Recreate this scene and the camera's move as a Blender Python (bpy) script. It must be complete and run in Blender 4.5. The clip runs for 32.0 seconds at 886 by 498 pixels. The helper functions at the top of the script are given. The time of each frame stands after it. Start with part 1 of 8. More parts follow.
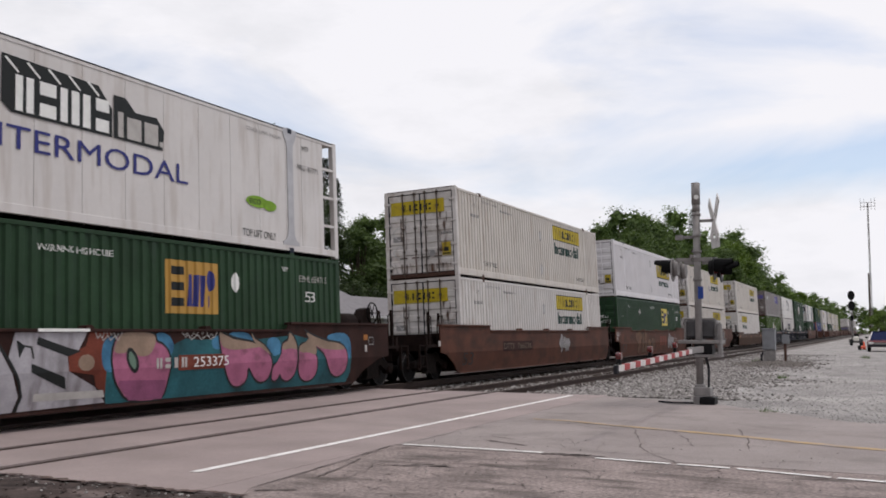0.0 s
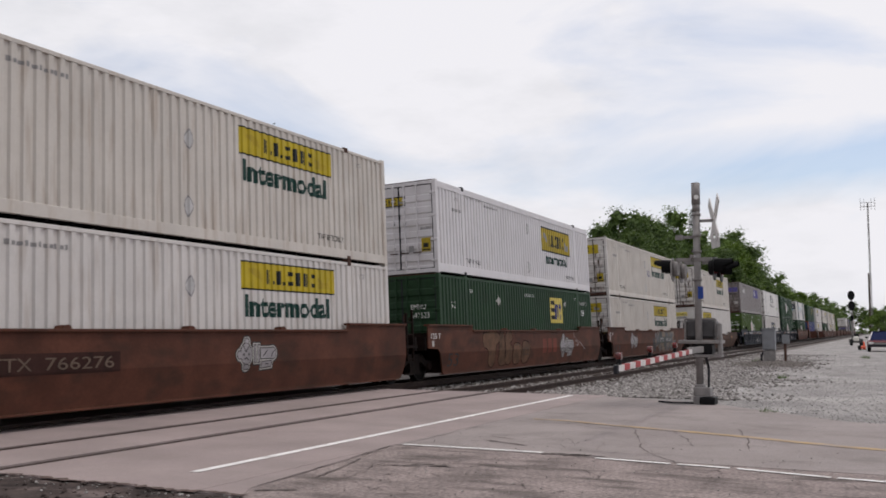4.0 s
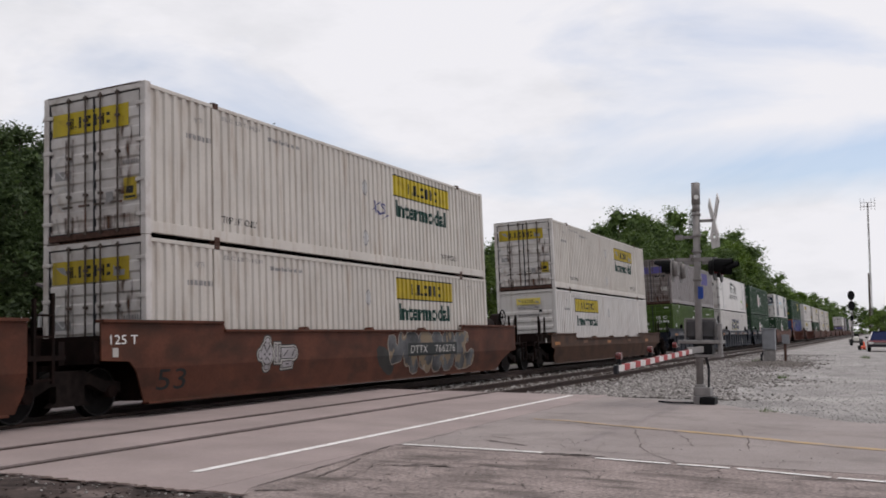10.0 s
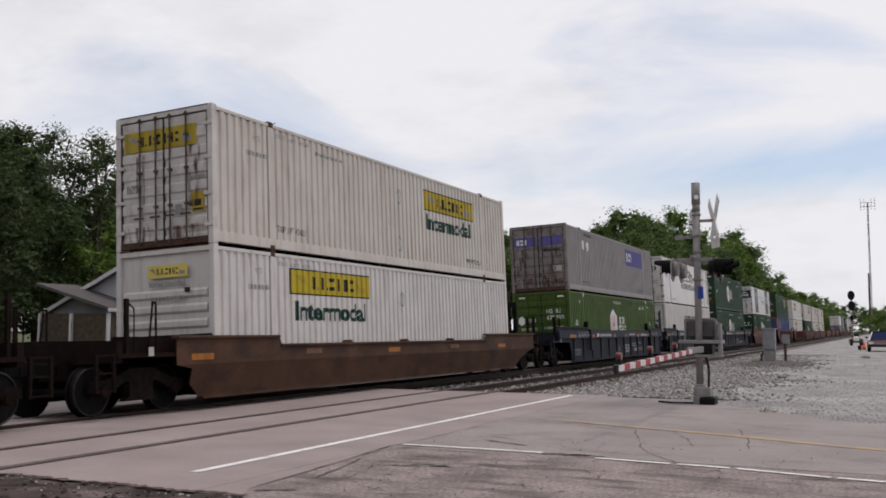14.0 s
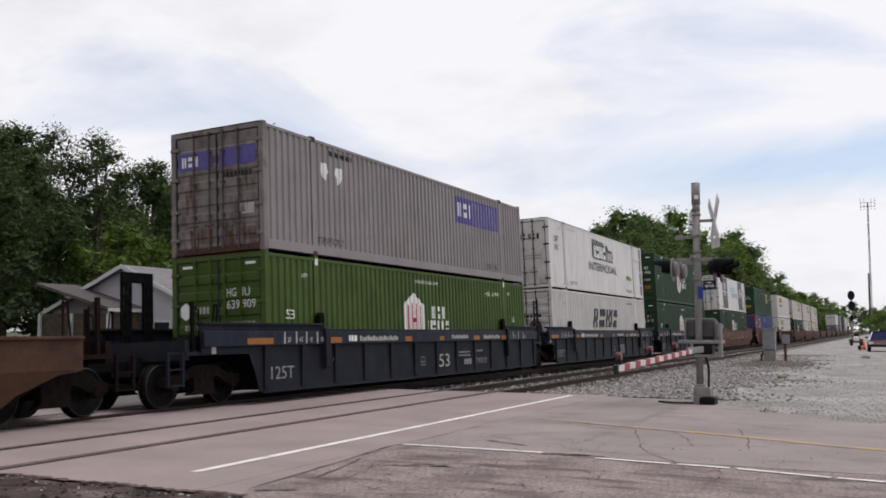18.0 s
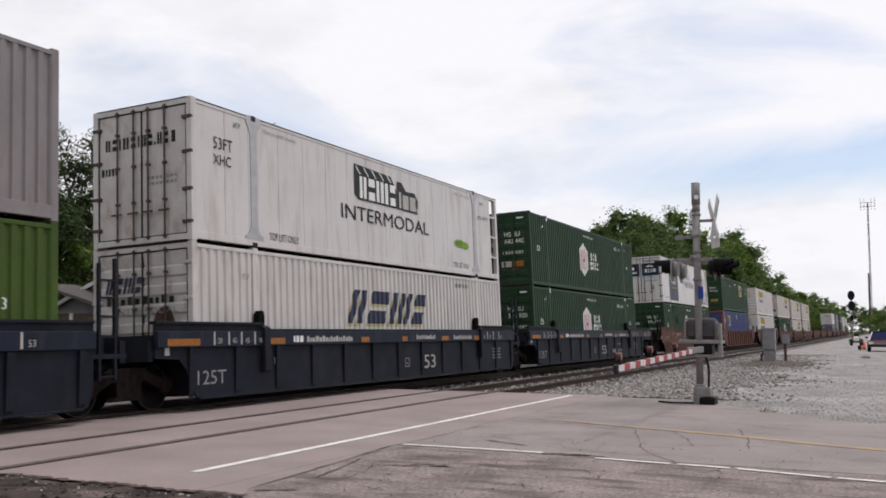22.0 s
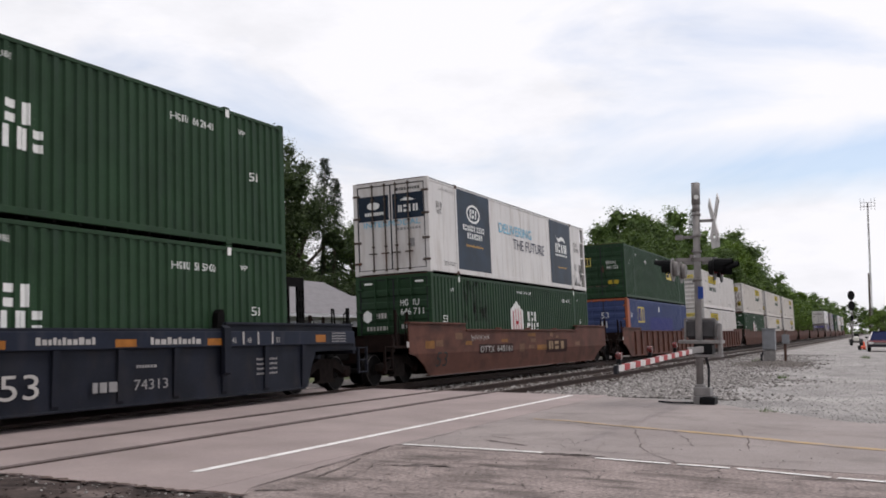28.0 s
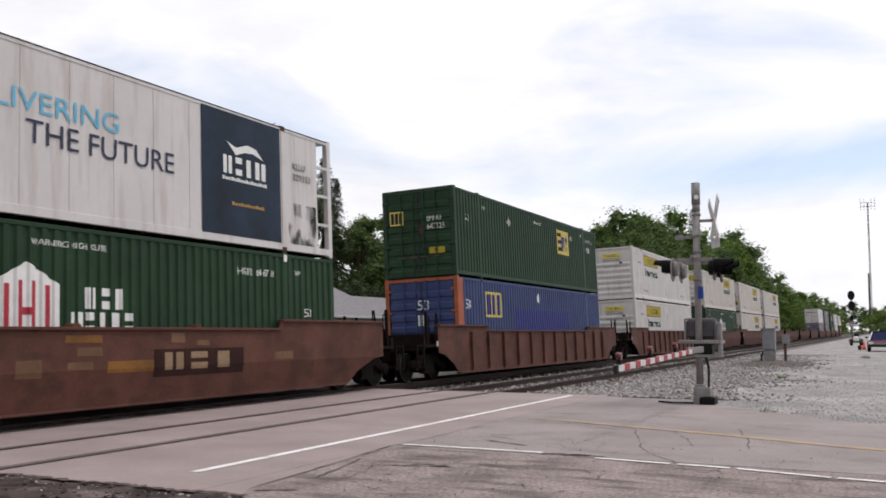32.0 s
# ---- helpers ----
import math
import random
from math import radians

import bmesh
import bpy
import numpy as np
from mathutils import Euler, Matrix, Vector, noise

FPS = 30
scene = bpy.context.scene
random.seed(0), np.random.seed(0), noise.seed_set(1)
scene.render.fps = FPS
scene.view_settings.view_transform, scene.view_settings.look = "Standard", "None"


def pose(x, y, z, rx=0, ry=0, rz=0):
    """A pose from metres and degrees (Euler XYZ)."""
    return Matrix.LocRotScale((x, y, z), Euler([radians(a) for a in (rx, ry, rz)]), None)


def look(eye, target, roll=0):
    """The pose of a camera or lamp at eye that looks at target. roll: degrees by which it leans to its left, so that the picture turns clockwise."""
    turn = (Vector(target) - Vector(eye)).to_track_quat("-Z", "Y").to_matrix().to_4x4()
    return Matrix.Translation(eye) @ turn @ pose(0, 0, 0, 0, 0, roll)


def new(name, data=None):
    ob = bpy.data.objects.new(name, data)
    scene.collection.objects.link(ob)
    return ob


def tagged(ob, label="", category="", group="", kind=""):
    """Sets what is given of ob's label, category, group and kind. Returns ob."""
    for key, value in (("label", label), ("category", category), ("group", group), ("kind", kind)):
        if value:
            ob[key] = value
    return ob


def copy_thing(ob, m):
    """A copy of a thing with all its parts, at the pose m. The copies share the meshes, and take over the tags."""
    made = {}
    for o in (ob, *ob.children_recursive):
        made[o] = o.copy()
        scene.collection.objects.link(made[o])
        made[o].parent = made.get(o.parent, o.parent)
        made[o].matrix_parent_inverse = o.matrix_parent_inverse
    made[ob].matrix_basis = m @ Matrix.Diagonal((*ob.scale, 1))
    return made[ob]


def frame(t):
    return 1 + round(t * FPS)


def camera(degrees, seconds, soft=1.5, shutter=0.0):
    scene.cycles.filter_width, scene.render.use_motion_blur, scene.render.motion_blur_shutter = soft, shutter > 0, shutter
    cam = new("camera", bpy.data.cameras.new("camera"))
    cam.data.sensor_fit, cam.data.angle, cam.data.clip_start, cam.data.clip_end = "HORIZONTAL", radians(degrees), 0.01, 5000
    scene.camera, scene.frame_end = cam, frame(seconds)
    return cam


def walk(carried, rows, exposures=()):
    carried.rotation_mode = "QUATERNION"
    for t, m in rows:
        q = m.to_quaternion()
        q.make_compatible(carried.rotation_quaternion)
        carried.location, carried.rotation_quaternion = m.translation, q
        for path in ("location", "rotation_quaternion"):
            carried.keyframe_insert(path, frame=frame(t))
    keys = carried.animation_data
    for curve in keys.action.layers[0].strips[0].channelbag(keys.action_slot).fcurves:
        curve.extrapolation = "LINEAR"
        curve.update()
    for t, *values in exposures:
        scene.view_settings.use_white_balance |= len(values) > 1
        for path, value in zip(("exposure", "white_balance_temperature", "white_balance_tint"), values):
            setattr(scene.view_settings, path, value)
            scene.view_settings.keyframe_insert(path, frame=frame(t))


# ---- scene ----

# ---- camera: a tripod beside the road, looking along the railway ----
EYE = Vector((0.0, 0.0, 1.53))
YAW, PITCH = radians(25.2), radians(5.03)
AIM = EYE + 10 * Vector((math.cos(YAW) * math.cos(PITCH), math.sin(YAW) * math.cos(PITCH), math.sin(PITCH)))
cam = camera(50.75, 32.0, soft=1.75, shutter=0.15)
walk(cam, [(0.0, look(EYE, AIM)), (32.0, look(EYE, AIM))], exposures=[(0.0, -0.08, 6520, 14), (3.0, -0.15, 6520, 14), (9.0, -0.16, 6520, 14), (14.0, -0.20, 6520, 14), (18.0, -0.06, 6520, 14), (24.0, -0.02, 6520, 14), (29.0, 0.04, 6520, 14), (32.0, 0.10, 6520, 14)])

# ---- light: a bright, mostly clouded summer sky with a veiled sun ----
SUN_ELEV, SUN_AZ = 65, -52          # degrees; azimuth counted from +x towards +y
world = bpy.data.worlds.new("cloudy_sky")
scene.world = world
world.use_nodes = True
wt = world.node_tree
wt.nodes.clear()


def wnode(kind, **sets):
    n = wt.nodes.new(kind)
    for k, v in sets.items():
        n.inputs[k].default_value = v
    return n


w_out = wnode("ShaderNodeOutputWorld")
w_sky = wnode("ShaderNodeTexSky")
w_sky.sky_type, w_sky.sun_disc = "NISHITA", False
w_sky.sun_elevation, w_sky.sun_rotation = radians(SUN_ELEV), radians(90 - SUN_AZ)
w_bg_sky = wnode("ShaderNodeBackground", Strength=0.15)
w_bg_cloud = wnode("ShaderNodeBackground", Strength=1.0)
w_coord = wnode("ShaderNodeTexCoord")
w_map = wnode("ShaderNodeMapping")
w_map.inputs["Scale"].default_value = (1.0, 1.0, 2.8)
w_map.inputs["Location"].default_value = (5.7, 1.1, 2.4)
w_noise = wnode("ShaderNodeTexNoise", Scale=2.6, Detail=8.0, Roughness=0.52, Distortion=0.5)
w_ramp = wt.nodes.new("ShaderNodeValToRGB")
w_ramp.color_ramp.elements[0].position, w_ramp.color_ramp.elements[0].color = 0.22, (0.26, 0.26, 0.26, 1)
w_ramp.color_ramp.elements[1].position, w_ramp.color_ramp.elements[1].color = 0.46, (1, 1, 1, 1)
w_noise2 = wnode("ShaderNodeTexNoise", Scale=3.4, Detail=6.0, Roughness=0.6)
w_cloudcol = wt.nodes.new("ShaderNodeValToRGB")
w_cloudcol.color_ramp.elements[0].position, w_cloudcol.color_ramp.elements[0].color = 0.30, (0.82, 0.842, 0.868, 1)
w_cloudcol.color_ramp.elements[1].position, w_cloudcol.color_ramp.elements[1].color = 0.50, (0.955, 0.97, 0.995, 1)
w_mix = wnode("ShaderNodeMixShader")
# a thin streak of open blue low over the line's far end, its edges torn by the cloud noise
w_xyz = wnode("ShaderNodeSeparateXYZ")
w_h = wt.nodes.new("ShaderNodeMath")
w_h.operation = "MULTIPLY_ADD"
w_h.inputs[1].default_value, w_h.inputs[2].default_value = 0.10, -0.172
w_add = wt.nodes.new("ShaderNodeMath")
w_band = wt.nodes.new("ShaderNodeMath")
w_band.operation = "ABSOLUTE"
w_gap = wnode("ShaderNodeMapRange")
for k, v in ((1, 0.008), (2, 0.05), (3, 1.0), (4, 0.0)):
    w_gap.inputs[k].default_value = v
w_right = wnode("ShaderNodeMapRange")
for k, v in ((1, 0.10), (2, 0.40), (3, 0.34), (4, 0.0)):
    w_right.inputs[k].default_value = v
w_open = wt.nodes.new("ShaderNodeMath")
w_open.operation = "MULTIPLY"
w_less = wt.nodes.new("ShaderNodeMath")
w_less.operation = "SUBTRACT"
wl = wt.links.new
wl(w_coord.outputs["Generated"], w_xyz.inputs["Vector"])
wl(w_xyz.outputs["Y"], w_h.inputs[0])
wl(w_xyz.outputs["Z"], w_add.inputs[0])
wl(w_h.outputs["Value"], w_add.inputs[1])
wl(w_add.outputs["Value"], w_band.inputs[0])
wl(w_band.outputs["Value"], w_gap.inputs[0])
wl(w_xyz.outputs["Y"], w_right.inputs[0])
wl(w_gap.outputs["Result"], w_open.inputs[0])
wl(w_right.outputs["Result"], w_open.inputs[1])
wl(w_noise.outputs["Fac"], w_less.inputs[0])
wl(w_open.outputs["Value"], w_less.inputs[1])
wl(w_coord.outputs["Generated"], w_map.inputs["Vector"])
wl(w_map.outputs["Vector"], w_noise.inputs["Vector"])
wl(w_map.outputs["Vector"], w_noise2.inputs["Vector"])
wl(w_less.outputs["Value"], w_ramp.inputs["Fac"])
wl(w_noise2.outputs["Fac"], w_cloudcol.inputs["Fac"])
wl(w_cloudcol.outputs["Color"], w_bg_cloud.inputs["Color"])
wl(w_sky.outputs["Color"], w_bg_sky.inputs["Color"])
wl(w_ramp.outputs["Color"], w_mix.inputs["Fac"])
wl(w_bg_sky.outputs["Background"], w_mix.inputs[1])
wl(w_bg_cloud.outputs["Background"], w_mix.inputs[2])
wl(w_mix.outputs["Shader"], w_out.inputs["Surface"])

sun_data = bpy.data.lights.new("sun", "SUN")
sun_data.energy, sun_data.angle, sun_data.color = 1.40, radians(12), (1.0, 0.96, 0.90)
sun = new("sun", sun_data)
sun_dir = Vector((math.cos(radians(SUN_ELEV)) * math.cos(radians(SUN_AZ)), math.cos(radians(SUN_ELEV)) * math.sin(radians(SUN_AZ)), math.sin(radians(SUN_ELEV))))
sun.matrix_world = look(sun_dir * 60, (0, 0, 0))


# ---- materials ----
def material(name, color, rough=0.6, metal=0.0, var=0.12, scale=6.0, bump=0.0, bump_scale=60.0, stain=None, stain_amount=0.0,
             stain_scale=(1.5, 1.5, 0.35), stain_edge=(0.52, 0.72), tint=0.0, color2=None, spec=0.2, grit=None):
    """A surface with fine grain, larger patches, optional stains of another colour, and relief."""
    m = bpy.data.materials.new(name)
    m.use_nodes = True
    nt = m.node_tree
    bsdf = nt.nodes["Principled BSDF"]
    bsdf.inputs["Roughness"].default_value = rough
    bsdf.inputs["Metallic"].default_value = metal
    bsdf.inputs["Specular IOR Level"].default_value = spec
    co = nt.nodes.new("ShaderNodeTexCoord")
    link = nt.links.new

    def noise_at(s, detail=5.0, vec=None):
        n = nt.nodes.new("ShaderNodeTexNoise")
        n.inputs["Scale"].default_value, n.inputs["Detail"].default_value = s, detail
        link(vec or co.outputs["Object"], n.inputs["Vector"])
        return n.outputs["Fac"]

    def ramp(fac, p0, c0, p1, c1):
        r = nt.nodes.new("ShaderNodeValToRGB")
        e = r.color_ramp.elements
        e[0].position, e[0].color, e[1].position, e[1].color = p0, (*c0, 1), p1, (*c1, 1)
        link(fac, r.inputs["Fac"])
        return r.outputs["Color"]

    def mix(fac, a, b, blend="MIX"):
        x = nt.nodes.new("ShaderNodeMix")
        x.data_type, x.blend_type = "RGBA", blend
        if isinstance(fac, (int, float)):
            x.inputs[0].default_value = fac
        else:
            link(fac, x.inputs[0])
        for sock, v in ((x.inputs[6], a), (x.inputs[7], b)):
            if isinstance(v, tuple):
                sock.default_value = (*v, 1)
            else:
                link(v, sock)
        return x.outputs[2]

    dark = tuple(max(0.0, c * (1 - var)) for c in color)
    light = tuple(min(1.0, c * (1 + var)) for c in (color2 or color))
    col = ramp(noise_at(scale), 0.32, dark, 0.68, light)
    fine = ramp(noise_at(scale * 14, 3.0), 0.3, (1 - var * 0.7,) * 3, 0.7, (1.0, 1.0, 1.0))
    col = mix(1.0, col, fine, "MULTIPLY")
    if grit:
        col = mix(1.0, col, ramp(noise_at(grit[0], 2.0), 0.34, (1 - grit[1],) * 3, 0.66, (1 + grit[1] * 0.6,) * 3), "MULTIPLY")
    if stain and stain_amount:
        mp = nt.nodes.new("ShaderNodeMapping")
        mp.inputs["Scale"].default_value = stain_scale
        link(co.outputs["Object"], mp.inputs["Vector"])
        s = ramp(noise_at(3.0, 8.0, mp.outputs["Vector"]), stain_edge[0], (0, 0, 0), stain_edge[1], (stain_amount,) * 3)
        col = mix(s, col, stain)
    if tint:
        info = nt.nodes.new("ShaderNodeObjectInfo")
        t = ramp(info.outputs["Random"], 0.0, (1 - tint,) * 3, 1.0, (1.0, 1.0, 1.0))
        col = mix(1.0, col, t, "MULTIPLY")
    link(col, bsdf.inputs["Base Color"])
    if bump:
        b = nt.nodes.new("ShaderNodeBump")
        b.inputs["Strength"].default_value, b.inputs["Distance"].default_value = bump, 0.02
        link(noise_at(bump_scale, 6.0), b.inputs["Height"])
        link(b.outputs["Normal"], bsdf.inputs["Normal"])
    return m


RUST = (0.16, 0.055, 0.028)
M = {}
M["white"] = material("white_container_paint", (0.58, 0.55, 0.53), 0.45, var=0.06, scale=1.2, stain=(0.34, 0.27, 0.22), stain_amount=0.45, stain_scale=(2.2, 2.2, 0.3), tint=0.06)
M["white_clean"] = material("clean_white_paint", (0.60, 0.575, 0.59), 0.45, var=0.04, scale=1.0, stain=(0.42, 0.38, 0.37), stain_amount=0.3)
M["cream"] = material("yellowed_white_paint", (0.54, 0.50, 0.46), 0.5, var=0.07, scale=1.0, stain=(0.33, 0.25, 0.19), stain_amount=0.5, stain_scale=(2.2, 2.2, 0.3), tint=0.05)
M["door_white"] = material("weathered_white_door", (0.565, 0.53, 0.51), 0.5, var=0.10, scale=2.0, stain=(0.25, 0.17, 0.12), stain_amount=0.55, stain_scale=(1.2, 1.2, 0.7), stain_edge=(0.54, 0.74), tint=0.06)
M["smooth_white"] = material("smooth_panel_white", (0.58, 0.555, 0.54), 0.4, var=0.05, scale=0.8, stain=(0.33, 0.27, 0.23), stain_amount=0.5, stain_scale=(1.6, 1.6, 0.22), stain_edge=(0.5, 0.76))
M["green"] = material("dark_green_paint", (0.0165, 0.046, 0.0195), 0.55, var=0.18, scale=1.2, stain=(0.022, 0.040, 0.028), stain_amount=0.45, tint=0.10)
M["green_leafy"] = material("pale_leaf_green_paint", (0.050, 0.088, 0.014), 0.55, var=0.18, scale=1.2, stain=(0.04, 0.062, 0.018), stain_amount=0.5)
M["grey"] = material("grey_container_paint", (0.235, 0.212, 0.212), 0.5, var=0.08, scale=1.0, stain=(0.155, 0.125, 0.115), stain_amount=0.5, stain_scale=(1.8, 1.8, 0.3))
M["grey_door"] = material("grimy_grey_door", (0.205, 0.178, 0.172), 0.6, var=0.16, scale=2.0, stain=(0.070, 0.045, 0.036), stain_amount=0.8, stain_scale=(1.1, 1.1, 0.6), stain_edge=(0.47, 0.72))
M["blue"] = material("faded_blue_paint", (0.042, 0.060, 0.150), 0.55, var=0.14, scale=1.2, stain=(0.06, 0.07, 0.12), stain_amount=0.4)
M["orange"] = material("orange_end_paint", (0.33, 0.09, 0.04), 0.5, var=0.15, scale=2.0, stain=(0.12, 0.05, 0.03), stain_amount=0.6)
M["brown"] = material("brown_car_paint", (0.092, 0.032, 0.0185), 0.7, var=0.28, scale=1.3, stain=(0.034, 0.018, 0.012), stain_amount=0.8, stain_scale=(0.5, 1.5, 1.0), stain_edge=(0.48, 0.74), bump=0.12, bump_scale=25, tint=0.12)
M["brown_light"] = material("patchy_brown_car_paint", (0.100, 0.040, 0.028), 0.7, var=0.28, scale=1.3, stain=(0.045, 0.022, 0.016), stain_amount=0.75, stain_scale=(0.5, 1.5, 1.0), bump=0.12, bump_scale=25)
M["maroon_dirty"] = material("grimy_maroon_car_paint", (0.036, 0.016, 0.013), 0.7, var=0.3, scale=1.5, stain=(0.016, 0.010, 0.009), stain_amount=0.8, bump=0.1, bump_scale=25, spec=0.1)
M["khaki"] = material("khaki_brown_car_paint", (0.070, 0.034, 0.020), 0.7, var=0.28, scale=1.3, stain=(0.028, 0.016, 0.012), stain_amount=0.8, stain_scale=(0.4, 1.5, 1.0), bump=0.12, bump_scale=25)
M["faint_tan"] = material("faint_tan_spray", (0.112, 0.056, 0.030), 0.65, var=0.45, scale=3.0)
M["darkbrown"] = material("dark_brown_steel", (0.013, 0.0072, 0.0060), 0.75, var=0.3, scale=4.0, stain=(0.008, 0.007, 0.007), stain_amount=0.8, spec=0.06)
M["slate_dark"] = material("dark_slate_car_paint", (0.0125, 0.0145, 0.0225), 0.6, var=0.25, scale=1.5, stain=(0.025, 0.023, 0.024), stain_amount=0.5, stain_scale=(0.8, 1, 0.5), spec=0.12)
M["slate_blue"] = material("slate_blue_car_paint", (0.0115, 0.0155, 0.029), 0.55, var=0.2, scale=1.5, stain=(0.035, 0.038, 0.05), stain_amount=0.5, spec=0.15)
M["black"] = material("black_greasy_steel", (0.006, 0.0055, 0.0055), 0.75, var=0.35, scale=8.0, spec=0.05)
M["truck_steel"] = material("dusty_cast_steel", (0.013, 0.0095, 0.0085), 0.8, var=0.4, scale=7.0, stain=(0.022, 0.015, 0.012), stain_amount=0.6, spec=0.06)
M["wheel"] = material("worn_wheel_steel", (0.008, 0.007, 0.007), 0.7, var=0.3, scale=10.0, spec=0.08)
M["tread"] = material("worn_wheel_tread", (0.045, 0.042, 0.042), 0.4, metal=0.5, var=0.2, scale=10.0)
M["rod"] = material("dull_galvanised_rod", (0.085, 0.065, 0.055), 0.65, metal=0.1, var=0.25, scale=8.0, stain=RUST, stain_amount=0.6)
M["darktrim"] = material("dark_rubber_trim", (0.03, 0.03, 0.035), 0.7, var=0.2, scale=8.0, spec=0.08)
M["rustpost"] = material("rusted_fitting", (0.075, 0.038, 0.028), 0.75, var=0.35, scale=10.0)
M["alu"] = material("dull_aluminium_trim", (0.42, 0.41, 0.42), 0.45, metal=0.5, var=0.1, scale=4.0)
M["yellow"] = material("yellow_panel_paint", (0.43, 0.325, 0.016), 0.45, var=0.08, scale=2.0, stain=(0.25, 0.22, 0.03), stain_amount=0.4)
M["yellow_dull"] = material("faded_yellow_panel", (0.38, 0.28, 0.02), 0.5, var=0.1, scale=2.0, stain=(0.12, 0.10, 0.03), stain_amount=0.5)
M["emblembox_yellow"] = material("pale_yellow_sign_paint", (0.62, 0.50, 0.12), 0.5, var=0.08, scale=2.0)
M["emblembox_gold"] = material("ochre_sign_paint", (0.42, 0.24, 0.055), 0.5, var=0.08, scale=2.0)
M["ink"] = material("black_lettering", (0.012, 0.014, 0.014), 0.5, var=0.1)
M["ink_green"] = material("dark_green_lettering", (0.008, 0.038, 0.030), 0.5, var=0.1)
M["ink_blue"] = material("navy_lettering", (0.03, 0.035, 0.17), 0.5, var=0.1)
M["ink_grey"] = material("faded_grey_lettering", (0.25, 0.24, 0.24), 0.5, var=0.1)
M["tag_fill"] = material("pale_grey_spray", (0.30, 0.28, 0.29), 0.6, var=0.2, scale=3.0)
M["ink_cyan"] = material("light_blue_lettering", (0.13, 0.42, 0.60), 0.5, var=0.1)
M["ink_white"] = material("white_lettering", (0.72, 0.72, 0.70), 0.5, var=0.06)
M["ink_dull"] = material("dull_white_lettering", (0.40, 0.38, 0.36), 0.5, var=0.1)
M["ink_pale"] = material("pale_placard_holder", (0.46, 0.45, 0.45), 0.5, var=0.12, scale=6.0)
M["ink_red"] = material("red_sign_paint", (0.38, 0.035, 0.05), 0.5, var=0.1)
M["ink_purple"] = material("purple_sign_paint", (0.10, 0.085, 0.26), 0.5, var=0.12)
M["ink_navy"] = material("deep_navy_vinyl", (0.005, 0.012, 0.026), 0.45, var=0.25, scale=1.2, color2=(0.009, 0.022, 0.042))
M["ink_slant"] = material("slate_blue_lettering", (0.036, 0.041, 0.075), 0.5, var=0.1)
M["slant_gold"] = material("pale_gold_lettering", (0.42, 0.38, 0.20), 0.5, var=0.1)
M["eco_green"] = material("lime_decal", (0.17, 0.32, 0.02), 0.5, var=0.15, scale=6)
M["amber_faded"] = material("faded_amber_paint", (0.19, 0.085, 0.02), 0.65, var=0.25, scale=3.0)
M["amber"] = material("amber_reflector", (0.30, 0.11, 0.015), 0.45, var=0.2, scale=6)
M["pink"] = material("pink_spray_paint", (0.36, 0.115, 0.20), 0.6, var=0.2, scale=2.0, stain=(0.10, 0.045, 0.055), stain_amount=0.6, stain_scale=(0.8, 1, 1.2))
M["tan"] = material("tan_spray_paint", (0.27, 0.19, 0.14), 0.6, var=0.2, scale=2.0)
M["teal"] = material("teal_spray_paint", (0.010, 0.050, 0.062), 0.6, var=0.3, scale=1.2, color2=(0.018, 0.10, 0.12))
M["skyblue"] = material("blue_spray_paint", (0.025, 0.10, 0.20), 0.6, var=0.25, scale=2.0, color2=(0.06, 0.20, 0.33))
M["redspray"] = material("rust_red_spray_paint", (0.15, 0.035, 0.02), 0.65, var=0.25, scale=2.0)
M["mauve"] = material("mauve_spray_paint", (0.24, 0.075, 0.15), 0.6, var=0.25, scale=2.0)
M["eye_green"] = material("grey_green_spray_paint", (0.10, 0.16, 0.12), 0.6, var=0.2, scale=3.0)
M["silver"] = material("silver_spray_paint", (0.36, 0.345, 0.37), 0.5, var=0.2, scale=2.0, stain=(0.08, 0.06, 0.06), stain_amount=0.6)
M["camo_tan_dull"] = material("grimy_tan_lettering", (0.11, 0.075, 0.055), 0.6, var=0.2, scale=3.0)
M["camo_tan"] = material("camouflage_tan_spray", (0.25, 0.17, 0.10), 0.6, var=0.2, scale=3.0)
M["camo_cream"] = material("cream_spray", (0.30, 0.255, 0.215), 0.6, var=0.3, scale=3.0)
M["camo"] = material("camouflage_spray", (0.075, 0.074, 0.078), 0.6, var=0.55, scale=1.6, color2=(0.10, 0.10, 0.105), stain=(0.20, 0.145, 0.095), stain_amount=0.9, stain_scale=(0.8, 1.0, 0.7), stain_edge=(0.53, 0.56))
M["camo_dark"] = material("camouflage_dark_spray", (0.03, 0.028, 0.026), 0.6, var=0.2, scale=3.0)
M["tag_yellow"] = material("thin_ochre_spray", (0.150, 0.080, 0.045), 0.65, var=0.25, scale=3.0)

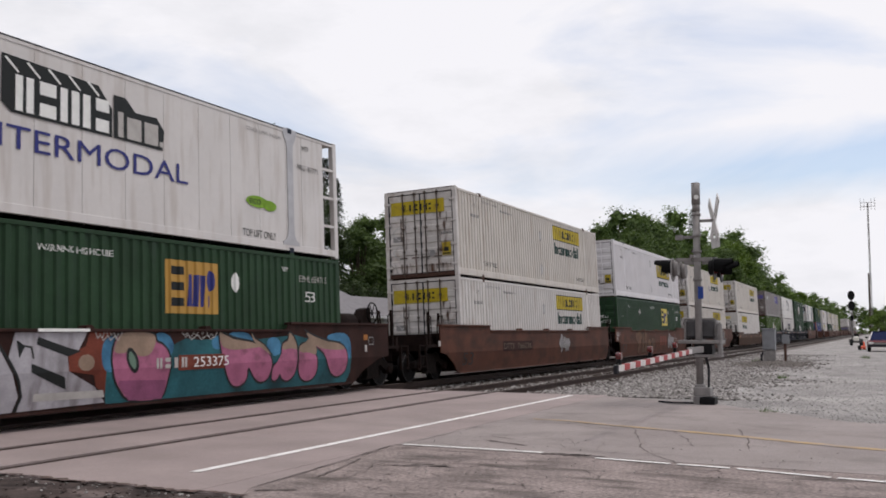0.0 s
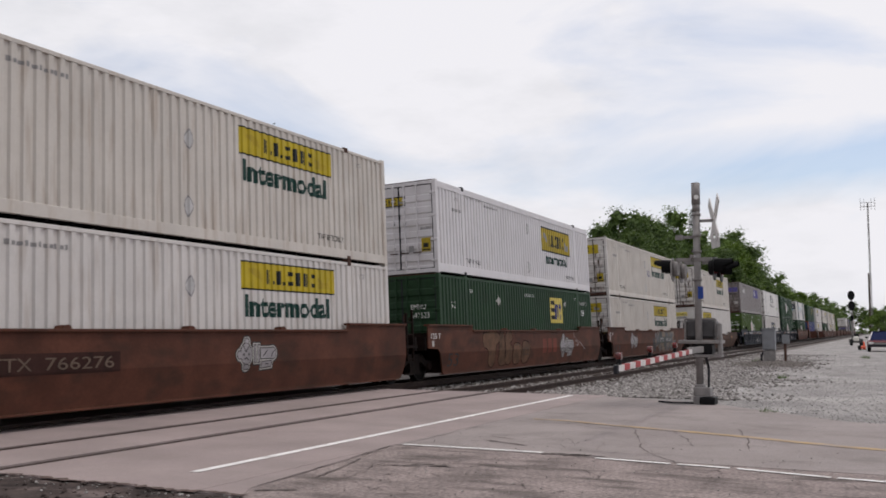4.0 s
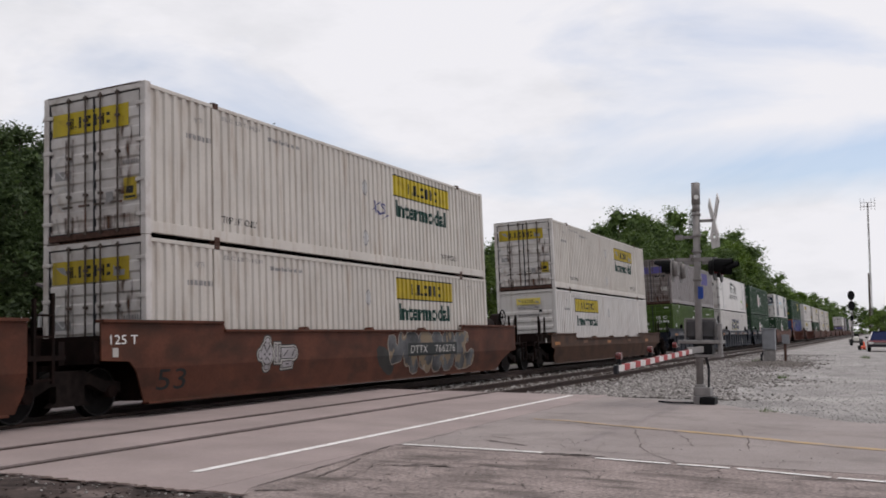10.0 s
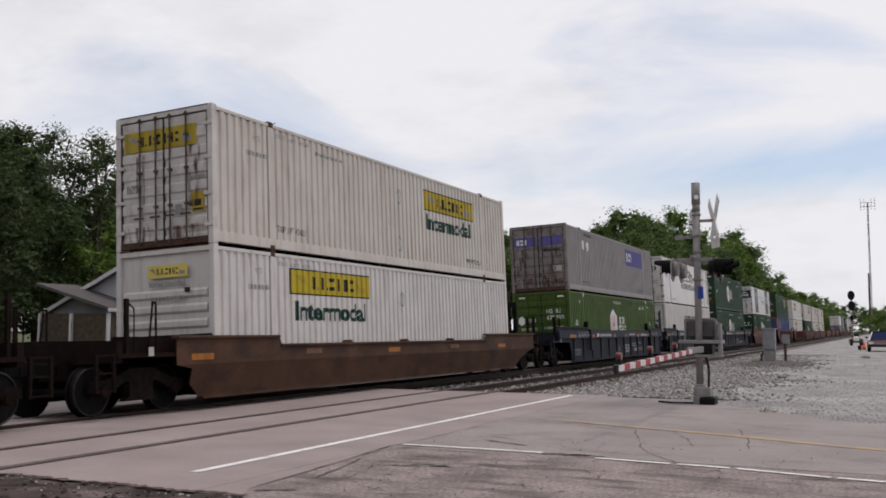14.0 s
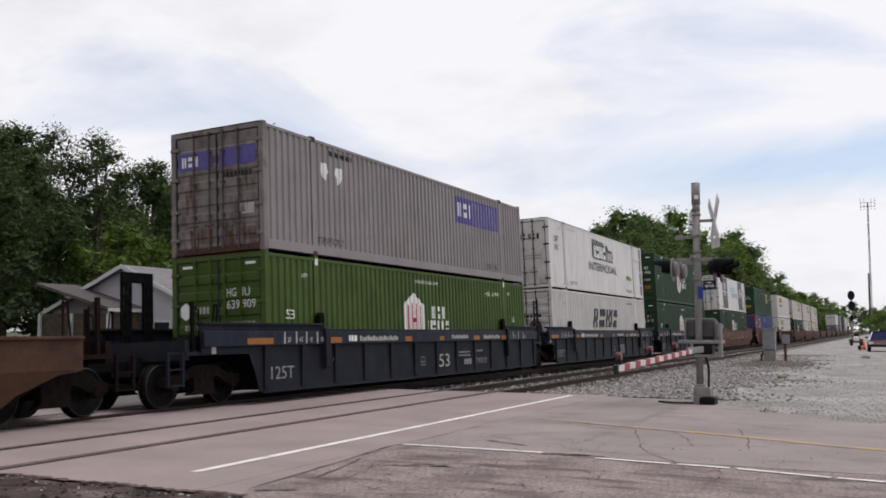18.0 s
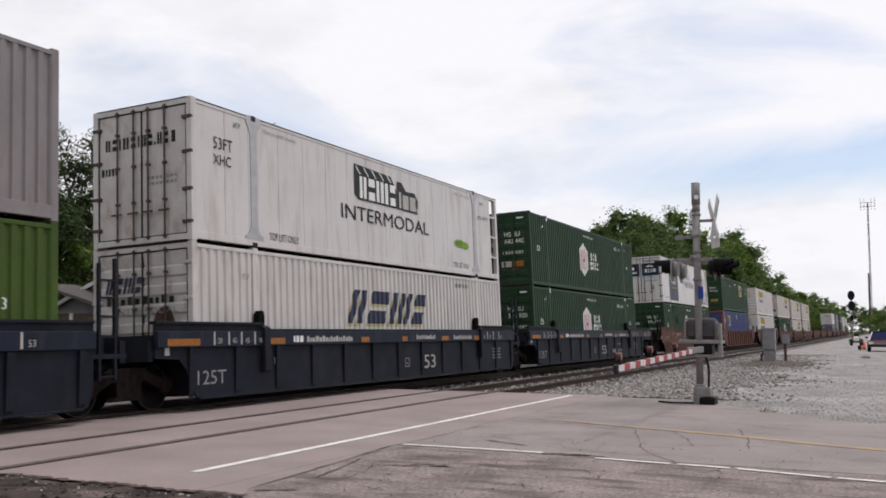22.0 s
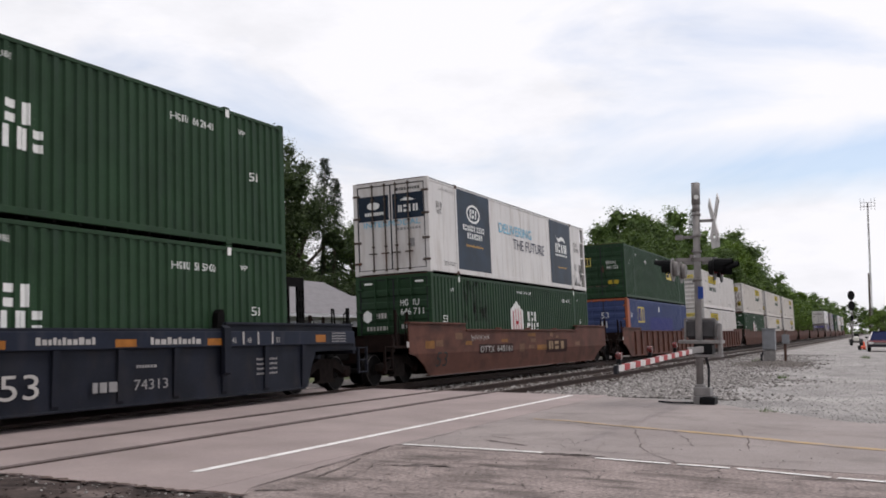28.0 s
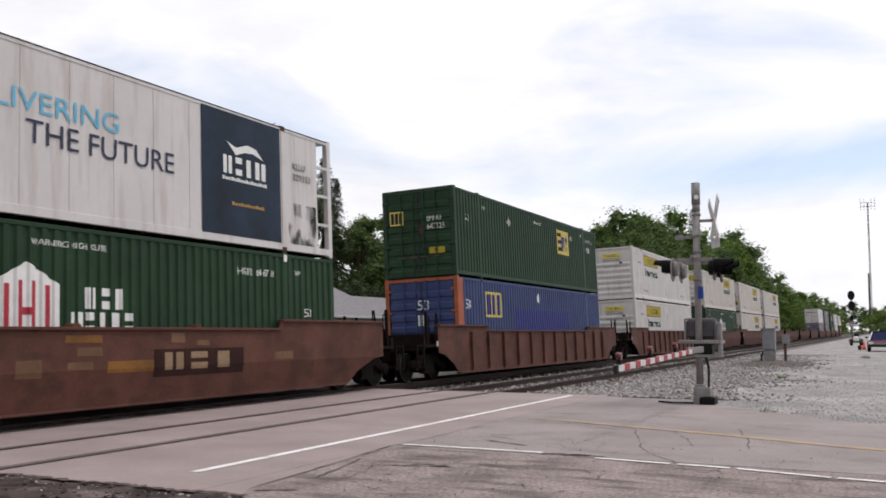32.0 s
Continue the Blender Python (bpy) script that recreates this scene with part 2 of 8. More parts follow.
M["concrete"] = material("crossing_concrete", (0.312, 0.254, 0.245), 0.75, var=0.09, scale=0.7, bump=0.2, bump_scale=120, stain=(0.20, 0.170, 0.160), stain_amount=0.45, stain_scale=(0.35, 0.2, 1), stain_edge=(0.46, 0.74), tint=0.06, grit=(30, 0.07))
M["asphalt"] = material("worn_pale_road", (0.285, 0.246, 0.236), 0.8, var=0.12, scale=0.5, bump=0.3, bump_scale=140, stain=(0.14, 0.122, 0.115), stain_amount=0.55, stain_scale=(0.5, 0.3, 1), grit=(38, 0.16))
M["apron"] = material("cracked_old_asphalt", (0.275, 0.225, 0.212), 0.85, var=0.2, scale=1.6, bump=0.6, bump_scale=70, stain=(0.085, 0.07, 0.064), stain_amount=0.85, stain_scale=(1.0, 0.30, 1), stain_edge=(0.50, 0.68), grit=(22, 0.32))
M["gravel"] = material("limestone_gravel", (0.350, 0.330, 0.318), 0.9, var=0.22, scale=0.35, bump=0.35, bump_scale=90, stain=(0.195, 0.183, 0.178), stain_amount=0.8, stain_scale=(0.22, 0.35, 1), stain_edge=(0.47, 0.66), grit=(36, 0.30))
M["ballast"] = material("ballast_bed", (0.17, 0.15, 0.14), 0.95, var=0.35, scale=14.0, bump=1.0, bump_scale=30)
M["dirt"] = material("dark_oily_dirt", (0.062, 0.046, 0.042), 0.95, var=0.55, scale=2.2, bump=0.8, bump_scale=18, stain=(0.16, 0.125, 0.117), stain_amount=0.85, stain_scale=(1.0, 0.7, 1), stain_edge=(0.53, 0.64))
M["rail"] = material("rusty_rail_steel", (0.045, 0.028, 0.023), 0.65, metal=0.2, var=0.25, scale=6.0)
M["railtop"] = material("polished_rail_head", (0.13, 0.11, 0.10), 0.4, metal=0.6, var=0.15, scale=3.0)
M["tie"] = material("creosoted_timber", (0.06, 0.045, 0.038), 0.9, var=0.35, scale=5.0, bump=0.5, bump_scale=30)
M["line_white"] = material("white_road_paint", (0.78, 0.76, 0.74), 0.7, var=0.12, scale=3.0, stain=(0.36, 0.33, 0.315), stain_amount=0.7, stain_scale=(2, 2, 1), stain_edge=(0.52, 0.66))
M["line_yellow"] = material("worn_yellow_road_paint", (0.39, 0.275, 0.15), 0.75, var=0.15, scale=2.0, stain=(0.285, 0.246, 0.236), stain_amount=1.0, stain_scale=(1.6, 0.7, 1), stain_edge=(0.44, 0.66))
M["crack"] = material("tar_filled_crack", (0.130, 0.108, 0.102), 0.9, var=0.3, scale=6.0)
M["galv"] = material("galvanised_steel", (0.25, 0.235, 0.23), 0.6, metal=0.2, var=0.15, scale=5.0, stain=(0.13, 0.12, 0.115), stain_amount=0.6)
M["greybox"] = material("grey_cabinet_paint", (0.21, 0.215, 0.23), 0.5, metal=0.1, var=0.1, scale=3.0)
M["machine"] = material("dark_grey_machine_paint", (0.085, 0.082, 0.085), 0.5, metal=0.1, var=0.2, scale=4.0)
M["lamp_black"] = material("black_lamp_housing", (0.012, 0.012, 0.013), 0.5, var=0.2, scale=6.0, spec=0.08)
M["red_lens"] = material("dark_red_lens", (0.10, 0.008, 0.008), 0.15, var=0.1, scale=20.0, spec=0.6)
M["red_tape"] = material("red_reflective_tape", (0.34, 0.028, 0.032), 0.45, var=0.12, scale=6.0)
M["white_tape"] = material("white_reflective_tape", (0.60, 0.58, 0.57), 0.45, var=0.10, scale=6.0)
M["blue_sign"] = material("blue_sign_plate", (0.03, 0.07, 0.30), 0.4, var=0.08, scale=6.0)
M["grass"] = material("dry_roadside_grass", (0.055, 0.075, 0.028), 0.9, var=0.3, scale=0.6, color2=(0.09, 0.095, 0.045), bump=0.6, bump_scale=20)
M["bark"] = material("grey_brown_bark", (0.085, 0.065, 0.05), 0.95, var=0.3, scale=6.0, bump=0.6, bump_scale=25)
M["siding"] = material("pale_painted_siding", (0.42, 0.41, 0.44), 0.7, var=0.05, scale=1.0)
M["shingle"] = material("grey_roof_shingles", (0.19, 0.18, 0.188), 0.9, var=0.12, scale=3.0, bump=0.5, bump_scale=14)
M["trimwhite"] = material("white_painted_trim", (0.52, 0.51, 0.53), 0.6, var=0.06, scale=2.0)
M["glass"] = material("dark_window_glass", (0.02, 0.025, 0.03), 0.05, var=0.1, scale=1.0, spec=0.7)
# blue of the reflected sky, as a flat colour for the parked car's cabin
M["carblue"] = material("blue_cabin_reflection", (0.010, 0.016, 0.06), 0.6, var=0.05, scale=2.0, spec=0.08)
M["carred"] = material("dark_red_car_paint", (0.115, 0.026, 0.030), 0.25, var=0.05, scale=2.0, spec=0.6)
M["rubber"] = material("black_rubber", (0.014, 0.014, 0.015), 0.8, var=0.2, scale=8.0)
M["cone"] = material("orange_plastic", (0.62, 0.10, 0.05), 0.5, var=0.08, scale=6.0)
M["tank"] = material("pale_tank_paint", (0.62, 0.60, 0.55), 0.4, var=0.08, scale=3.0)


def rust_run(name, color):
    """Rust that has run down a door: patchy, so that the paint shows between."""
    m = material(name, color, 0.85, var=0.35, scale=9.0)
    nt = m.node_tree
    co = nt.nodes.new("ShaderNodeTexCoord")
    mp = nt.nodes.new("ShaderNodeMapping")
    mp.inputs["Scale"].default_value = (1.0, 3.4, 0.75)
    n = nt.nodes.new("ShaderNodeTexNoise")
    n.inputs["Scale"].default_value, n.inputs["Detail"].default_value = 2.6, 7.0
    r = nt.nodes.new("ShaderNodeValToRGB")
    e = r.color_ramp.elements
    e[0].position, e[0].color, e[1].position, e[1].color = 0.47, (0, 0, 0, 1), 0.66, (0.85, 0.85, 0.85, 1)
    nt.links.new(co.outputs["Object"], mp.inputs["Vector"])
    nt.links.new(mp.outputs["Vector"], n.inputs["Vector"])
    nt.links.new(n.outputs["Fac"], r.inputs["Fac"])
    nt.links.new(r.outputs["Color"], nt.nodes["Principled BSDF"].inputs["Alpha"])
    return m


M["rust_run"] = rust_run("running_rust", (0.11, 0.055, 0.035))
M["soot_run"] = rust_run("sooty_smudge", (0.030, 0.027, 0.027))


def leaf_material(name, dark, light):
    m = material(name, dark, 0.6, var=0.2, scale=1.5, color2=light, spec=0.25, tint=0.35)
    nt = m.node_tree
    bsdf = nt.nodes["Principled BSDF"]
    geo = nt.nodes.new("ShaderNodeNewGeometry")
    r = nt.nodes.new("ShaderNodeValToRGB")
    r.color_ramp.elements[0].color, r.color_ramp.elements[1].color = (0.55, 0.6, 0.55, 1), (1.25, 1.2, 1.0, 1)
    nt.links.new(geo.outputs["Random Per Island"], r.inputs["Fac"])
    x = nt.nodes.new("ShaderNodeMix")
    x.data_type, x.blend_type = "RGBA", "MULTIPLY"
    x.inputs[0].default_value = 1.0
    src = bsdf.inputs["Base Color"].links[0].from_socket
    nt.links.new(src, x.inputs[6])
    nt.links.new(r.outputs["Color"], x.inputs[7])
    nt.links.new(x.outputs[2], bsdf.inputs["Base Color"])
    tr = nt.nodes.new("ShaderNodeBsdfTranslucent")
    mx = nt.nodes.new("ShaderNodeMixShader")
    mx.inputs[0].default_value = 0.32
    nt.links.new(x.outputs[2], tr.inputs["Color"])
    nt.links.new(bsdf.outputs["BSDF"], mx.inputs[1])
    nt.links.new(tr.outputs["BSDF"], mx.inputs[2])
    nt.links.new(mx.outputs["Shader"], nt.nodes["Material Output"].inputs["Surface"])
    return m


M["leaf"] = leaf_material("summer_leaves", (0.100, 0.166, 0.052), (0.150, 0.226, 0.074))
M["leaf_dark"] = leaf_material("deep_green_leaves", (0.046, 0.075, 0.030), (0.078, 0.116, 0.045))
M["leaf_bright"] = leaf_material("fresh_green_leaves", (0.112, 0.190, 0.034), (0.160, 0.245, 0.050))
M["needle"] = leaf_material("spruce_needles", (0.028, 0.050, 0.028), (0.045, 0.072, 0.038))


# ---- mesh helpers ----
def box(bm, x0, x1, y0, y1, z0, z1, bev=0.0):
    vs = [bm.verts.new(p) for p in ((x0, y0, z0), (x1, y0, z0), (x1, y1, z0), (x0, y1, z0), (x0, y0, z1), (x1, y0, z1), (x1, y1, z1), (x0, y1, z1))]
    fs = [bm.faces.new([vs[i] for i in f]) for f in ((3, 2, 1, 0), (4, 5, 6, 7), (0, 1, 5, 4), (1, 2, 6, 5), (2, 3, 7, 6), (3, 0, 4, 7))]
    if bev:
        es = list({e for f in fs for e in f.edges})
        bmesh.ops.bevel(bm, geom=es, offset=bev, segments=1, affect="EDGES")
    return bm


def prism(bm, pts, a0, a1, axis="y"):
    """An extruded outline: pts are (x, z) for axis y, (y, z) for axis x, (x, y) for axis z."""
    def at(p, a):
        return {"y": (p[0], a, p[1]), "x": (a, p[0], p[1]), "z": (p[0], p[1], a)}[axis]
    lo = [bm.verts.new(at(p, a0)) for p in pts]
    hi = [bm.verts.new(at(p, a1)) for p in pts]
    n = len(pts)
    faces = [bm.faces.new(lo), bm.faces.new(hi[::-1])]
    faces += [bm.faces.new((lo[(i + 1) % n], lo[i], hi[i], hi[(i + 1) % n])) for i in range(n)]
    bmesh.ops.recalc_face_normals(bm, faces=faces)
    return bm


def tube(bm, p, q, r, n=8, r2=None):
    p, q = Vector(p), Vector(q)
    d = (q - p).normalized()
    u = d.orthogonal().normalized()
    v = d.cross(u)
    r2 = r if r2 is None else r2
    a = [bm.verts.new(p + r * (math.cos(t) * u + math.sin(t) * v)) for t in (2 * math.pi * k / n for k in range(n))]
    b = [bm.verts.new(q + r2 * (math.cos(t) * u + math.sin(t) * v)) for t in (2 * math.pi * k / n for k in range(n))]
    for k in range(n):
        f = bm.faces.new((a[k], a[(k + 1) % n], b[(k + 1) % n], b[k]))
        f.smooth = n > 6
    bm.faces.new(a[::-1])
    bm.faces.new(b)
    return bm


def ring(bm, center, radius, r, axis="y", n=20, m=6):
    """A torus about the given axis."""
    vs = []
    for i in range(n):
        t = 2 * math.pi * i / n
        row = []
        for j in range(m):
            s = 2 * math.pi * j / m
            a, b, c = (radius + r * math.cos(s)) * math.cos(t), (radius + r * math.cos(s)) * math.sin(t), r * math.sin(s)
            off = {"y": (a, c, b), "x": (c, a, b), "z": (a, b, c)}[axis]
            row.append(bm.verts.new(Vector(center) + Vector(off)))
        vs.append(row)
    for i in range(n):
        for j in range(m):
            bm.faces.new((vs[i][j], vs[(i + 1) % n][j], vs[(i + 1) % n][(j + 1) % m], vs[i][(j + 1) % m])).smooth = True
    bmesh.ops.recalc_face_normals(bm, faces=bm.faces[:])
    return bm


MESHES = {}


def mesh_of(key, build):
    """Alike pieces share one mesh."""
    if key not in MESHES:
        bm = bmesh.new()
        build(bm)
        me = bpy.data.meshes.new(str(key[0]) if isinstance(key, tuple) else key)
        bm.to_mesh(me)
        bm.free()
        MESHES[key] = me
    return MESHES[key]


def part(name, bm, mat, parent=None, label="", at=None):
    """Links a bmesh, or a shared mesh, as one mesh object under its thing."""
    if isinstance(bm, bmesh.types.BMesh):
        me = bpy.data.meshes.new(name)
        bm.to_mesh(me)
        bm.free()
    else:
        me = bm
    if mat is not None and not me.materials:
        me.materials.append(mat)
    ob = new(name, me)
    if parent is not None:
        ob.parent = parent
    if at is not None:
        ob.matrix_basis = at
    if label:
        tagged(ob, label)
    return ob


def boxes(*specs):
    bm = bmesh.new()
    for s in specs:
        box(bm, *s)
    return bm


def thing(name, m, label, category, group=""):
    ob = new(name)
    ob.empty_display_size = 0.3
    ob.matrix_basis = m
    return tagged(ob, label, category, group)


# ---- the ground: one sheet to the horizon, the railway bed, the road over the crossing ----
NEAR_Y, TRAIN_Y, TRAIN_Z, CANT = 9.74, 13.307, 0.022, -2.54     # track centres; the train's track leans away from the road


def sheet(name, x0, x1, y0, y1, z, mat, kind="structure", label="", category="", nx=1, ny=1, rough=0.0):
    bm = bmesh.new()
    vs = [[bm.verts.new((x0 + (x1 - x0) * i / nx, y0 + (y1 - y0) * j / ny, z + (rough * noise.noise((i * 0.7, j * 0.7, z)) if rough else 0))) for j in range(ny + 1)] for i in range(nx + 1)]
    for i in range(nx):
        for j in range(ny):
            bm.faces.new((vs[i][j], vs[i + 1][j], vs[i + 1][j + 1], vs[i][j + 1]))
    return tagged(part(name, bm, mat), label, category, kind=kind)


sheet("ground", -2500, 2500, -2500, 2500, -0.42, M["grass"], label="flat grassy ground reaching the horizon", category="ground")


def slab(name, pts, z0, z1, mat, label, category):
    bm = bmesh.new()
    prism(bm, pts, z0, z1, "z")
    return tagged(part(name, bm, mat), label, category, kind="structure")


# gravel yard beyond the road, and the stony shoulder of the railway
slab("gravel_yard", [(13.0, -40), (13.0, 6.0), (22.15, 6.0), (22.15, 7.2), (640, 7.2), (640, -18), (120, -18), (60, -40)], -0.42, -0.05, M["gravel"], "pale crushed limestone yard beside the railway", "gravel")
slab("railway_bed", [(-60, 6.6), (640, 6.6), (640, 17.5), (-60, 17.5)], -0.41, -0.19, M["ballast"], "grey ballast bed under both tracks", "ballast")
slab("far_verge", [(-60, 17.5), (640, 17.5), (640, 24), (-60, 24)], -0.41, -0.25, M["grass"], "weedy verge behind the railway", "verge")
slab("dirt_shoulder", [(-30, 4.0), (7.24, 4.0), (7.24, 8.9), (-30, 8.9)], -0.42, -0.02, M["dirt"], "dark oily dirt and debris beside the crossing", "dirt")
# road on the camera's side: worn carriageway and the cracked apron at its edge
slab("road", [(10.0, -40), (11.35, 6.05), (21.9, 6.05), (20.6, 3.4), (17.4, 0.6), (16.0, -6), (15.0, -40)], -0.42, 0.0, M["asphalt"], "worn pale two-lane road leading over the crossing", "road")
slab("road_apron", [(-40, -40), (9.996, -40), (11.346, 6.05), (7.5, 5.6), (7.245, 5.5), (6.6, 4.6), (5.6, 4.2), (-40, 3.996)], -0.42, -0.004, M["apron"], "cracked and patched old asphalt apron", "road")
slab("deck_margin", [(7.25, 5.503), (7.5, 5.604), (11.346, 6.054), (7.25, 6.056)], -0.42, -0.002, M["concrete"], "concrete margin of the crossing deck", "road")
slab("road_beyond", [(9.0, 15.6), (21.0, 15.6), (22.0, 60), (10.0, 60)], -0.40, -0.02, M["asphalt"], "road continuing beyond the railway", "road")

# crossing: precast concrete panels with gaps for the rails
crossing = tagged(new("crossing_deck"), "pale concrete level crossing deck with rail gaps", "crossing", kind="structure")
RAILS = [NEAR_Y - 0.745, NEAR_Y + 0.745, TRAIN_Y - 0.745, TRAIN_Y + 0.745]
bands = [(6.06, RAILS[0] - 0.105), (RAILS[0] + 0.15, RAILS[1] - 0.15), (RAILS[1] + 0.105, RAILS[2] - 0.07), (RAILS[2] + 0.12, RAILS[3] - 0.12), (RAILS[3] + 0.07, 15.59)]
edges = [7.25, 10.9, 14.6, 18.3, 22.1]
for b, (y0, y1) in enumerate(bands):
    for k in range(4):
        x0, x1 = edges[k], edges[k + 1]
        bm = bmesh.new()
        box(bm, x0 + (0.0015 if k else 0), x1 - (0.0015 if k < 3 else 0), y0, y1, -0.19, 0.0 if b < 3 else -0.012, 0.0)
        part("concrete_panel", bm, M["concrete"], crossing)

# rails, one object each, on timber ties
RAIL_PROFILE = [(-0.07, -0.185), (0.07, -0.185), (0.07, -0.17), (0.012, -0.145), (0.012, -0.05), (0.036, -0.04), (0.036, -0.004), (0.030, 0.0), (-0.030, 0.0), (-0.036, -0.004), (-0.036, -0.04), (-0.012, -0.05), (-0.012, -0.145), (-0.07, -0.17)]
for i, y in enumerate(RAILS):
    bm = bmesh.new()
    z = -0.006 if i < 2 else TRAIN_Z - (y - TRAIN_Y) * math.tan(radians(2.54)) - 0.004
    prism(bm, [(y + a, z + b) for a, b in RAIL_PROFILE], -60, 640, "x")
    ob = tagged(part("rail", bm, M["rail"]), "rusty steel rail worn bright along its head", "rail", "rails of both tracks", "structure")
    bm = bmesh.new()
    box(bm, -60, 640, y - 0.026, y + 0.026, z, z + 0.003)
    part("rail_head", bm, M["railtop"] if i > 1 else M["rail"], ob, "bright running surface")
tie_mesh = mesh_of("tie", lambda bm: box(bm, -0.115, 0.115, -1.3, 1.3, -0.19, -0.165, 0.01))
ties = tagged(new("track_ties"), "dark creosoted timber ties under the rails", "railway tie", kind="structure")
for cy in (NEAR_Y, TRAIN_Y):
    for k in range(90):
        x = 22.5 + 0.53 * k
        part("tie", tie_mesh, M["tie"], ties, at=pose(x, cy, 0.012 * math.sin(k * 2.1), 0, 0, math.sin(k * 1.7) * 1.2))
    for k in range(20):
        part("tie", tie_mesh, M["tie"], ties, at=pose(6.6 - 0.53 * k, cy, 0.0))


def strip(name, pts, width, z, mat, label="", category="", parent=None):
    """A painted or tarred line along a polyline."""
    bm = bmesh.new()
    prev = None
    for i, p in enumerate(pts):
        a = Vector(pts[max(0, i - 1)])
        b = Vector(pts[min(len(pts) - 1, i + 1)])
        d = (b - a).normalized()
        n = Vector((-d.y, d.x)) * (width[i] if isinstance(width, (list, tuple)) else width) / 2
        q = Vector(p)
        cur = (bm.verts.new((q.x + n.x, q.y + n.y, z)), bm.verts.new((q.x - n.x, q.y - n.y, z)))
        if prev:
            bm.faces.new((prev[0], prev[1], cur[1], cur[0]))
        prev = cur
    bmesh.ops.recalc_face_normals(bm, faces=bm.faces[:])
    for f in bm.faces:
        if f.normal.z < 0:
            f.normal_flip()
    ob = part(name, bm, mat, parent)
    return tagged(ob, label, category, kind="structure") if not parent else ob


strip("stop_line", [(8.2, 6.86), (21.75, 6.83)], 0.125, 0.005, M["line_white"], "thin white stop line painted across the concrete", "road marking")
strip("edge_line", [(11.39, 5.95), (11.41, 5.36), (11.38, 3.95)], 0.085, 0.006, M["line_white"], "worn white road edge line", "road marking")
for a, b in (((11.17, 3.22), (11.06, 2.30)), ((11.05, 2.22), (10.99, 1.62)), ((10.98, 1.54), (10.74, 0.56)), ((10.73, 0.50), (9.9, -5.5))):
    strip("edge_line", [a, b], 0.085, 0.006, M["line_white"], "worn white road edge line", "road marking")
strip("centre_line", [(15.62, 5.6), (15.56, 5.01), (14.97, 3.6), (14.37, 2.04), (13.62, 0.5), (13.2, -1.0), (12.0, -8)], [0.10, 0.13, 0.19, 0.20, 0.20, 0.20, 0.2], 0.006, M["line_yellow"], "faded yellow road centre line", "road marking")


def wander(a, b, n, amp, seed):
    rnd = random.Random(seed)
    a, b = Vector(a), Vector(b)
    d = (b - a)
    s = Vector((-d.y, d.x)).normalized()
    off, pts = 0.0, []
    for i in range(n + 1):
        off += rnd.uniform(-amp, amp)
        pts.append(tuple(a + d * i / n + s * off))
    return pts


cracks = tagged(new("road_cracks"), "tarred cracks and gaping joints in the road surface", "crack", kind="structure")
CRACKS = [((7.55, 5.64), (11.2, 6.02), 0.03), ((11.30, 3.95), (11.36, 3.15), 0.13), ((12.3, 5.1), (11.95, 4.4), 0.10), ((15.45, 4.9), (15.05, 3.95), 0.10), ((15.3, 4.4), (15.15, 3.7), 0.09), ((14.9, 3.6), (14.75, 3.2), 0.06), ((9.55, 5.35), (9.75, 4.55), 0.06), ((9.75, 5.0), (9.85, 4.4), 0.05), ((14.9, 4.6), (14.6, 3.9), 0.035), ((11.3, 5.98), (14.0, 6.02), 0.02),
          ((15.17, 5.84), (15.03, 4.99), 0.02), ((15.03, 4.99), (15.11, 4.38), 0.025), ((12.85, 5.28), (12.59, 4.81), 0.09), ((11.35, 3.84), (11.4, 3.35), 0.1), ((15.11, 3.73), (12.28, 2.92), 0.02), ((12.28, 2.92), (10.72, 2.11), 0.02), ((7.54, 5.56), (7.77, 5.23), 0.07), ((9.78, 4.95), (9.89, 4.61), 0.05), ((10.1, 4.28), (9.94, 3.67), 0.03), ((10.2, 5.91), (11.35, 5.75), 0.02), ((14.53, 2.98), (12.82, 2.48), 0.02), ((15.39, 2.1), (12.61, 1.55), 0.02), ((8.48, 5.46), (9.93, 5.76), 0.03)]
crnd = random.Random(77)
for k in range(46):
    x, y = crnd.uniform(7.6, 15.5), crnd.uniform(-1.0, 5.6)
    a, ln = crnd.uniform(0, math.pi), crnd.uniform(0.3, 1.5)
    q = (x + ln * math.cos(a), min(5.9, y + ln * math.sin(a)))
    CRACKS.append(((x, y), q, crnd.uniform(0.005, 0.012) if x < 11.2 else crnd.uniform(0.002, 0.006)))
for k, (a, b, w) in enumerate(CRACKS):
    w *= 0.45 if a[0] > 11.8 and 0.03 < w < 0.095 else 1.0
    strip("crack", wander(a, b, 14, 0.035 if w < 0.03 else 0.015, k), [w * (0.25 + 1.2 * abs(math.sin(i * 1.3 + k) * math.sin(i * 0.37 + 2 * k))) for i in range(15)], 0.0045, M["crack"], parent=cracks)


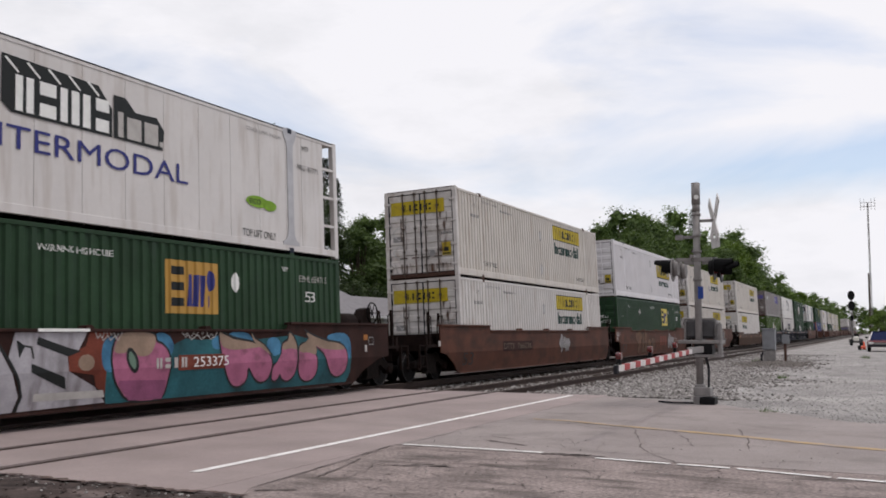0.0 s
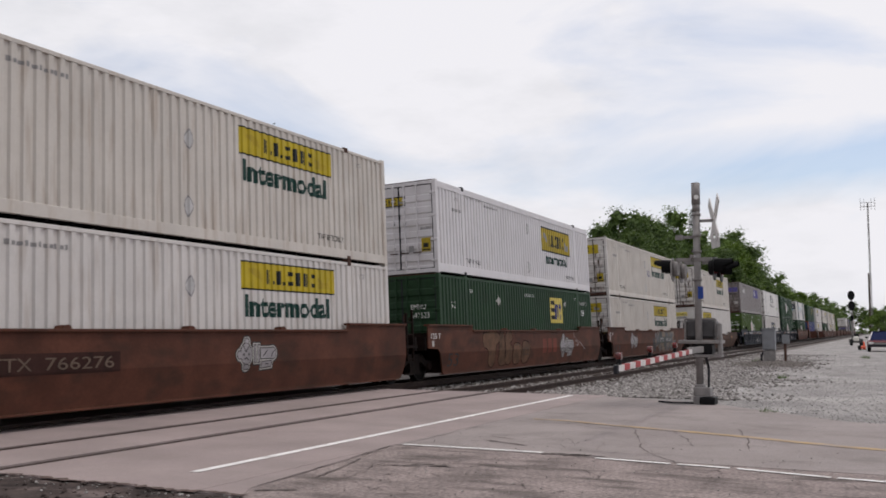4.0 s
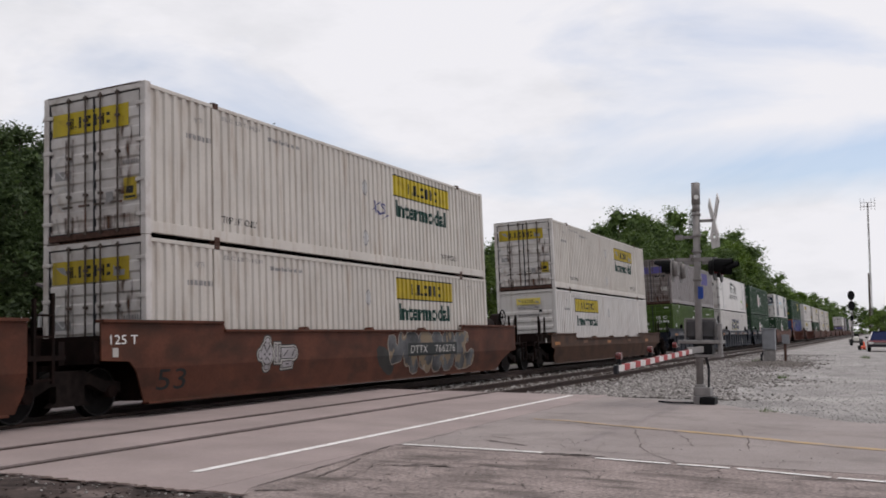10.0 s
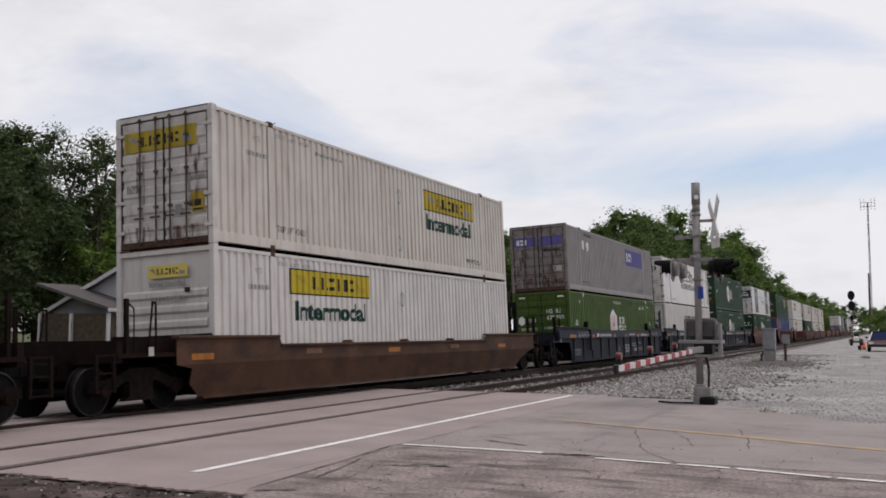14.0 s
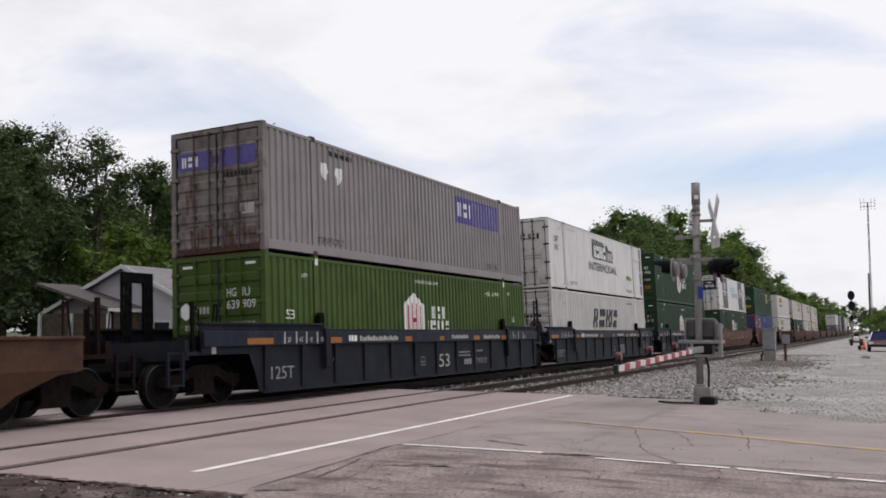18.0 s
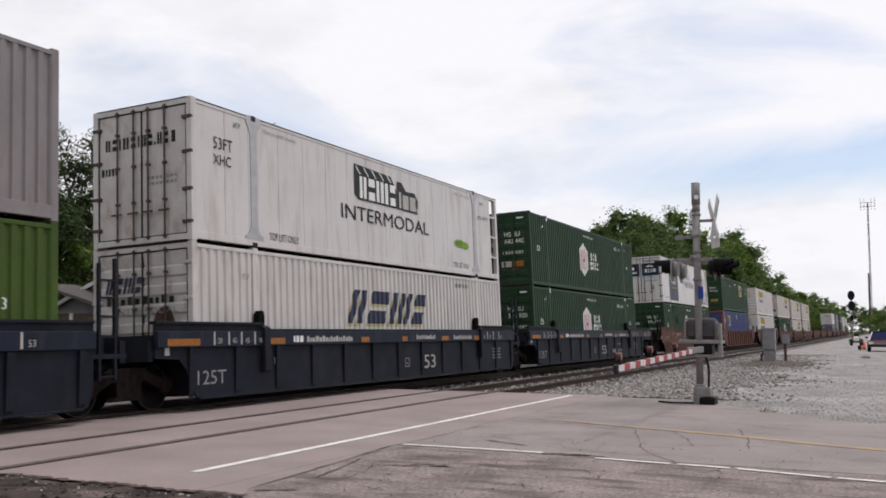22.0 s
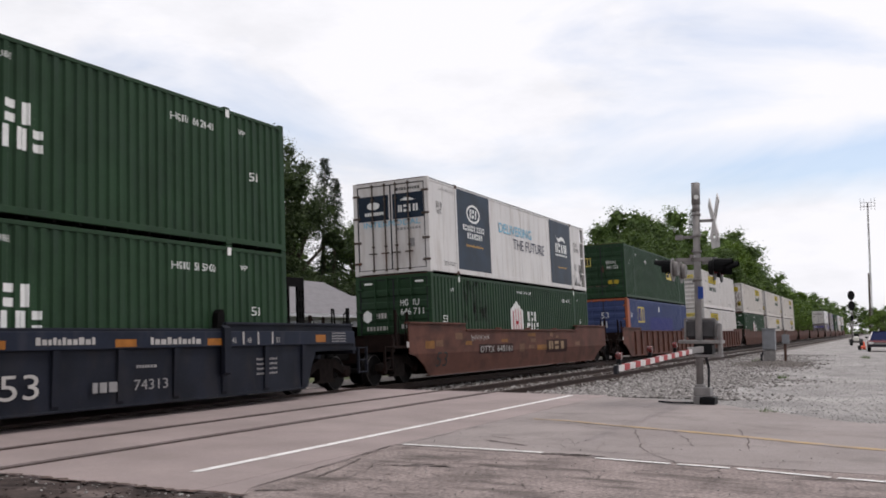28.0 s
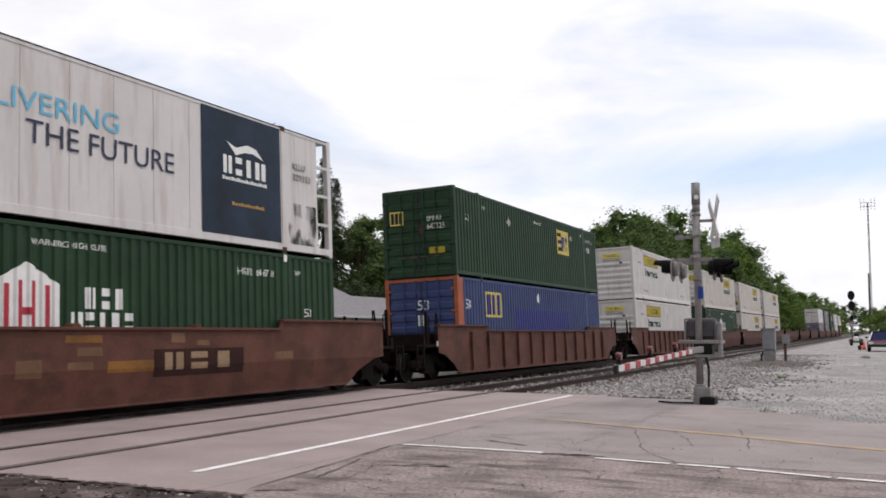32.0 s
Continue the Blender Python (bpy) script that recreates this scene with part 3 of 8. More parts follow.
# many fine dark cracks and scuffs over the old asphalt, too fine to pick apart
fv, ff = [], []
frnd = random.Random(5)
for k in range(200):
    onroad = k % 4 == 0
    x, y = (frnd.uniform(11.5, 19.0), frnd.uniform(0.0, 5.8)) if onroad else (frnd.uniform(7.2, 11.2), frnd.uniform(-0.5, 5.2))
    if x < 7.6 and y > 4.6:
        continue
    a, ln = frnd.gauss(2.2, 0.9), frnd.uniform(0.08, 0.6)
    w0 = frnd.uniform(0.003, 0.010) if onroad else frnd.uniform(0.004, 0.015)
    px = py = None
    for i in range(7):
        f = i / 6
        qx, qy = x + ln * f * math.cos(a) + frnd.gauss(0, 0.02), y + ln * f * math.sin(a) + frnd.gauss(0, 0.02)
        w = w0 * (0.2 + frnd.random()) * (1 - abs(2 * f - 1)) + 0.001
        fv += [(qx - w * math.sin(a), qy + w * math.cos(a), 0.0035), (qx + w * math.sin(a), qy - w * math.cos(a), 0.0035)]
        if i:
            n = len(fv)
            ff.append((n - 4, n - 3, n - 1, n - 2))
me = bpy.data.meshes.new("fine_cracks")
me.from_pydata(fv, [], ff)
tagged(part("fine_cracks", me, M["crack"]), "fine dark cracks and scuffs in old asphalt", "crack", kind="stuff")
M["broken_edge"] = material("crumbled_edge", (0.12, 0.085, 0.075), 0.95, var=0.4, scale=9.0)
ernd = random.Random(31)
pts = [(7.25 + ernd.gauss(0, 0.018) + 0.03 * math.sin(k * 0.3), 5.45 + 0.06 * k) for k in range(56)]
strip("crumbled_edge", pts, [0.03 + 0.11 * ernd.random() ** 2 for k in range(56)], 0.004, M["broken_edge"], "crumbled brown edge of the concrete deck", "concrete edge")


# ---- the train: container liveries and well cars. In a container's space x runs from its leading end to its tail, z up from its floor ----
LEN, WID, HGT = 16.154, 2.591, 2.896
HALF = WID / 2
POST_A, POST_B = 2.03, 14.12      # the lifting posts
PITCH_C, DEPTH_C = 0.245, 0.038


def corr(x):
    """How far the corrugated wall lies behind its outer face at x."""
    p = ((x - 0.06) % PITCH_C) / PITCH_C
    if p < 0.40:
        return 0.0
    if p < 0.54:
        return DEPTH_C * (p - 0.40) / 0.14
    if p < 0.86:
        return DEPTH_C
    return DEPTH_C * (1 - (p - 0.86) / 0.14)


def breaks(x0, x1):
    out, k = [], math.floor((x0 - 0.06) / PITCH_C)
    while 0.06 + k * PITCH_C < x1:
        for p in (0.0, 0.40, 0.54, 0.86):
            x = 0.06 + (k + p) * PITCH_C
            if x0 < x < x1:
                out.append(x)
        k += 1
    return sorted(out)


def corr_wall(bm, x0, x1, z0, z1, y, sign):
    xs = [x0, *breaks(x0, x1), x1]
    cols = []
    for x in xs:
        yy = sign * (y - 0.008 - corr(x))
        cols.append((bm.verts.new((x, yy, z0)), bm.verts.new((x, yy, z1))))
    for a, b in zip(cols, cols[1:]):
        bm.faces.new((a[0], b[0], b[1], a[1]) if sign < 0 else (a[1], b[1], b[0], a[0]))


# lettering and painted shapes: outlines in (u, v), laid on a side wall or on an end
TEXTS = {}


def text_mesh(s):
    bold = 0.038 if s == "Intermodal" else 0.0
    if s not in TEXTS:
        cu = bpy.data.curves.new("lettering", "FONT")
        cu.body, cu.size, cu.resolution_u, cu.offset = s, 1.0, 3, bold
        ob = bpy.data.objects.new("lettering", cu)
        me = bpy.data.meshes.new_from_object(ob)
        TEXTS[s] = ([v.co.copy() for v in me.vertices], [tuple(p.vertices) for p in me.polygons])
        bpy.data.objects.remove(ob)
    return TEXTS[s]


def flat_text(bm, s, u, v, w, h, slant=0.0):
    vs, fs = text_mesh(s)
    x0, x1 = min(p.x for p in vs), max(p.x for p in vs)
    y0, y1 = min(p.y for p in vs), max(p.y for p in vs)
    nv = [bm.verts.new((u + (p.x - x0) / (x1 - x0) * w + slant * (p.y - y0) / (y1 - y0) * h, v + (p.y - y0) / (y1 - y0) * h, 0)) for p in vs]
    for f in fs:
        bm.faces.new([nv[i] for i in f])


def flat_poly(bm, pts):
    f = bm.faces.new([bm.verts.new((a, b, 0)) for a, b in pts])
    if f.normal.z < 0 or sum((pts[i][0] * pts[(i + 1) % len(pts)][1] - pts[(i + 1) % len(pts)][0] * pts[i][1]) for i in range(len(pts))) < 0:
        f.normal_flip()


def flat_rect(bm, u, v, w, h):
    flat_poly(bm, [(u, v), (u + w, v), (u + w, v + h), (u, v + h)])


def ellipse(u, v, a, b, n=20, s=0.0):
    return [(u + a * math.cos(2 * math.pi * k / n + s), v + b * math.sin(2 * math.pi * k / n + s)) for k in range(n)]


def blocks(bm, u, v, w, h, widths, gap=0.25, slant=0.0):
    """A row of plain bars in place of a trade name."""
    total = sum(widths) + gap * (len(widths) - 1)
    k, x = w / total, u
    for i, b in enumerate(widths):
        t = (h if b >= 0.5 else 0.25 * h) * (0.74 if len(widths) > 9 and i % 5 not in (0, 3) else 1.0)
        flat_poly(bm, [(x, v), (x + b * k, v), (x + b * k + slant * t, v + t), (x + slant * t, v + t)])
        x += (b + gap) * k


def barred(bm, u, v, w, h, widths, gap=0.25, slant=0.0, t=0.12):
    """A row of plain bars in place of a trade name: whole, split across and split upright in turn."""
    total = sum(widths) + gap * (len(widths) - 1)
    k, x = w / total, u
    for i, b in enumerate(widths):
        a = b * k
        if b < 0.5:
            quads = [(0, 0, 1, 1 if b > 0.3 else 0.25)]
        else:
            quads = ([(0.08, 0, 0.42, 1), (0.58, 0, 0.92, 1)], [(0.1, 0, 0.9, 0.5 - t), (0.1, 0.5 + t, 0.9, 1)], [(0.22, 0, 0.78, 1)])[i % 3]
        for x0, z0, x1, z1 in quads:
            flat_poly(bm, [(x + x0 * a + slant * z0 * h, v + z0 * h), (x + x1 * a + slant * z0 * h, v + z0 * h), (x + x1 * a + slant * z1 * h, v + z1 * h), (x + x0 * a + slant * z1 * h, v + z1 * h)])
        x += (b + gap) * k


def decal(key, draw, mat, parent, face="side", lift=0.004, base=HALF, name="lettering", label="", ribbed=True, lean=None):
    """Lays flat outlines on a wall (following its ribs) or on the leading end."""
    key = ("decal", key, face, lift, ribbed, lean)
    if key not in MESHES:
        bm = bmesh.new()
        draw(bm)
        if face == "side":
            if ribbed:
                us = [v.co.x for v in bm.verts]
                for x in breaks(min(us), max(us)):
                    bmesh.ops.bisect_plane(bm, geom=bm.verts[:] + bm.edges[:] + bm.faces[:], plane_co=(x, 0, 0), plane_no=(1, 0, 0), dist=1e-5)
            if lean:
                bmesh.ops.bisect_plane(bm, geom=bm.verts[:] + bm.edges[:] + bm.faces[:], plane_co=(0, lean[0], 0), plane_no=(0, 1, 0), dist=1e-5)
            for v in bm.verts:
                x, z = v.co.x, v.co.y
                v.co = (x, -(base - (0.008 + corr(x) if ribbed else 0.0)) - lift + (lean[1] * max(0.0, lean[0] - z) if lean else 0.0), z)
        else:
            for v in bm.verts:
                v.co = (0.0335 - 0.25 * lift if face == "end" else -lift, -v.co.x, v.co.y)
        me = bpy.data.meshes.new(name)
        bm.to_mesh(me)
        bm.free()
        MESHES[key] = me
    return part(name, MESHES[key], mat, parent, label)


def shared(name, mat, parent, key, build, label="", at=None):
    """A part whose mesh is shared by all alike parts of the same paint."""
    return part(name, mesh_of((name, mat.name, key), build), mat, parent, label, at)


DETAIL = [True]                  # off for the containers that stay far down the line


def container_shell(c, paint, end_paint, post_paint, trim, kind="ribbed", rail_h=0.17, top_h=0.12, doors=True, tail_frame=False, door_paint=None):
    """Walls, rails, posts, roof, doors of one container."""
    for sg in (-1, 1):
        lo, hi = sorted((sg * (HALF - 0.10), sg * HALF))
        shared("bottom_rail", paint, c, (sg, rail_h), lambda bm: box(bm, 0.12, LEN - 0.12, lo, hi, 0.045, rail_h, 0.006))
        shared("top_rail", paint, c, (sg, kind, top_h), lambda bm: (box(bm, 0.12, LEN - 0.12, lo, hi, HGT - 0.12, HGT - 0.045, 0.006), top_h > 0.15 and box(bm, 0.16, LEN - 0.16, lo, hi - sg * 0.004 if sg > 0 else hi, HGT - top_h, HGT - 0.118, 0.006)))
        end = LEN - (0.62 if tail_frame else 0.12)
        if kind == "ribbed":
            for q0, q1 in ((0.12, POST_A - 0.09), (POST_A + 0.09, POST_B - 0.09), (POST_B + 0.09, end)):
                shared("side_panel", paint, c, (sg, "ribbed", rail_h, q0), lambda bm: corr_wall(bm, q0, q1, rail_h - 0.01, HGT - 0.09, HALF, sg))
            for p in (POST_A, POST_B):
                shared("lift_post", paint, c, (sg, p), lambda bm: box(bm, p - 0.092, p + 0.092, *sorted((sg * (HALF - 0.08), sg * (HALF - 0.001))), 0.03, HGT - 0.03, 0.008))
        else:
            xs = [0.14, 1.05, 1.85, 2.95, 3.95, 4.95, 5.95, 6.95, 7.95, 8.95, 9.95, 10.95, 11.95, 12.95, 13.95, 14.6, end]
            for q0, q1 in zip(xs, xs[1:]):
                shared("side_panel", paint, c, (sg, "smooth", rail_h, q0), lambda bm: box(bm, q0 + 0.005, q1 - 0.005, *sorted((sg * (HALF - 0.05), sg * (HALF - 0.012))), rail_h - 0.01, HGT - 0.09))
            shared("lining", M["grey"], c, (sg, end), lambda bm: box(bm, 0.14, end, *sorted((sg * (HALF - 0.06), sg * (HALF - 0.018))), rail_h - 0.01, HGT - 0.09))
            for p in (POST_A, POST_B):
                def shape(bm):
                    half = [(0.32, 0.17), (0.32, 0.25), (0.20, 0.30), (0.13, 0.42), (0.115, 0.6), (0.115, 2.35), (0.13, 2.52), (0.22, 2.66), (0.26, 2.74), (0.26, 2.88)]
                    if post_paint is not None:
                        half = [(0.06, 0.17), (0.06, 2.88)]
                    prism(bm, [(p + a, z) for a, z in half] + [(p - a, z) for a, z in half[::-1]], *sorted((sg * (HALF - 0.03), sg * (HALF + 0.006))), "y")
                shared("lift_post", M["alu"] if post_paint is None else post_paint, c, (sg, p, "shaped", post_paint is None), shape, "flared pale metal lifting post" if post_paint is None else "slim white lifting post")
        for p in (POST_A, POST_B) if DETAIL[0] else ():
            for z0, z1 in ((HGT - 0.13, HGT), (0.0, 0.12)):
                shared("lift_casting", trim, c, (sg, p, z0), lambda bm: box(bm, p - 0.09, p + 0.09, *sorted((sg * (HALF - 0.16), sg * (HALF + 0.008))), z0, z1, 0.01), "dark corner casting")
        for x0 in (0.0, LEN - 0.16):
            shared("corner_post", end_paint if x0 == 0 else paint, c, (sg, x0), lambda bm: box(bm, x0, x0 + 0.16, *sorted((sg * (HALF - 0.13), sg * (HALF + 0.001))), 0.0, HGT, 0.012))
    shared("roof", paint, c, "roof", lambda bm: [box(bm, 0.05, LEN - 0.05, -HALF + 0.02, HALF - 0.02, HGT - 0.075, HGT - 0.05)] + [box(bm, x, x + 0.10, -HALF + 0.12, HALF - 0.12, HGT - 0.05, HGT - 0.035) for x in np.arange(0.4, LEN - 0.4, 0.45)])
    shared("floor", M["black"], c, "floor", lambda bm: prism(bm, [(0.05, 0.14), (0.05, 0.06)] + [q for x in np.arange(0.3, LEN - 0.3, 0.55) for q in ((x, 0.06), (x, 0.0), (x + 0.06, 0.0), (x + 0.06, 0.06))] + [(LEN - 0.05, 0.06), (LEN - 0.05, 0.14)], -HALF + 0.06, HALF - 0.06, "y"))
    if tail_frame:
        for sg in (-1, 1):
            for z in (0.75, 1.45, 2.15):
                shared("tail_rung", paint, c, (sg, z), lambda bm: box(bm, LEN - 0.62, LEN - 0.16, *sorted((sg * (HALF - 0.06), sg * (HALF - 0.01))), z, z + 0.06))
        shared("tail_wall", M["grey"], c, "recess", lambda bm: box(bm, LEN - 0.66, LEN - 0.62, -HALF + 0.02, HALF - 0.02, 0.15, HGT - 0.1))
    else:
        shared("tail_wall", paint, c, "flat", lambda bm: [box(bm, LEN - 0.10, LEN - 0.06, -HALF + 0.1, HALF - 0.1, 0.02, HGT - 0.05)] + [box(bm, LEN - 0.06, LEN - 0.03, -HALF + 0.2, HALF - 0.2, z, z + 0.14) for z in np.arange(0.3, 2.6, 0.3)])
    grimy = end_paint in (M["door_white"], M["grey_door"])
    shared("end_sill", M["rustpost"] if grimy else end_paint, c, "sill", lambda bm: box(bm, 0.01, 0.12, -HALF + 0.12, HALF - 0.12, 0.03, 0.15, 0.008))
    shared("end_header", end_paint, c, "header", lambda bm: box(bm, 0.01, 0.12, -HALF + 0.12, HALF - 0.12, HGT - 0.13, HGT - 0.015, 0.008))
    if DETAIL[0]:
        shared("header_edge", M["rustpost"], c, kind, lambda bm: box(bm, 0.0, 0.05, -HALF + 0.10, HALF - 0.10, HGT - 0.022, HGT - 0.002), "dark grimy top edge")
        if kind == "smooth":
            shared("roof_trim", M["darktrim"], c, kind, lambda bm: box(bm, 0.16, LEN - 0.16, -HALF - 0.004, -HALF + 0.02, HGT - 0.055, HGT - 0.03), "thin dark roof edge")
    if not doors:
        # closed nose end with broad horizontal ribs
        wall = shared("nose_wall", end_paint, c, "nose", lambda bm: box(bm, 0.07, 0.10, -HALF + 0.12, HALF - 0.12, 0.14, HGT - 0.12))
        for z in np.arange(0.28, 2.0, 0.31):
            shared("nose_rib", end_paint, wall, round(z, 2), lambda bm: prism(bm, [(0.068, z), (0.025, z + 0.05), (0.025, z + 0.15), (0.068, z + 0.2)], -HALF + 0.2, HALF - 0.2, "y"))
        return
    rod_paint = M["rod"] if grimy or kind == "smooth" else door_paint or end_paint
    for k, sg in enumerate((1, -1)):
        lo, hi = (0.01, HALF - 0.135) if sg > 0 else (-HALF + 0.135, -0.01)

        def leaf(bm):
            prof = [(0.035, 0.15), (0.035, 0.22)]
            if kind == "ribbed":
                for z in np.arange(0.27, 2.45, 0.37):
                    prof += [(0.060, z), (0.060, z + 0.10), (0.034, z + 0.14), (0.034, z + 0.30), (0.060, z + 0.34)]
            prof += [(0.035, HGT - 0.22), (0.035, HGT - 0.13), (0.09, HGT - 0.13), (0.09, 0.15)]
            n = len(prof)
            cols = [[bm.verts.new((x, y, z)) for x, z in prof] for y in (lo, hi)]
            fs = [bm.faces.new((cols[0][k], cols[0][(k + 1) % n], cols[1][(k + 1) % n], cols[1][k])) for k in range(n)]
            fs += [bm.faces.new(cols[0]), bm.faces.new(cols[1][::-1])]
            bmesh.ops.recalc_face_normals(bm, faces=fs)
        door = shared("door", door_paint or end_paint, c, (sg, kind), leaf)
        shared("door_seal", M["darktrim"], door, sg, lambda bm: (box(bm, 0.026, 0.06, *((0.0, 0.022) if sg > 0 else (-0.022, 0.0)), 0.15, HGT - 0.13), box(bm, 0.026, 0.06, *sorted((sg * (HALF - 0.165), sg * (HALF - 0.128))), 0.15, HGT - 0.13), box(bm, 0.026, 0.06, *sorted((sg * 0.02, sg * (HALF - 0.165))), HGT - 0.155, HGT - 0.128), box(bm, 0.026, 0.06, *sorted((sg * 0.02, sg * (HALF - 0.165))), 0.148, 0.172)), "black rubber seal")
        if not DETAIL[0]:
            continue
        for y in ((0.19, 0.62) if sg > 0 else (-0.19, -0.62)):
            def rod(bm):
                tube(bm, (-0.005, y, 0.10), (-0.005, y, HGT - 0.08), 0.021, 6)
                for z in (0.12, 0.85, 1.6, 2.3, HGT - 0.16):
                    box(bm, -0.03, 0.04, y - 0.04, y + 0.04, z, z + 0.05)
            shared("lock_rod", rod_paint, door, y, rod, "vertical locking rod")
            shared("lock_handle", M["rod"], door, y, lambda bm: box(bm, -0.05, -0.02, y - 0.13, y + 0.13, 0.64, 0.68))
        for z in (0.35, 1.0, 1.75, 2.45):
            shared("hinge", end_paint if kind == "ribbed" else M["rod"], door, (sg, z), lambda bm: box(bm, -0.018, 0.05, *sorted((sg * (HALF - 0.23), sg * (HALF + 0.006))), z, z + 0.07, 0.008))


def bar_text(key, parent, u, v, w, h, mat, n=6, face="side", ribbed=True, seed=1):
    rnd = random.Random(seed + n)
    decal(("bars", key, u, v), lambda bm: blocks(bm, u, v, w, h, [rnd.choice((0.7, 0.9, 1.1)) for _ in range(n)], 0.45), mat, parent, face, ribbed=ribbed, name="marking")


def words(key, s, parent, u, v, w, h, mat, face="side", ribbed=True, slant=0.0, lift=0.004):
    decal((key, s, u, v, mat.name), lambda bm: flat_text(bm, s, u, v, w, h, slant), mat, parent, face, ribbed=ribbed, lift=lift)


def yellow_panel(c, key, u, v, w, h, face="side", panel="yellow", ribbed=True, border=True):
    """The yellow name panel of the white containers; the name is drawn as plain blocks."""
    if border:
        decal((key, "edge"), lambda bm: flat_rect(bm, u, v, w, h), M["ink"], c, face, 0.003, name="panel_border", ribbed=ribbed)
    b = 0.06 if border and h > 0.8 else 0.035 if border else 0.0
    decal((key, "panel", panel), lambda bm: flat_rect(bm, u + b, v + b, w - 2 * b, h - 2 * b), M[panel], c, face, 0.006, name="name_panel", label="yellow name panel", ribbed=ribbed)
    decal((key, "name"), lambda bm: barred(bm, u + 0.235 * w, v + 0.24 * h, 0.53 * w, 0.50 * h, (0.8, 0.25, 1, 0.25, 1.1, 1.1, 1.1, 0.9), 0.28, 0.0, 0.2), M["ink"], c, face, 0.009, name="name_mark", ribbed=ribbed)
    decal((key, "scroll"), lambda bm: flat_poly(bm, [(u + 0.05 * w, v + 0.75 * h), (u + 0.16 * w, v + 0.75 * h), (u + 0.2 * w, v + 0.35 * h), (u + 0.12 * w, v + 0.5 * h)]), M["yellow_dull"] if panel == "yellow" else M["ink_grey"], c, face, 0.0085, name="name_emblem", ribbed=ribbed)
    decal((key, "scroll2"), lambda bm: flat_poly(bm, [(u + 0.80 * w, v + 0.2 * h), (u + 0.94 * w, v + 0.2 * h), (u + 0.94 * w, v + 0.45 * h), (u + 0.84 * w, v + 0.45 * h), (u + 0.80 * w, v + 0.7 * h)]), M["yellow_dull"] if panel == "yellow" else M["ink_grey"], c, face, 0.0085, name="name_emblem", ribbed=ribbed)


def diamond(c, key, u, v, r, mat, face="side", ribbed=True):
    decal((key, "diamond", u, v), lambda bm: flat_poly(bm, [(u - 0.75 * r, v), (u, v - r), (u + 0.75 * r, v), (u, v + r)]), mat, c, face, name="placard", ribbed=ribbed)
    if mat is M["ink_pale"]:
        o, n = [(u - 0.75 * r, v), (u, v - r), (u + 0.75 * r, v), (u, v + r)], [(u - 0.60 * r, v), (u, v - 0.82 * r), (u + 0.60 * r, v), (u, v + 0.82 * r)]
        decal((key, "diamond_edge", u, v), lambda bm: [flat_poly(bm, [o[k], o[(k + 1) % 4], n[(k + 1) % 4], n[k]]) for k in range(4)], M["ink_grey"], c, face, 0.007, name="placard_edge", ribbed=ribbed)


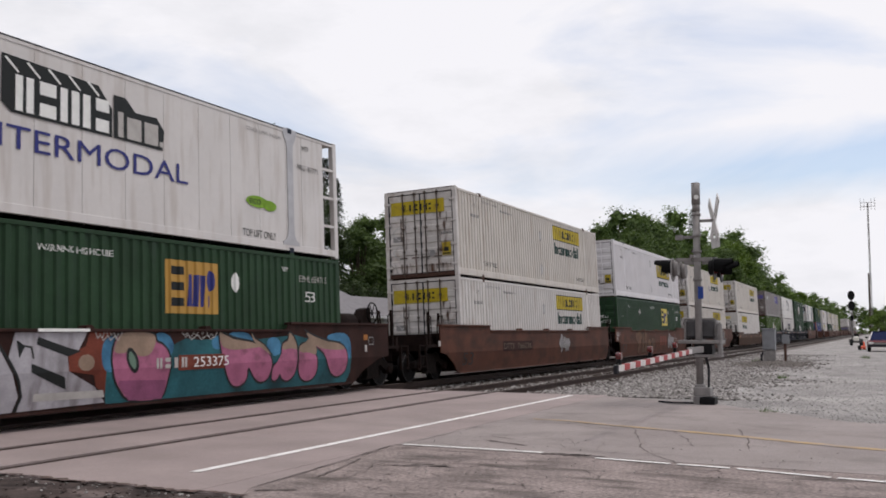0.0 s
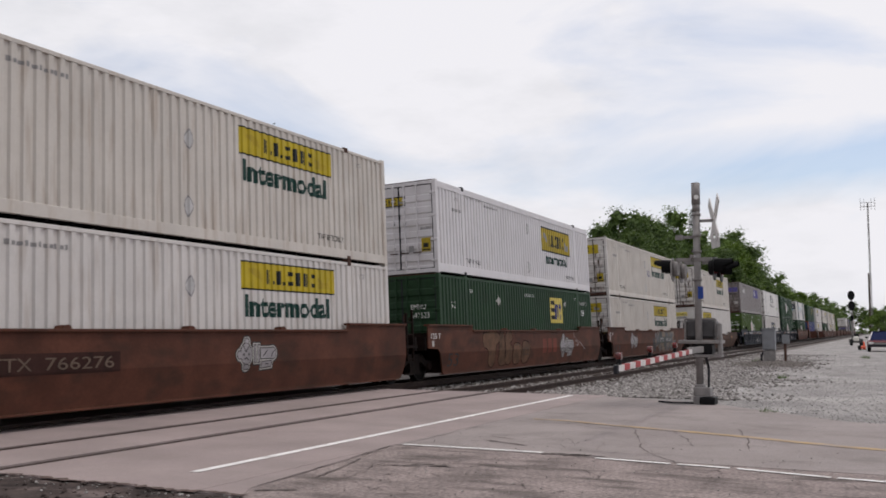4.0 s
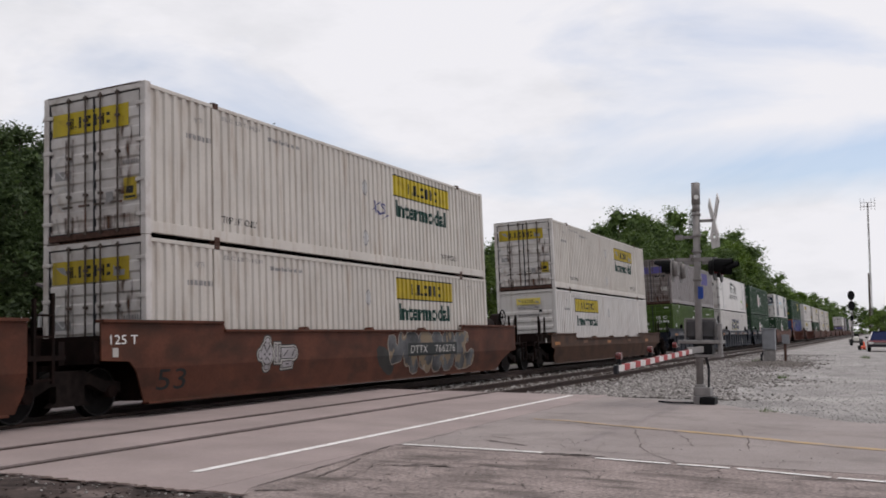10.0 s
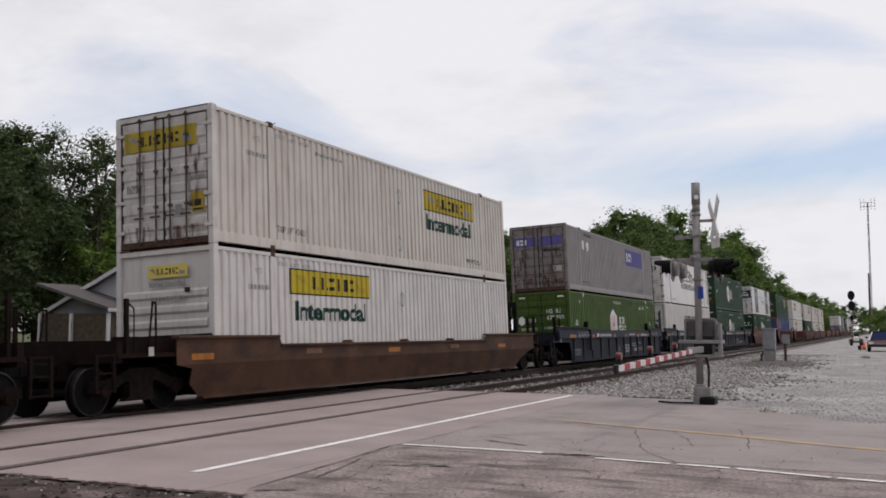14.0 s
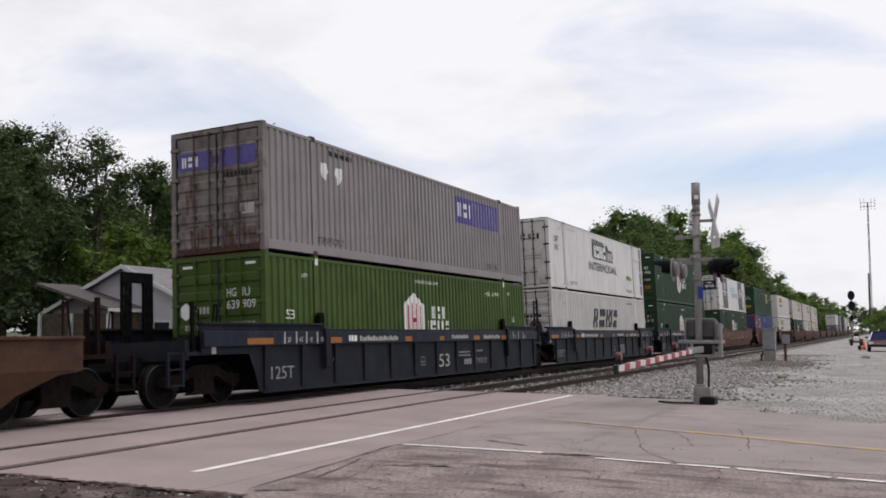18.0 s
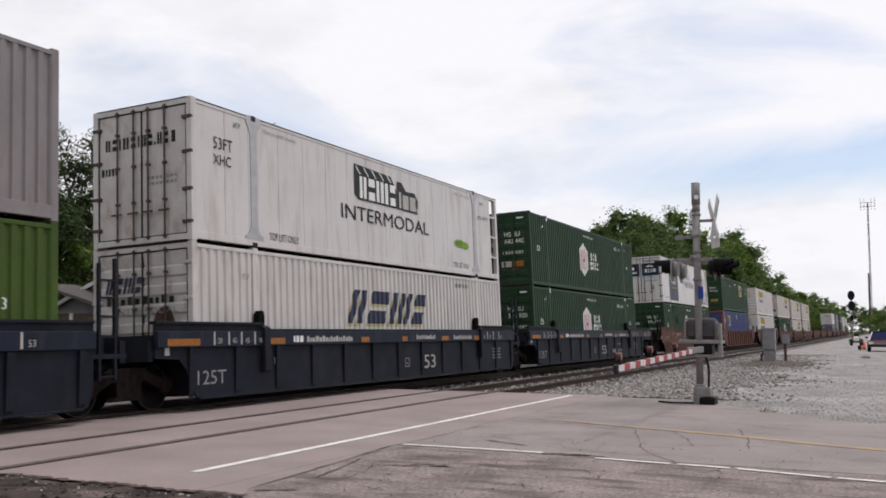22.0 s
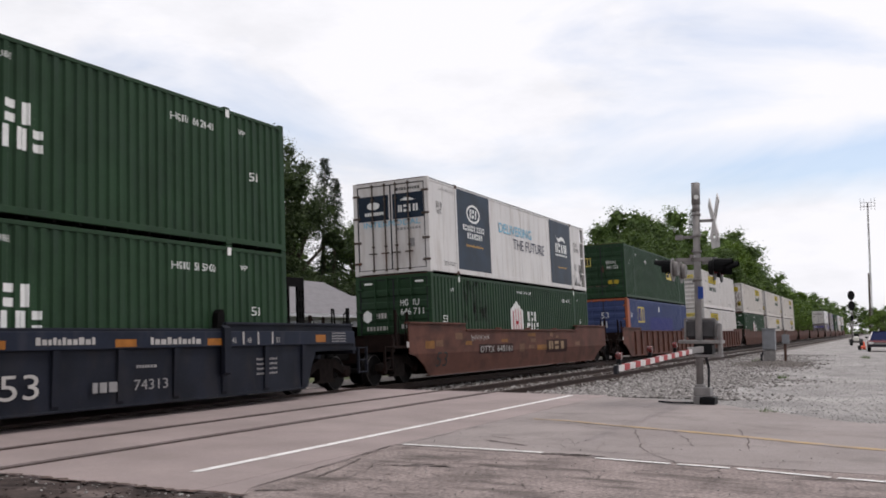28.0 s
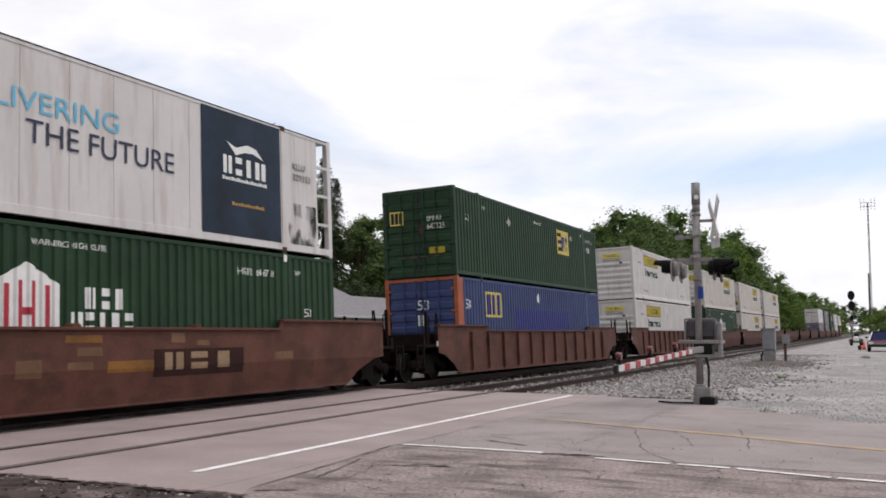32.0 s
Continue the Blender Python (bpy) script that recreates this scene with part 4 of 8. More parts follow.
def c_intermodal(m, paint="white", end="door_white", panel="yellow", clean=False, low_logo=False, nose=False, dz=0.0):
    label = ("clean bright white" if clean else "weathered off-white") + " ribbed freight container with yellow name panel" + (" and ribbed nose" if nose else "")
    c = thing("shipping_container", m, label, "container", "containers on the train")
    container_shell(c, M[paint], M[end], None, M["rustpost"] if not clean else M["darktrim"], "ribbed", 0.30 if clean else 0.26, 0.24 if clean else 0.12, doors=not nose)
    if low_logo:
        yellow_panel(c, "lowlogo", 2.70, 1.96 + dz, 3.65, 0.60, panel=panel)
        words("lowlogo", "Intermodal", c, 2.88, 1.36 + dz, 3.22, 0.46, M["ink_green"])
    elif clean:
        yellow_panel(c, "cleanlogo", 9.70, 1.42, 3.75, 1.0, panel=panel)
        words("cleanlogo", "Intermodal", c, 10.16, 0.94, 2.78, 0.44, M["ink_green"])
    else:
        yellow_panel(c, ("logo", dz), 9.72, 2.00 + dz, 3.72, 0.62, panel=panel)
        words("logo", "Intermodal", c, 9.85, 1.42 + dz, 3.30, 0.48, M["ink_green"])
    words("ivory", "TOP LIFT ONLY", c, 2.22, 0.43, 1.22, 0.15, M["ink"])
    words("ivory", "TOP LIFT ONLY", c, 12.75, 0.43, 1.15, 0.14, M["ink"])
    words("ivory", "STACK LIMIT 3 HIGH", c, 2.25, 2.58, 1.3, 0.085, M["ink_grey"])
    words("ivory", "WTP", c, 1.38, 2.36, 0.28, 0.12, M["ink_grey"])
    words("ivory", "WTP", c, 14.6, 2.46, 0.28, 0.12, M["ink_grey"])
    bar_text("ivory", c, 3.9, 2.46, 1.25, 0.09, M["ink_grey"], 11)
    bar_text("ivory", c, 1.15, 2.02, 0.75, 0.10, M["ink_grey"], 9)
    diamond(c, "ivory", 8.12, 0.66, 0.22, M["ink_pale"])
    diamond(c, "ivory", 8.15, 2.14 if clean else 2.0, 0.22, M["ink_pale"])
    if nose:
        yellow_panel(c, "nose", -0.42, 2.28, 1.05, 0.26, "nose", "emblembox_yellow", border=False)
        words("nose", "Intermodal", c, -0.38, 2.10, 0.95, 0.12, M["ink_grey"], "nose")
        bar_text("nose", c, -0.35, 1.80, 0.9, 0.09, M["ink_grey"], 9, "nose")
        decal("nose_square", lambda bm: flat_rect(bm, 0.55, 1.95, 0.14, 0.10), M["ink"], c, "nose", name="marking")
    else:
        yellow_panel(c, "end" + panel + str(clean), -1.08, 2.10 if not clean else 2.16, 1.95 if not clean else 1.30, 0.44 if not clean else 0.30, "end", panel, border=clean)
        decal("warn", lambda bm: flat_rect(bm, 0.74, 0.68, 0.32, 0.42), M["yellow_dull"], c, "end", 0.03, name="warning_label", label="yellow warning label")
        decal("warn_text", lambda bm: (flat_rect(bm, 0.77, 0.71, 0.26, 0.05), flat_rect(bm, 0.80, 0.80, 0.18, 0.14)), M["ink"], c, "end", 0.036, name="marking")
        bar_text("doorbars", c, -1.02, 1.22, 0.42, 0.18, M["darktrim"] if clean or panel == "yellow_dull" else M["ink_grey"], 1, "end")
        o, i = [(-1.06, 1.5), (-0.8, 1.24), (-0.54, 1.5), (-0.8, 1.76)], [(-1.02, 1.5), (-0.8, 1.28), (-0.58, 1.5), (-0.8, 1.72)]
        decal("door_diamond", lambda bm: [flat_poly(bm, [(a, b - dv) for a, b in (o[j], o[(j + 1) % 4], i[(j + 1) % 4], i[j])]) for j in range(4) for dv in (0.0, 0.64)], M["ink_pale"], c, "end", 0.030, name="placard_holder")
        if not clean:
            decal(("rust_runs", panel), lambda bm: [flat_rect(bm, *q) for q in ((-0.74, 0.95, 0.22, 1.05), (0.62, 0.80, 0.34, 1.30), (-1.1, 0.18, 0.9, 0.30), (0.1, 0.18, 1.0, 0.26))], M["rust_run"], c, "end", 0.040, name="rust_stain", label="brown rust running down the door")
        decal("square", lambda bm: flat_rect(bm, 0.30, 0.68, 0.18, 0.20), M["ink_grey"], c, "end", 0.03, name="marking")
        bar_text("num", c, 0.72, 1.36, 0.36, 0.08, M["ink_grey"], 6, "end")
    return c


def c_green(m, livery="emblembox", paint="green", gold=False, low=True, number="646711"):
    label = {"emblembox": "dark green ribbed freight container with square yellow emblem", "roofmark": "dark green ribbed freight container with white house emblem"}[livery]
    if paint == "green_leafy":
        label = "leaf-green ribbed freight container with white house emblem"
    if paint == "blue":
        label = "faded blue ribbed freight container with orange end posts"
    c = thing("shipping_container", m, label, "container", "containers on the train")
    container_shell(c, M[paint], M["orange"] if paint == "blue" else M[paint], None, M[paint] if paint != "blue" else M["darktrim"], "ribbed", 0.16, door_paint=M[paint])
    wm = M["ink_white"]
    if livery == "emblembox" and paint == "green":
        y, o = 1.46, (-0.63 if not gold else -1.05)
        decal(("emblemboxsq", gold), lambda bm: flat_rect(bm, 11.0 + o, y, 1.58, 1.02), M["emblembox_gold" if gold else "emblembox_yellow"], c, name="emblem_panel", lift=0.004)
        s = 11.0 + o
        decal(("emblemboxsq1", gold), lambda bm: [flat_rect(bm, s + 0.16, y + z, 0.40, 0.16) for z in (0.14, 0.44, 0.74)], M["ink"], c, lift=0.008, name="emblem_block", label="three black emblem bars")
        decal(("emblemboxsq2", gold), lambda bm: [flat_poly(bm, [(s + a, y + 0.14), (s + a + 0.13, y + 0.14), (s + a + 0.17, y + 0.76), (s + a + 0.04, y + 0.76)]) for a in (0.62, 0.80, 0.98)], M["ink_blue"], c, lift=0.008, name="emblem_block", label="violet slanted emblem bars")
        decal(("emblemboxsq3", gold), lambda bm: (flat_rect(bm, s + 1.22, y + 0.14, 0.08, 0.22), flat_poly(bm, ellipse(s + 1.31, y + 0.66, 0.13, 0.21, 16))), M["ink_blue"], c, lift=0.008, name="emblem_block", label="violet round emblem mark")
        if gold:
            diamond(c, "emblemboxg", 12.07, 2.13, 0.22, wm)
        else:
            diamond(c, "emblembox", 4.84, 2.18, 0.24, M["ink_dull"])
            diamond(c, "emblembox", 12.35, 2.25, 0.14, M["ink_dull"])
        words("emblembox", "WARNING HIGH CUBE", c, 7.05 if gold else 7.45, 2.42, 1.6 if gold else 1.12, 0.11, wm)
        decal("emblemboxend", lambda bm: flat_rect(bm, -1.05, 1.75, 0.5, 0.46), M["emblembox_yellow"], c, "end", 0.03, name="emblem_panel")
        decal("emblemboxend1", lambda bm: blocks(bm, -1.01, 1.8, 0.42, 0.36, (1, 1, 1), 0.2), M["ink"], c, "end", 0.034, name="emblem_block")
        words("emblembox", "53", c, 0.88, 1.84, 0.32, 0.21, wm)
        words("emblembox", "53", c, 14.68, 1.80, 0.36, 0.24, wm)
        words("emblemboxn", "654715" if gold else "647523", c, 0.30, 1.55, 0.62, 0.17, wm, "end", lift=0.03)
        words("emblemboxn", "EMHU", c, 0.30, 1.82, 0.5, 0.15, wm, "end", lift=0.03)
        diamond(c, "emblemboxe", 0.1, 1.55, 0.20, M["rustpost"], "end")
        decal("emblemboxwarn", lambda bm: flat_rect(bm, 0.35, 0.75, 0.55, 0.2), M["yellow_dull"], c, "end", 0.03, name="warning_label")
        words("emblemboxid", "EMHU 65 47 15" if gold else "EMHU 64 75 23", c, 14.45, 2.26, 1.1, 0.15, M["ink_dull"])
    elif livery == "emblembox":
        decal("emblemboxblue", lambda bm: flat_rect(bm, 2.3, 1.60, 1.45, 0.86), M["emblembox_yellow"], c, name="emblem_panel")
        decal("emblemboxblue1", lambda bm: blocks(bm, 2.4, 1.68, 1.25, 0.7, (1, 1, 1), 0.2), M["ink_blue"], c, lift=0.008, name="emblem_block")
        decal("emblemboxbluep", lambda bm: flat_rect(bm, 5.0, 1.05, 6.4, 0.88), M["ink_blue"], c, name="patch", label="darker repainted blue patch")
        words("emblemboxb", "53", c, 0.68, 1.85, 0.36, 0.30, wm)
        words("emblemboxb", "53", c, -0.15, 1.85, 0.42, 0.32, wm, "end", lift=0.03)
        bar_text("emblemboxb", c, -0.15, 1.35, 0.32, 0.34, wm, 3, "end")
        diamond(c, "emblemboxb", 7.68, 2.40, 0.2, wm)
        decal("orange_post", lambda bm: flat_rect(bm, 0.02, 0.03, 0.42, 2.8), M["orange"], c, lift=0.005, name="end_stripe", label="orange end stripe", ribbed=False)
    else:
        hexa = [(6.48, 0.72), (7.75, 0.72), (7.75, 1.88), (7.12, 2.22), (6.48, 1.88)] if low else [(6.48, 1.05), (7.12, 0.72), (7.75, 1.05), (7.75, 1.88), (7.12, 2.22), (6.48, 1.88)]
        decal(("house", low), lambda bm: flat_poly(bm, hexa), wm, c, name="house_emblem", label="white house-shaped emblem")
        for q in (6.68, 6.95, 7.20, 7.46):
            decal(("house_bar", q), lambda bm: flat_rect(bm, q, 1.0, 0.10 if 6.8 < q < 7.4 else 0.13, 0.86 if q in (6.68, 7.46) else 0.92), M["ink_red"], c, lift=0.008, name="emblem_bar")
        decal("house_cross", lambda bm: flat_rect(bm, 7.05, 1.38, 0.16, 0.12), M["ink_red"], c, lift=0.0095, name="emblem_bar")
        decal("roofmarkname", lambda bm: (barred(bm, 8.30, 1.50, 0.9, 0.36, (1.1, 1, 1), 0.25), barred(bm, 7.97, 1.08, 1.45, 0.36, (1.2, 0.8, 1, 1, 1), 0.22)), wm, c, name="name_mark")
        words("roofmark", "WARNING HIGH CUBE", c, 7.18, 2.50, 1.62, 0.10, wm)
        words("roofmark", "53", c, 0.77, 1.40, 0.33, 0.21, wm)
        words("roofmark", "53", c, 14.90, 1.45, 0.30, 0.19, wm)
        words("roofmarkn", "HGIU", c, 12.45, 2.31, 0.5, 0.15, wm)
        words("roofmarkn", number, c, 13.05, 2.31, 0.68, 0.15, wm)
        words("roofmark", "WP", c, 1.45, 2.35, 0.25, 0.12, wm)
        words("roofmark", "WP", c, 14.5, 2.38, 0.25, 0.12, wm)
        decal("roofmarkmark", lambda bm: (flat_rect(bm, POST_A - 0.06, 2.68, 0.12, 0.16), flat_rect(bm, POST_B - 0.06, 2.68, 0.12, 0.16)), wm, c, ribbed=False, lift=0.012, name="marking")
        decal("roofmarkend", lambda bm: flat_poly(bm, ellipse(-0.92, 1.65, 0.17, 0.2, 6, math.pi / 2)), wm, c, "end", 0.03, name="house_emblem")
        bar_text("roofmarkend", c, -0.65, 1.58, 0.38, 0.16, M["ink_dull"], 4, "end")
        for k, u in ((0, 0.23), (3, 0.66)):
            words("roofmarke", number[k:k + 3], c, u, 1.66, 0.35, 0.19, wm, "end", lift=0.03)
        words("roofmarkid", "HG", c, 0.23, 1.93, 0.26, 0.19, wm, "end", lift=0.03)
        words("roofmarkid", "IU", c, 0.66, 1.93, 0.20, 0.19, wm, "end", lift=0.03)
        bar_text("roofmarkw", c, 0.12, 1.25, 0.85, 0.12, M["ink_dull"], 8, "end")
        bar_text("roofmarkw2", c, -0.95, 1.22, 0.75, 0.12, M["ink_dull"], 7, "end")
        decal("roofmarktick", lambda bm: (flat_rect(bm, 0.75, 2.62, 0.28, 0.06), flat_rect(bm, -1.0, 2.62, 0.28, 0.06), flat_rect(bm, 1.17, 2.2, 0.04, 0.45)), wm, c, "end", 0.035, name="marking")
        if paint == "green":
            decal("roofmarkwarn", lambda bm: flat_rect(bm, 0.55, 0.75, 0.42, 0.22), M["amber"], c, "end", 0.03, name="warning_label")
            decal("roofmarkwarn2", lambda bm: flat_rect(bm, 0.05, 0.75, 0.42, 0.22), M["ink_dull"], c, "end", 0.03, name="warning_label")
    if paint != "blue" and livery == "emblembox":
        words("emblembox", "WTP", c, 2.3, 2.36, 0.25, 0.12, wm)
        words("emblembox", "WTP", c, 13.75, 2.45, 0.25, 0.12, wm)
    return c


def c_grey(m):
    c = thing("shipping_container", m, "grey ribbed freight container with purple name panel", "container", "containers on the train")
    container_shell(c, M["grey"], M["grey_door"], None, M["rustpost"], "ribbed", 0.26)
    decal("purple", lambda bm: flat_rect(bm, 10.32, 1.70, 3.65, 0.86), M["ink_purple"], c, name="name_panel", label="purple name panel")
    decal("purple1", lambda bm: barred(bm, 10.45, 1.92, 1.15, 0.45, (1, 1, 1), 0.25), M["ink_white"], c, lift=0.008, name="name_mark")
    decal("purple2", lambda bm: [flat_rect(bm, 11.68 + 0.245 * k, 1.76, 0.10, 0.74) for k in range(9)], M["ink_dull"], c, lift=0.008, name="worn_stripe")
    for u, v in ((2.54, 2.13), (3.19, 2.10)):
        decal(("purplepl", u), lambda bm: flat_poly(bm, [(u - 0.20, v + 0.05), (u - 0.13, v + 0.2), (u + 0.14, v + 0.2), (u + 0.2, v), (u, v - 0.24)]), M["ink_white"], c, name="placard", label="pale placard")
    words("purple", "TOP LIFT ONLY", c, 2.19, 0.33, 1.16, 0.16, M["ink"])
    words("purple", "TOP LIFT ONLY", c, 12.6, 0.36, 1.15, 0.16, M["ink"])
    words("purple", "WTP", c, 1.5, 2.45, 0.3, 0.15, M["ink_grey"])
    bar_text("purple", c, 2.75, 2.55, 1.1, 0.13, M["darktrim"], 9)
    decal("purpleend", lambda bm: (flat_rect(bm, -1.1, 1.98, 1.0, 0.42), flat_rect(bm, 0.08, 1.98, 1.0, 0.42)), M["ink_purple"], c, "end", 0.03, name="name_panel")
    decal("purpleend1", lambda bm: barred(bm, -1.0, 2.06, 0.5, 0.24, (1, 1, 1), 0.25), M["ink_white"], c, "end", 0.034, name="name_mark")
    decal("purpleend_grime", lambda bm: [flat_rect(bm, *q) for q in ((-1.1, 0.18, 0.95, 0.42), (0.08, 0.18, 1.02, 0.46), (-0.9, 0.95, 0.35, 0.9), (0.45, 0.9, 0.4, 0.8))], M["rust_run"], c, "end", 0.040, name="rust_stain", label="brown grime running down the door")
    bar_text("purpleend", c, 0.15, 1.72, 0.8, 0.12, M["ink"], 8, "end")
    decal("purplelab", lambda bm: flat_rect(bm, 0.62, 0.85, 0.4, 0.24), M["ink_dull"], c, "end", 0.03, name="label_plate")
    return c


def c_smooth(m, blue=False):
    c = thing("shipping_container", m, "smooth-panelled white freight container with black block emblem", "container", "containers on the train")
    container_shell(c, M["smooth_white"], M["smooth_white"], None, M["slate_blue"], "smooth", 0.20, tail_frame=True, door_paint=M["door_white"])
    ink = M["ink_blue"] if blue else M["ink"]
    words("blockmark" + str(blue), "INTERMODAL", c, 5.63, 1.07, 4.98, 0.38, ink, ribbed=False)
    decal("blockmark_shadow", lambda bm: (flat_poly(bm, [(6.31, 1.78), (6.50, 1.64), (8.62, 1.64), (8.62, 2.15), (8.3, 2.50), (6.31, 2.56)]), flat_poly(bm, [(8.66, 1.64), (9.9, 1.62), (9.95, 2.0), (9.75, 2.22), (9.2, 2.2), (8.95, 2.42), (8.66, 2.42)])), M["ink"], c, lift=0.004, ribbed=False, name="emblem_shadow")
    decal("blockmark_blocks", lambda bm: (barred(bm, 6.54, 1.69, 2.04, 0.58, (1.1, 1.1, 0.4, 1.3, 1.0), 0.12), [flat_poly(bm, [(6.36 + 0.42 * k, 2.50), (6.62 + 0.42 * k, 2.30), (6.64 + 0.42 * k, 2.33), (6.40 + 0.42 * k, 2.52)]) for k in range(5)]), M["ink_white"], c, lift=0.008, ribbed=False, name="name_mark")
    for k, (q, w, h) in enumerate(((8.76, 0.13, 0.46), (8.98, 0.36, 0.40), (9.42, 0.36, 0.40), (9.82, 0.10, 0.10))):
        decal(("blockmark_inc", k), lambda bm: flat_rect(bm, q, 1.68, w, h), M["ink_dull"], c, lift=0.008, ribbed=False, name="name_block")
    decal("eco", lambda bm: (flat_poly(bm, ellipse(12.85, 1.02, 0.40, 0.13, 16)), flat_poly(bm, ellipse(13.3, 0.98, 0.26, 0.12, 12))), M["eco_green"], c, lift=0.004, ribbed=False, name="green_badge", label="lime green oval badge")
    words("blockmark", "eco", c, 12.55, 0.96, 0.42, 0.12, M["ink"], ribbed=False, lift=0.008)
    words("blockmark", "TOP LIFT ONLY", c, 2.55, 0.22, 1.15, 0.17, M["ink"], ribbed=False)
    words("blockmark", "TOP LIFT ONLY", c, 12.32, 0.24, 1.2, 0.16, M["ink"], ribbed=False)
    words("blockmark", "STACK LIMIT 3 HIGH", c, 2.42, 2.58, 1.25, 0.085, M["ink_grey"], ribbed=False)
    words("blockmark", "STACK LIMIT 3 HIGH", c, 12.5, 2.56, 1.25, 0.085, M["ink_grey"], ribbed=False)
    words("blockmark", "53FT", c, 0.68, 1.95, 0.62, 0.25, M["ink"], ribbed=False)
    words("blockmark", "XHC", c, 0.67, 1.62, 0.58, 0.22, M["ink"], ribbed=False)
    words("blockmark", "WTP", c, 1.32, 2.50, 0.24, 0.12, M["ink"], ribbed=False)
    words("blockmark", "WTP", c, 14.6, 2.46, 0.3, 0.12, M["ink"], ribbed=False)
    words("blockmark", "PRIU", c, 14.42, 1.98, 0.32, 0.13, M["ink"], ribbed=False)
    words("blockmarkn", "81771", c, 14.85, 1.98, 0.42, 0.13, M["ink"], ribbed=False)
    decal("blockmark_end", lambda bm: barred(bm, -0.98, 2.02, 1.9, 0.24, (1, 1, 0.5, 1.2, 1, 0.5, 0.9, 0.9, 0.3, 0.9, 0.9, 1.2), 0.2), M["ink"], c, "end", 0.03, name="name_mark")
    bar_text("blockmark_e2", c, 0.15, 1.32, 0.75, 0.06, M["ink_grey"], 8, "end")
    bar_text("blockmark_e3", c, 0.15, 1.20, 0.75, 0.06, M["ink_grey"], 8, "end")
    bar_text("blockmark_e4", c, -1.08, 1.5, 0.42, 0.16, M["ink"], 5, "end")
    return c


def c_slant(m):
    c = thing("shipping_container", m, "cream-white ribbed freight container with slanted blue name blocks", "container", "containers on the train")
    container_shell(c, M["white"], M["door_white"], None, M["white"], "ribbed", 0.14)
    decal("slant_y", lambda bm: barred(bm, 5.64, 1.24, 4.3, 0.86, (0.95, 1.35, 0.35, 0.9, 0.95), 0.10, 0.45, 0.10), M["slant_gold"], c, lift=0.004, name="name_shadow", label="yellow drop shadow")
    decal("slant_b", lambda bm: barred(bm, 5.73, 1.32, 4.3, 0.86, (0.95, 1.35, 0.35, 0.9, 0.95), 0.10, 0.45, 0.10), M["ink_slant"], c, lift=0.008, name="name_mark", label="slanted slate-blue name bars")
    words("slant", "WTP", c, 1.55, 2.2, 0.26, 0.13, M["ink_grey"])
    bar_text("slant", c, 12.35, 2.5, 1.1, 0.12, M["ink_grey"], 9)
    decal("slant_dent", lambda bm: flat_poly(bm, ellipse(13.2, 1.75, 0.05, 0.16, 8)), M["ink_grey"], c, name="dent")
    bar_text("slant_e", c, -0.95, 1.72, 1.75, 0.16, M["ink"], 10, "end")
    words("slant_e", "INTERMODAL", c, -0.7, 1.52, 1.6, 0.12, M["ink_grey"], "end", lift=0.03)
    decal("slant_n", lambda bm: barred(bm, -1.0, 1.95, 0.95, 0.32, (1, 1.3, 0.4, 0.9, 0.9), 0.2, 0.25), M["ink_slant"], c, "end", 0.03, name="name_mark")
    decal("slant_r", lambda bm: flat_poly(bm, ellipse(0.55, 1.15, 0.3, 0.5, 14)), M["rustpost"], c, "end", 0.028, name="rust_patch")
    return c


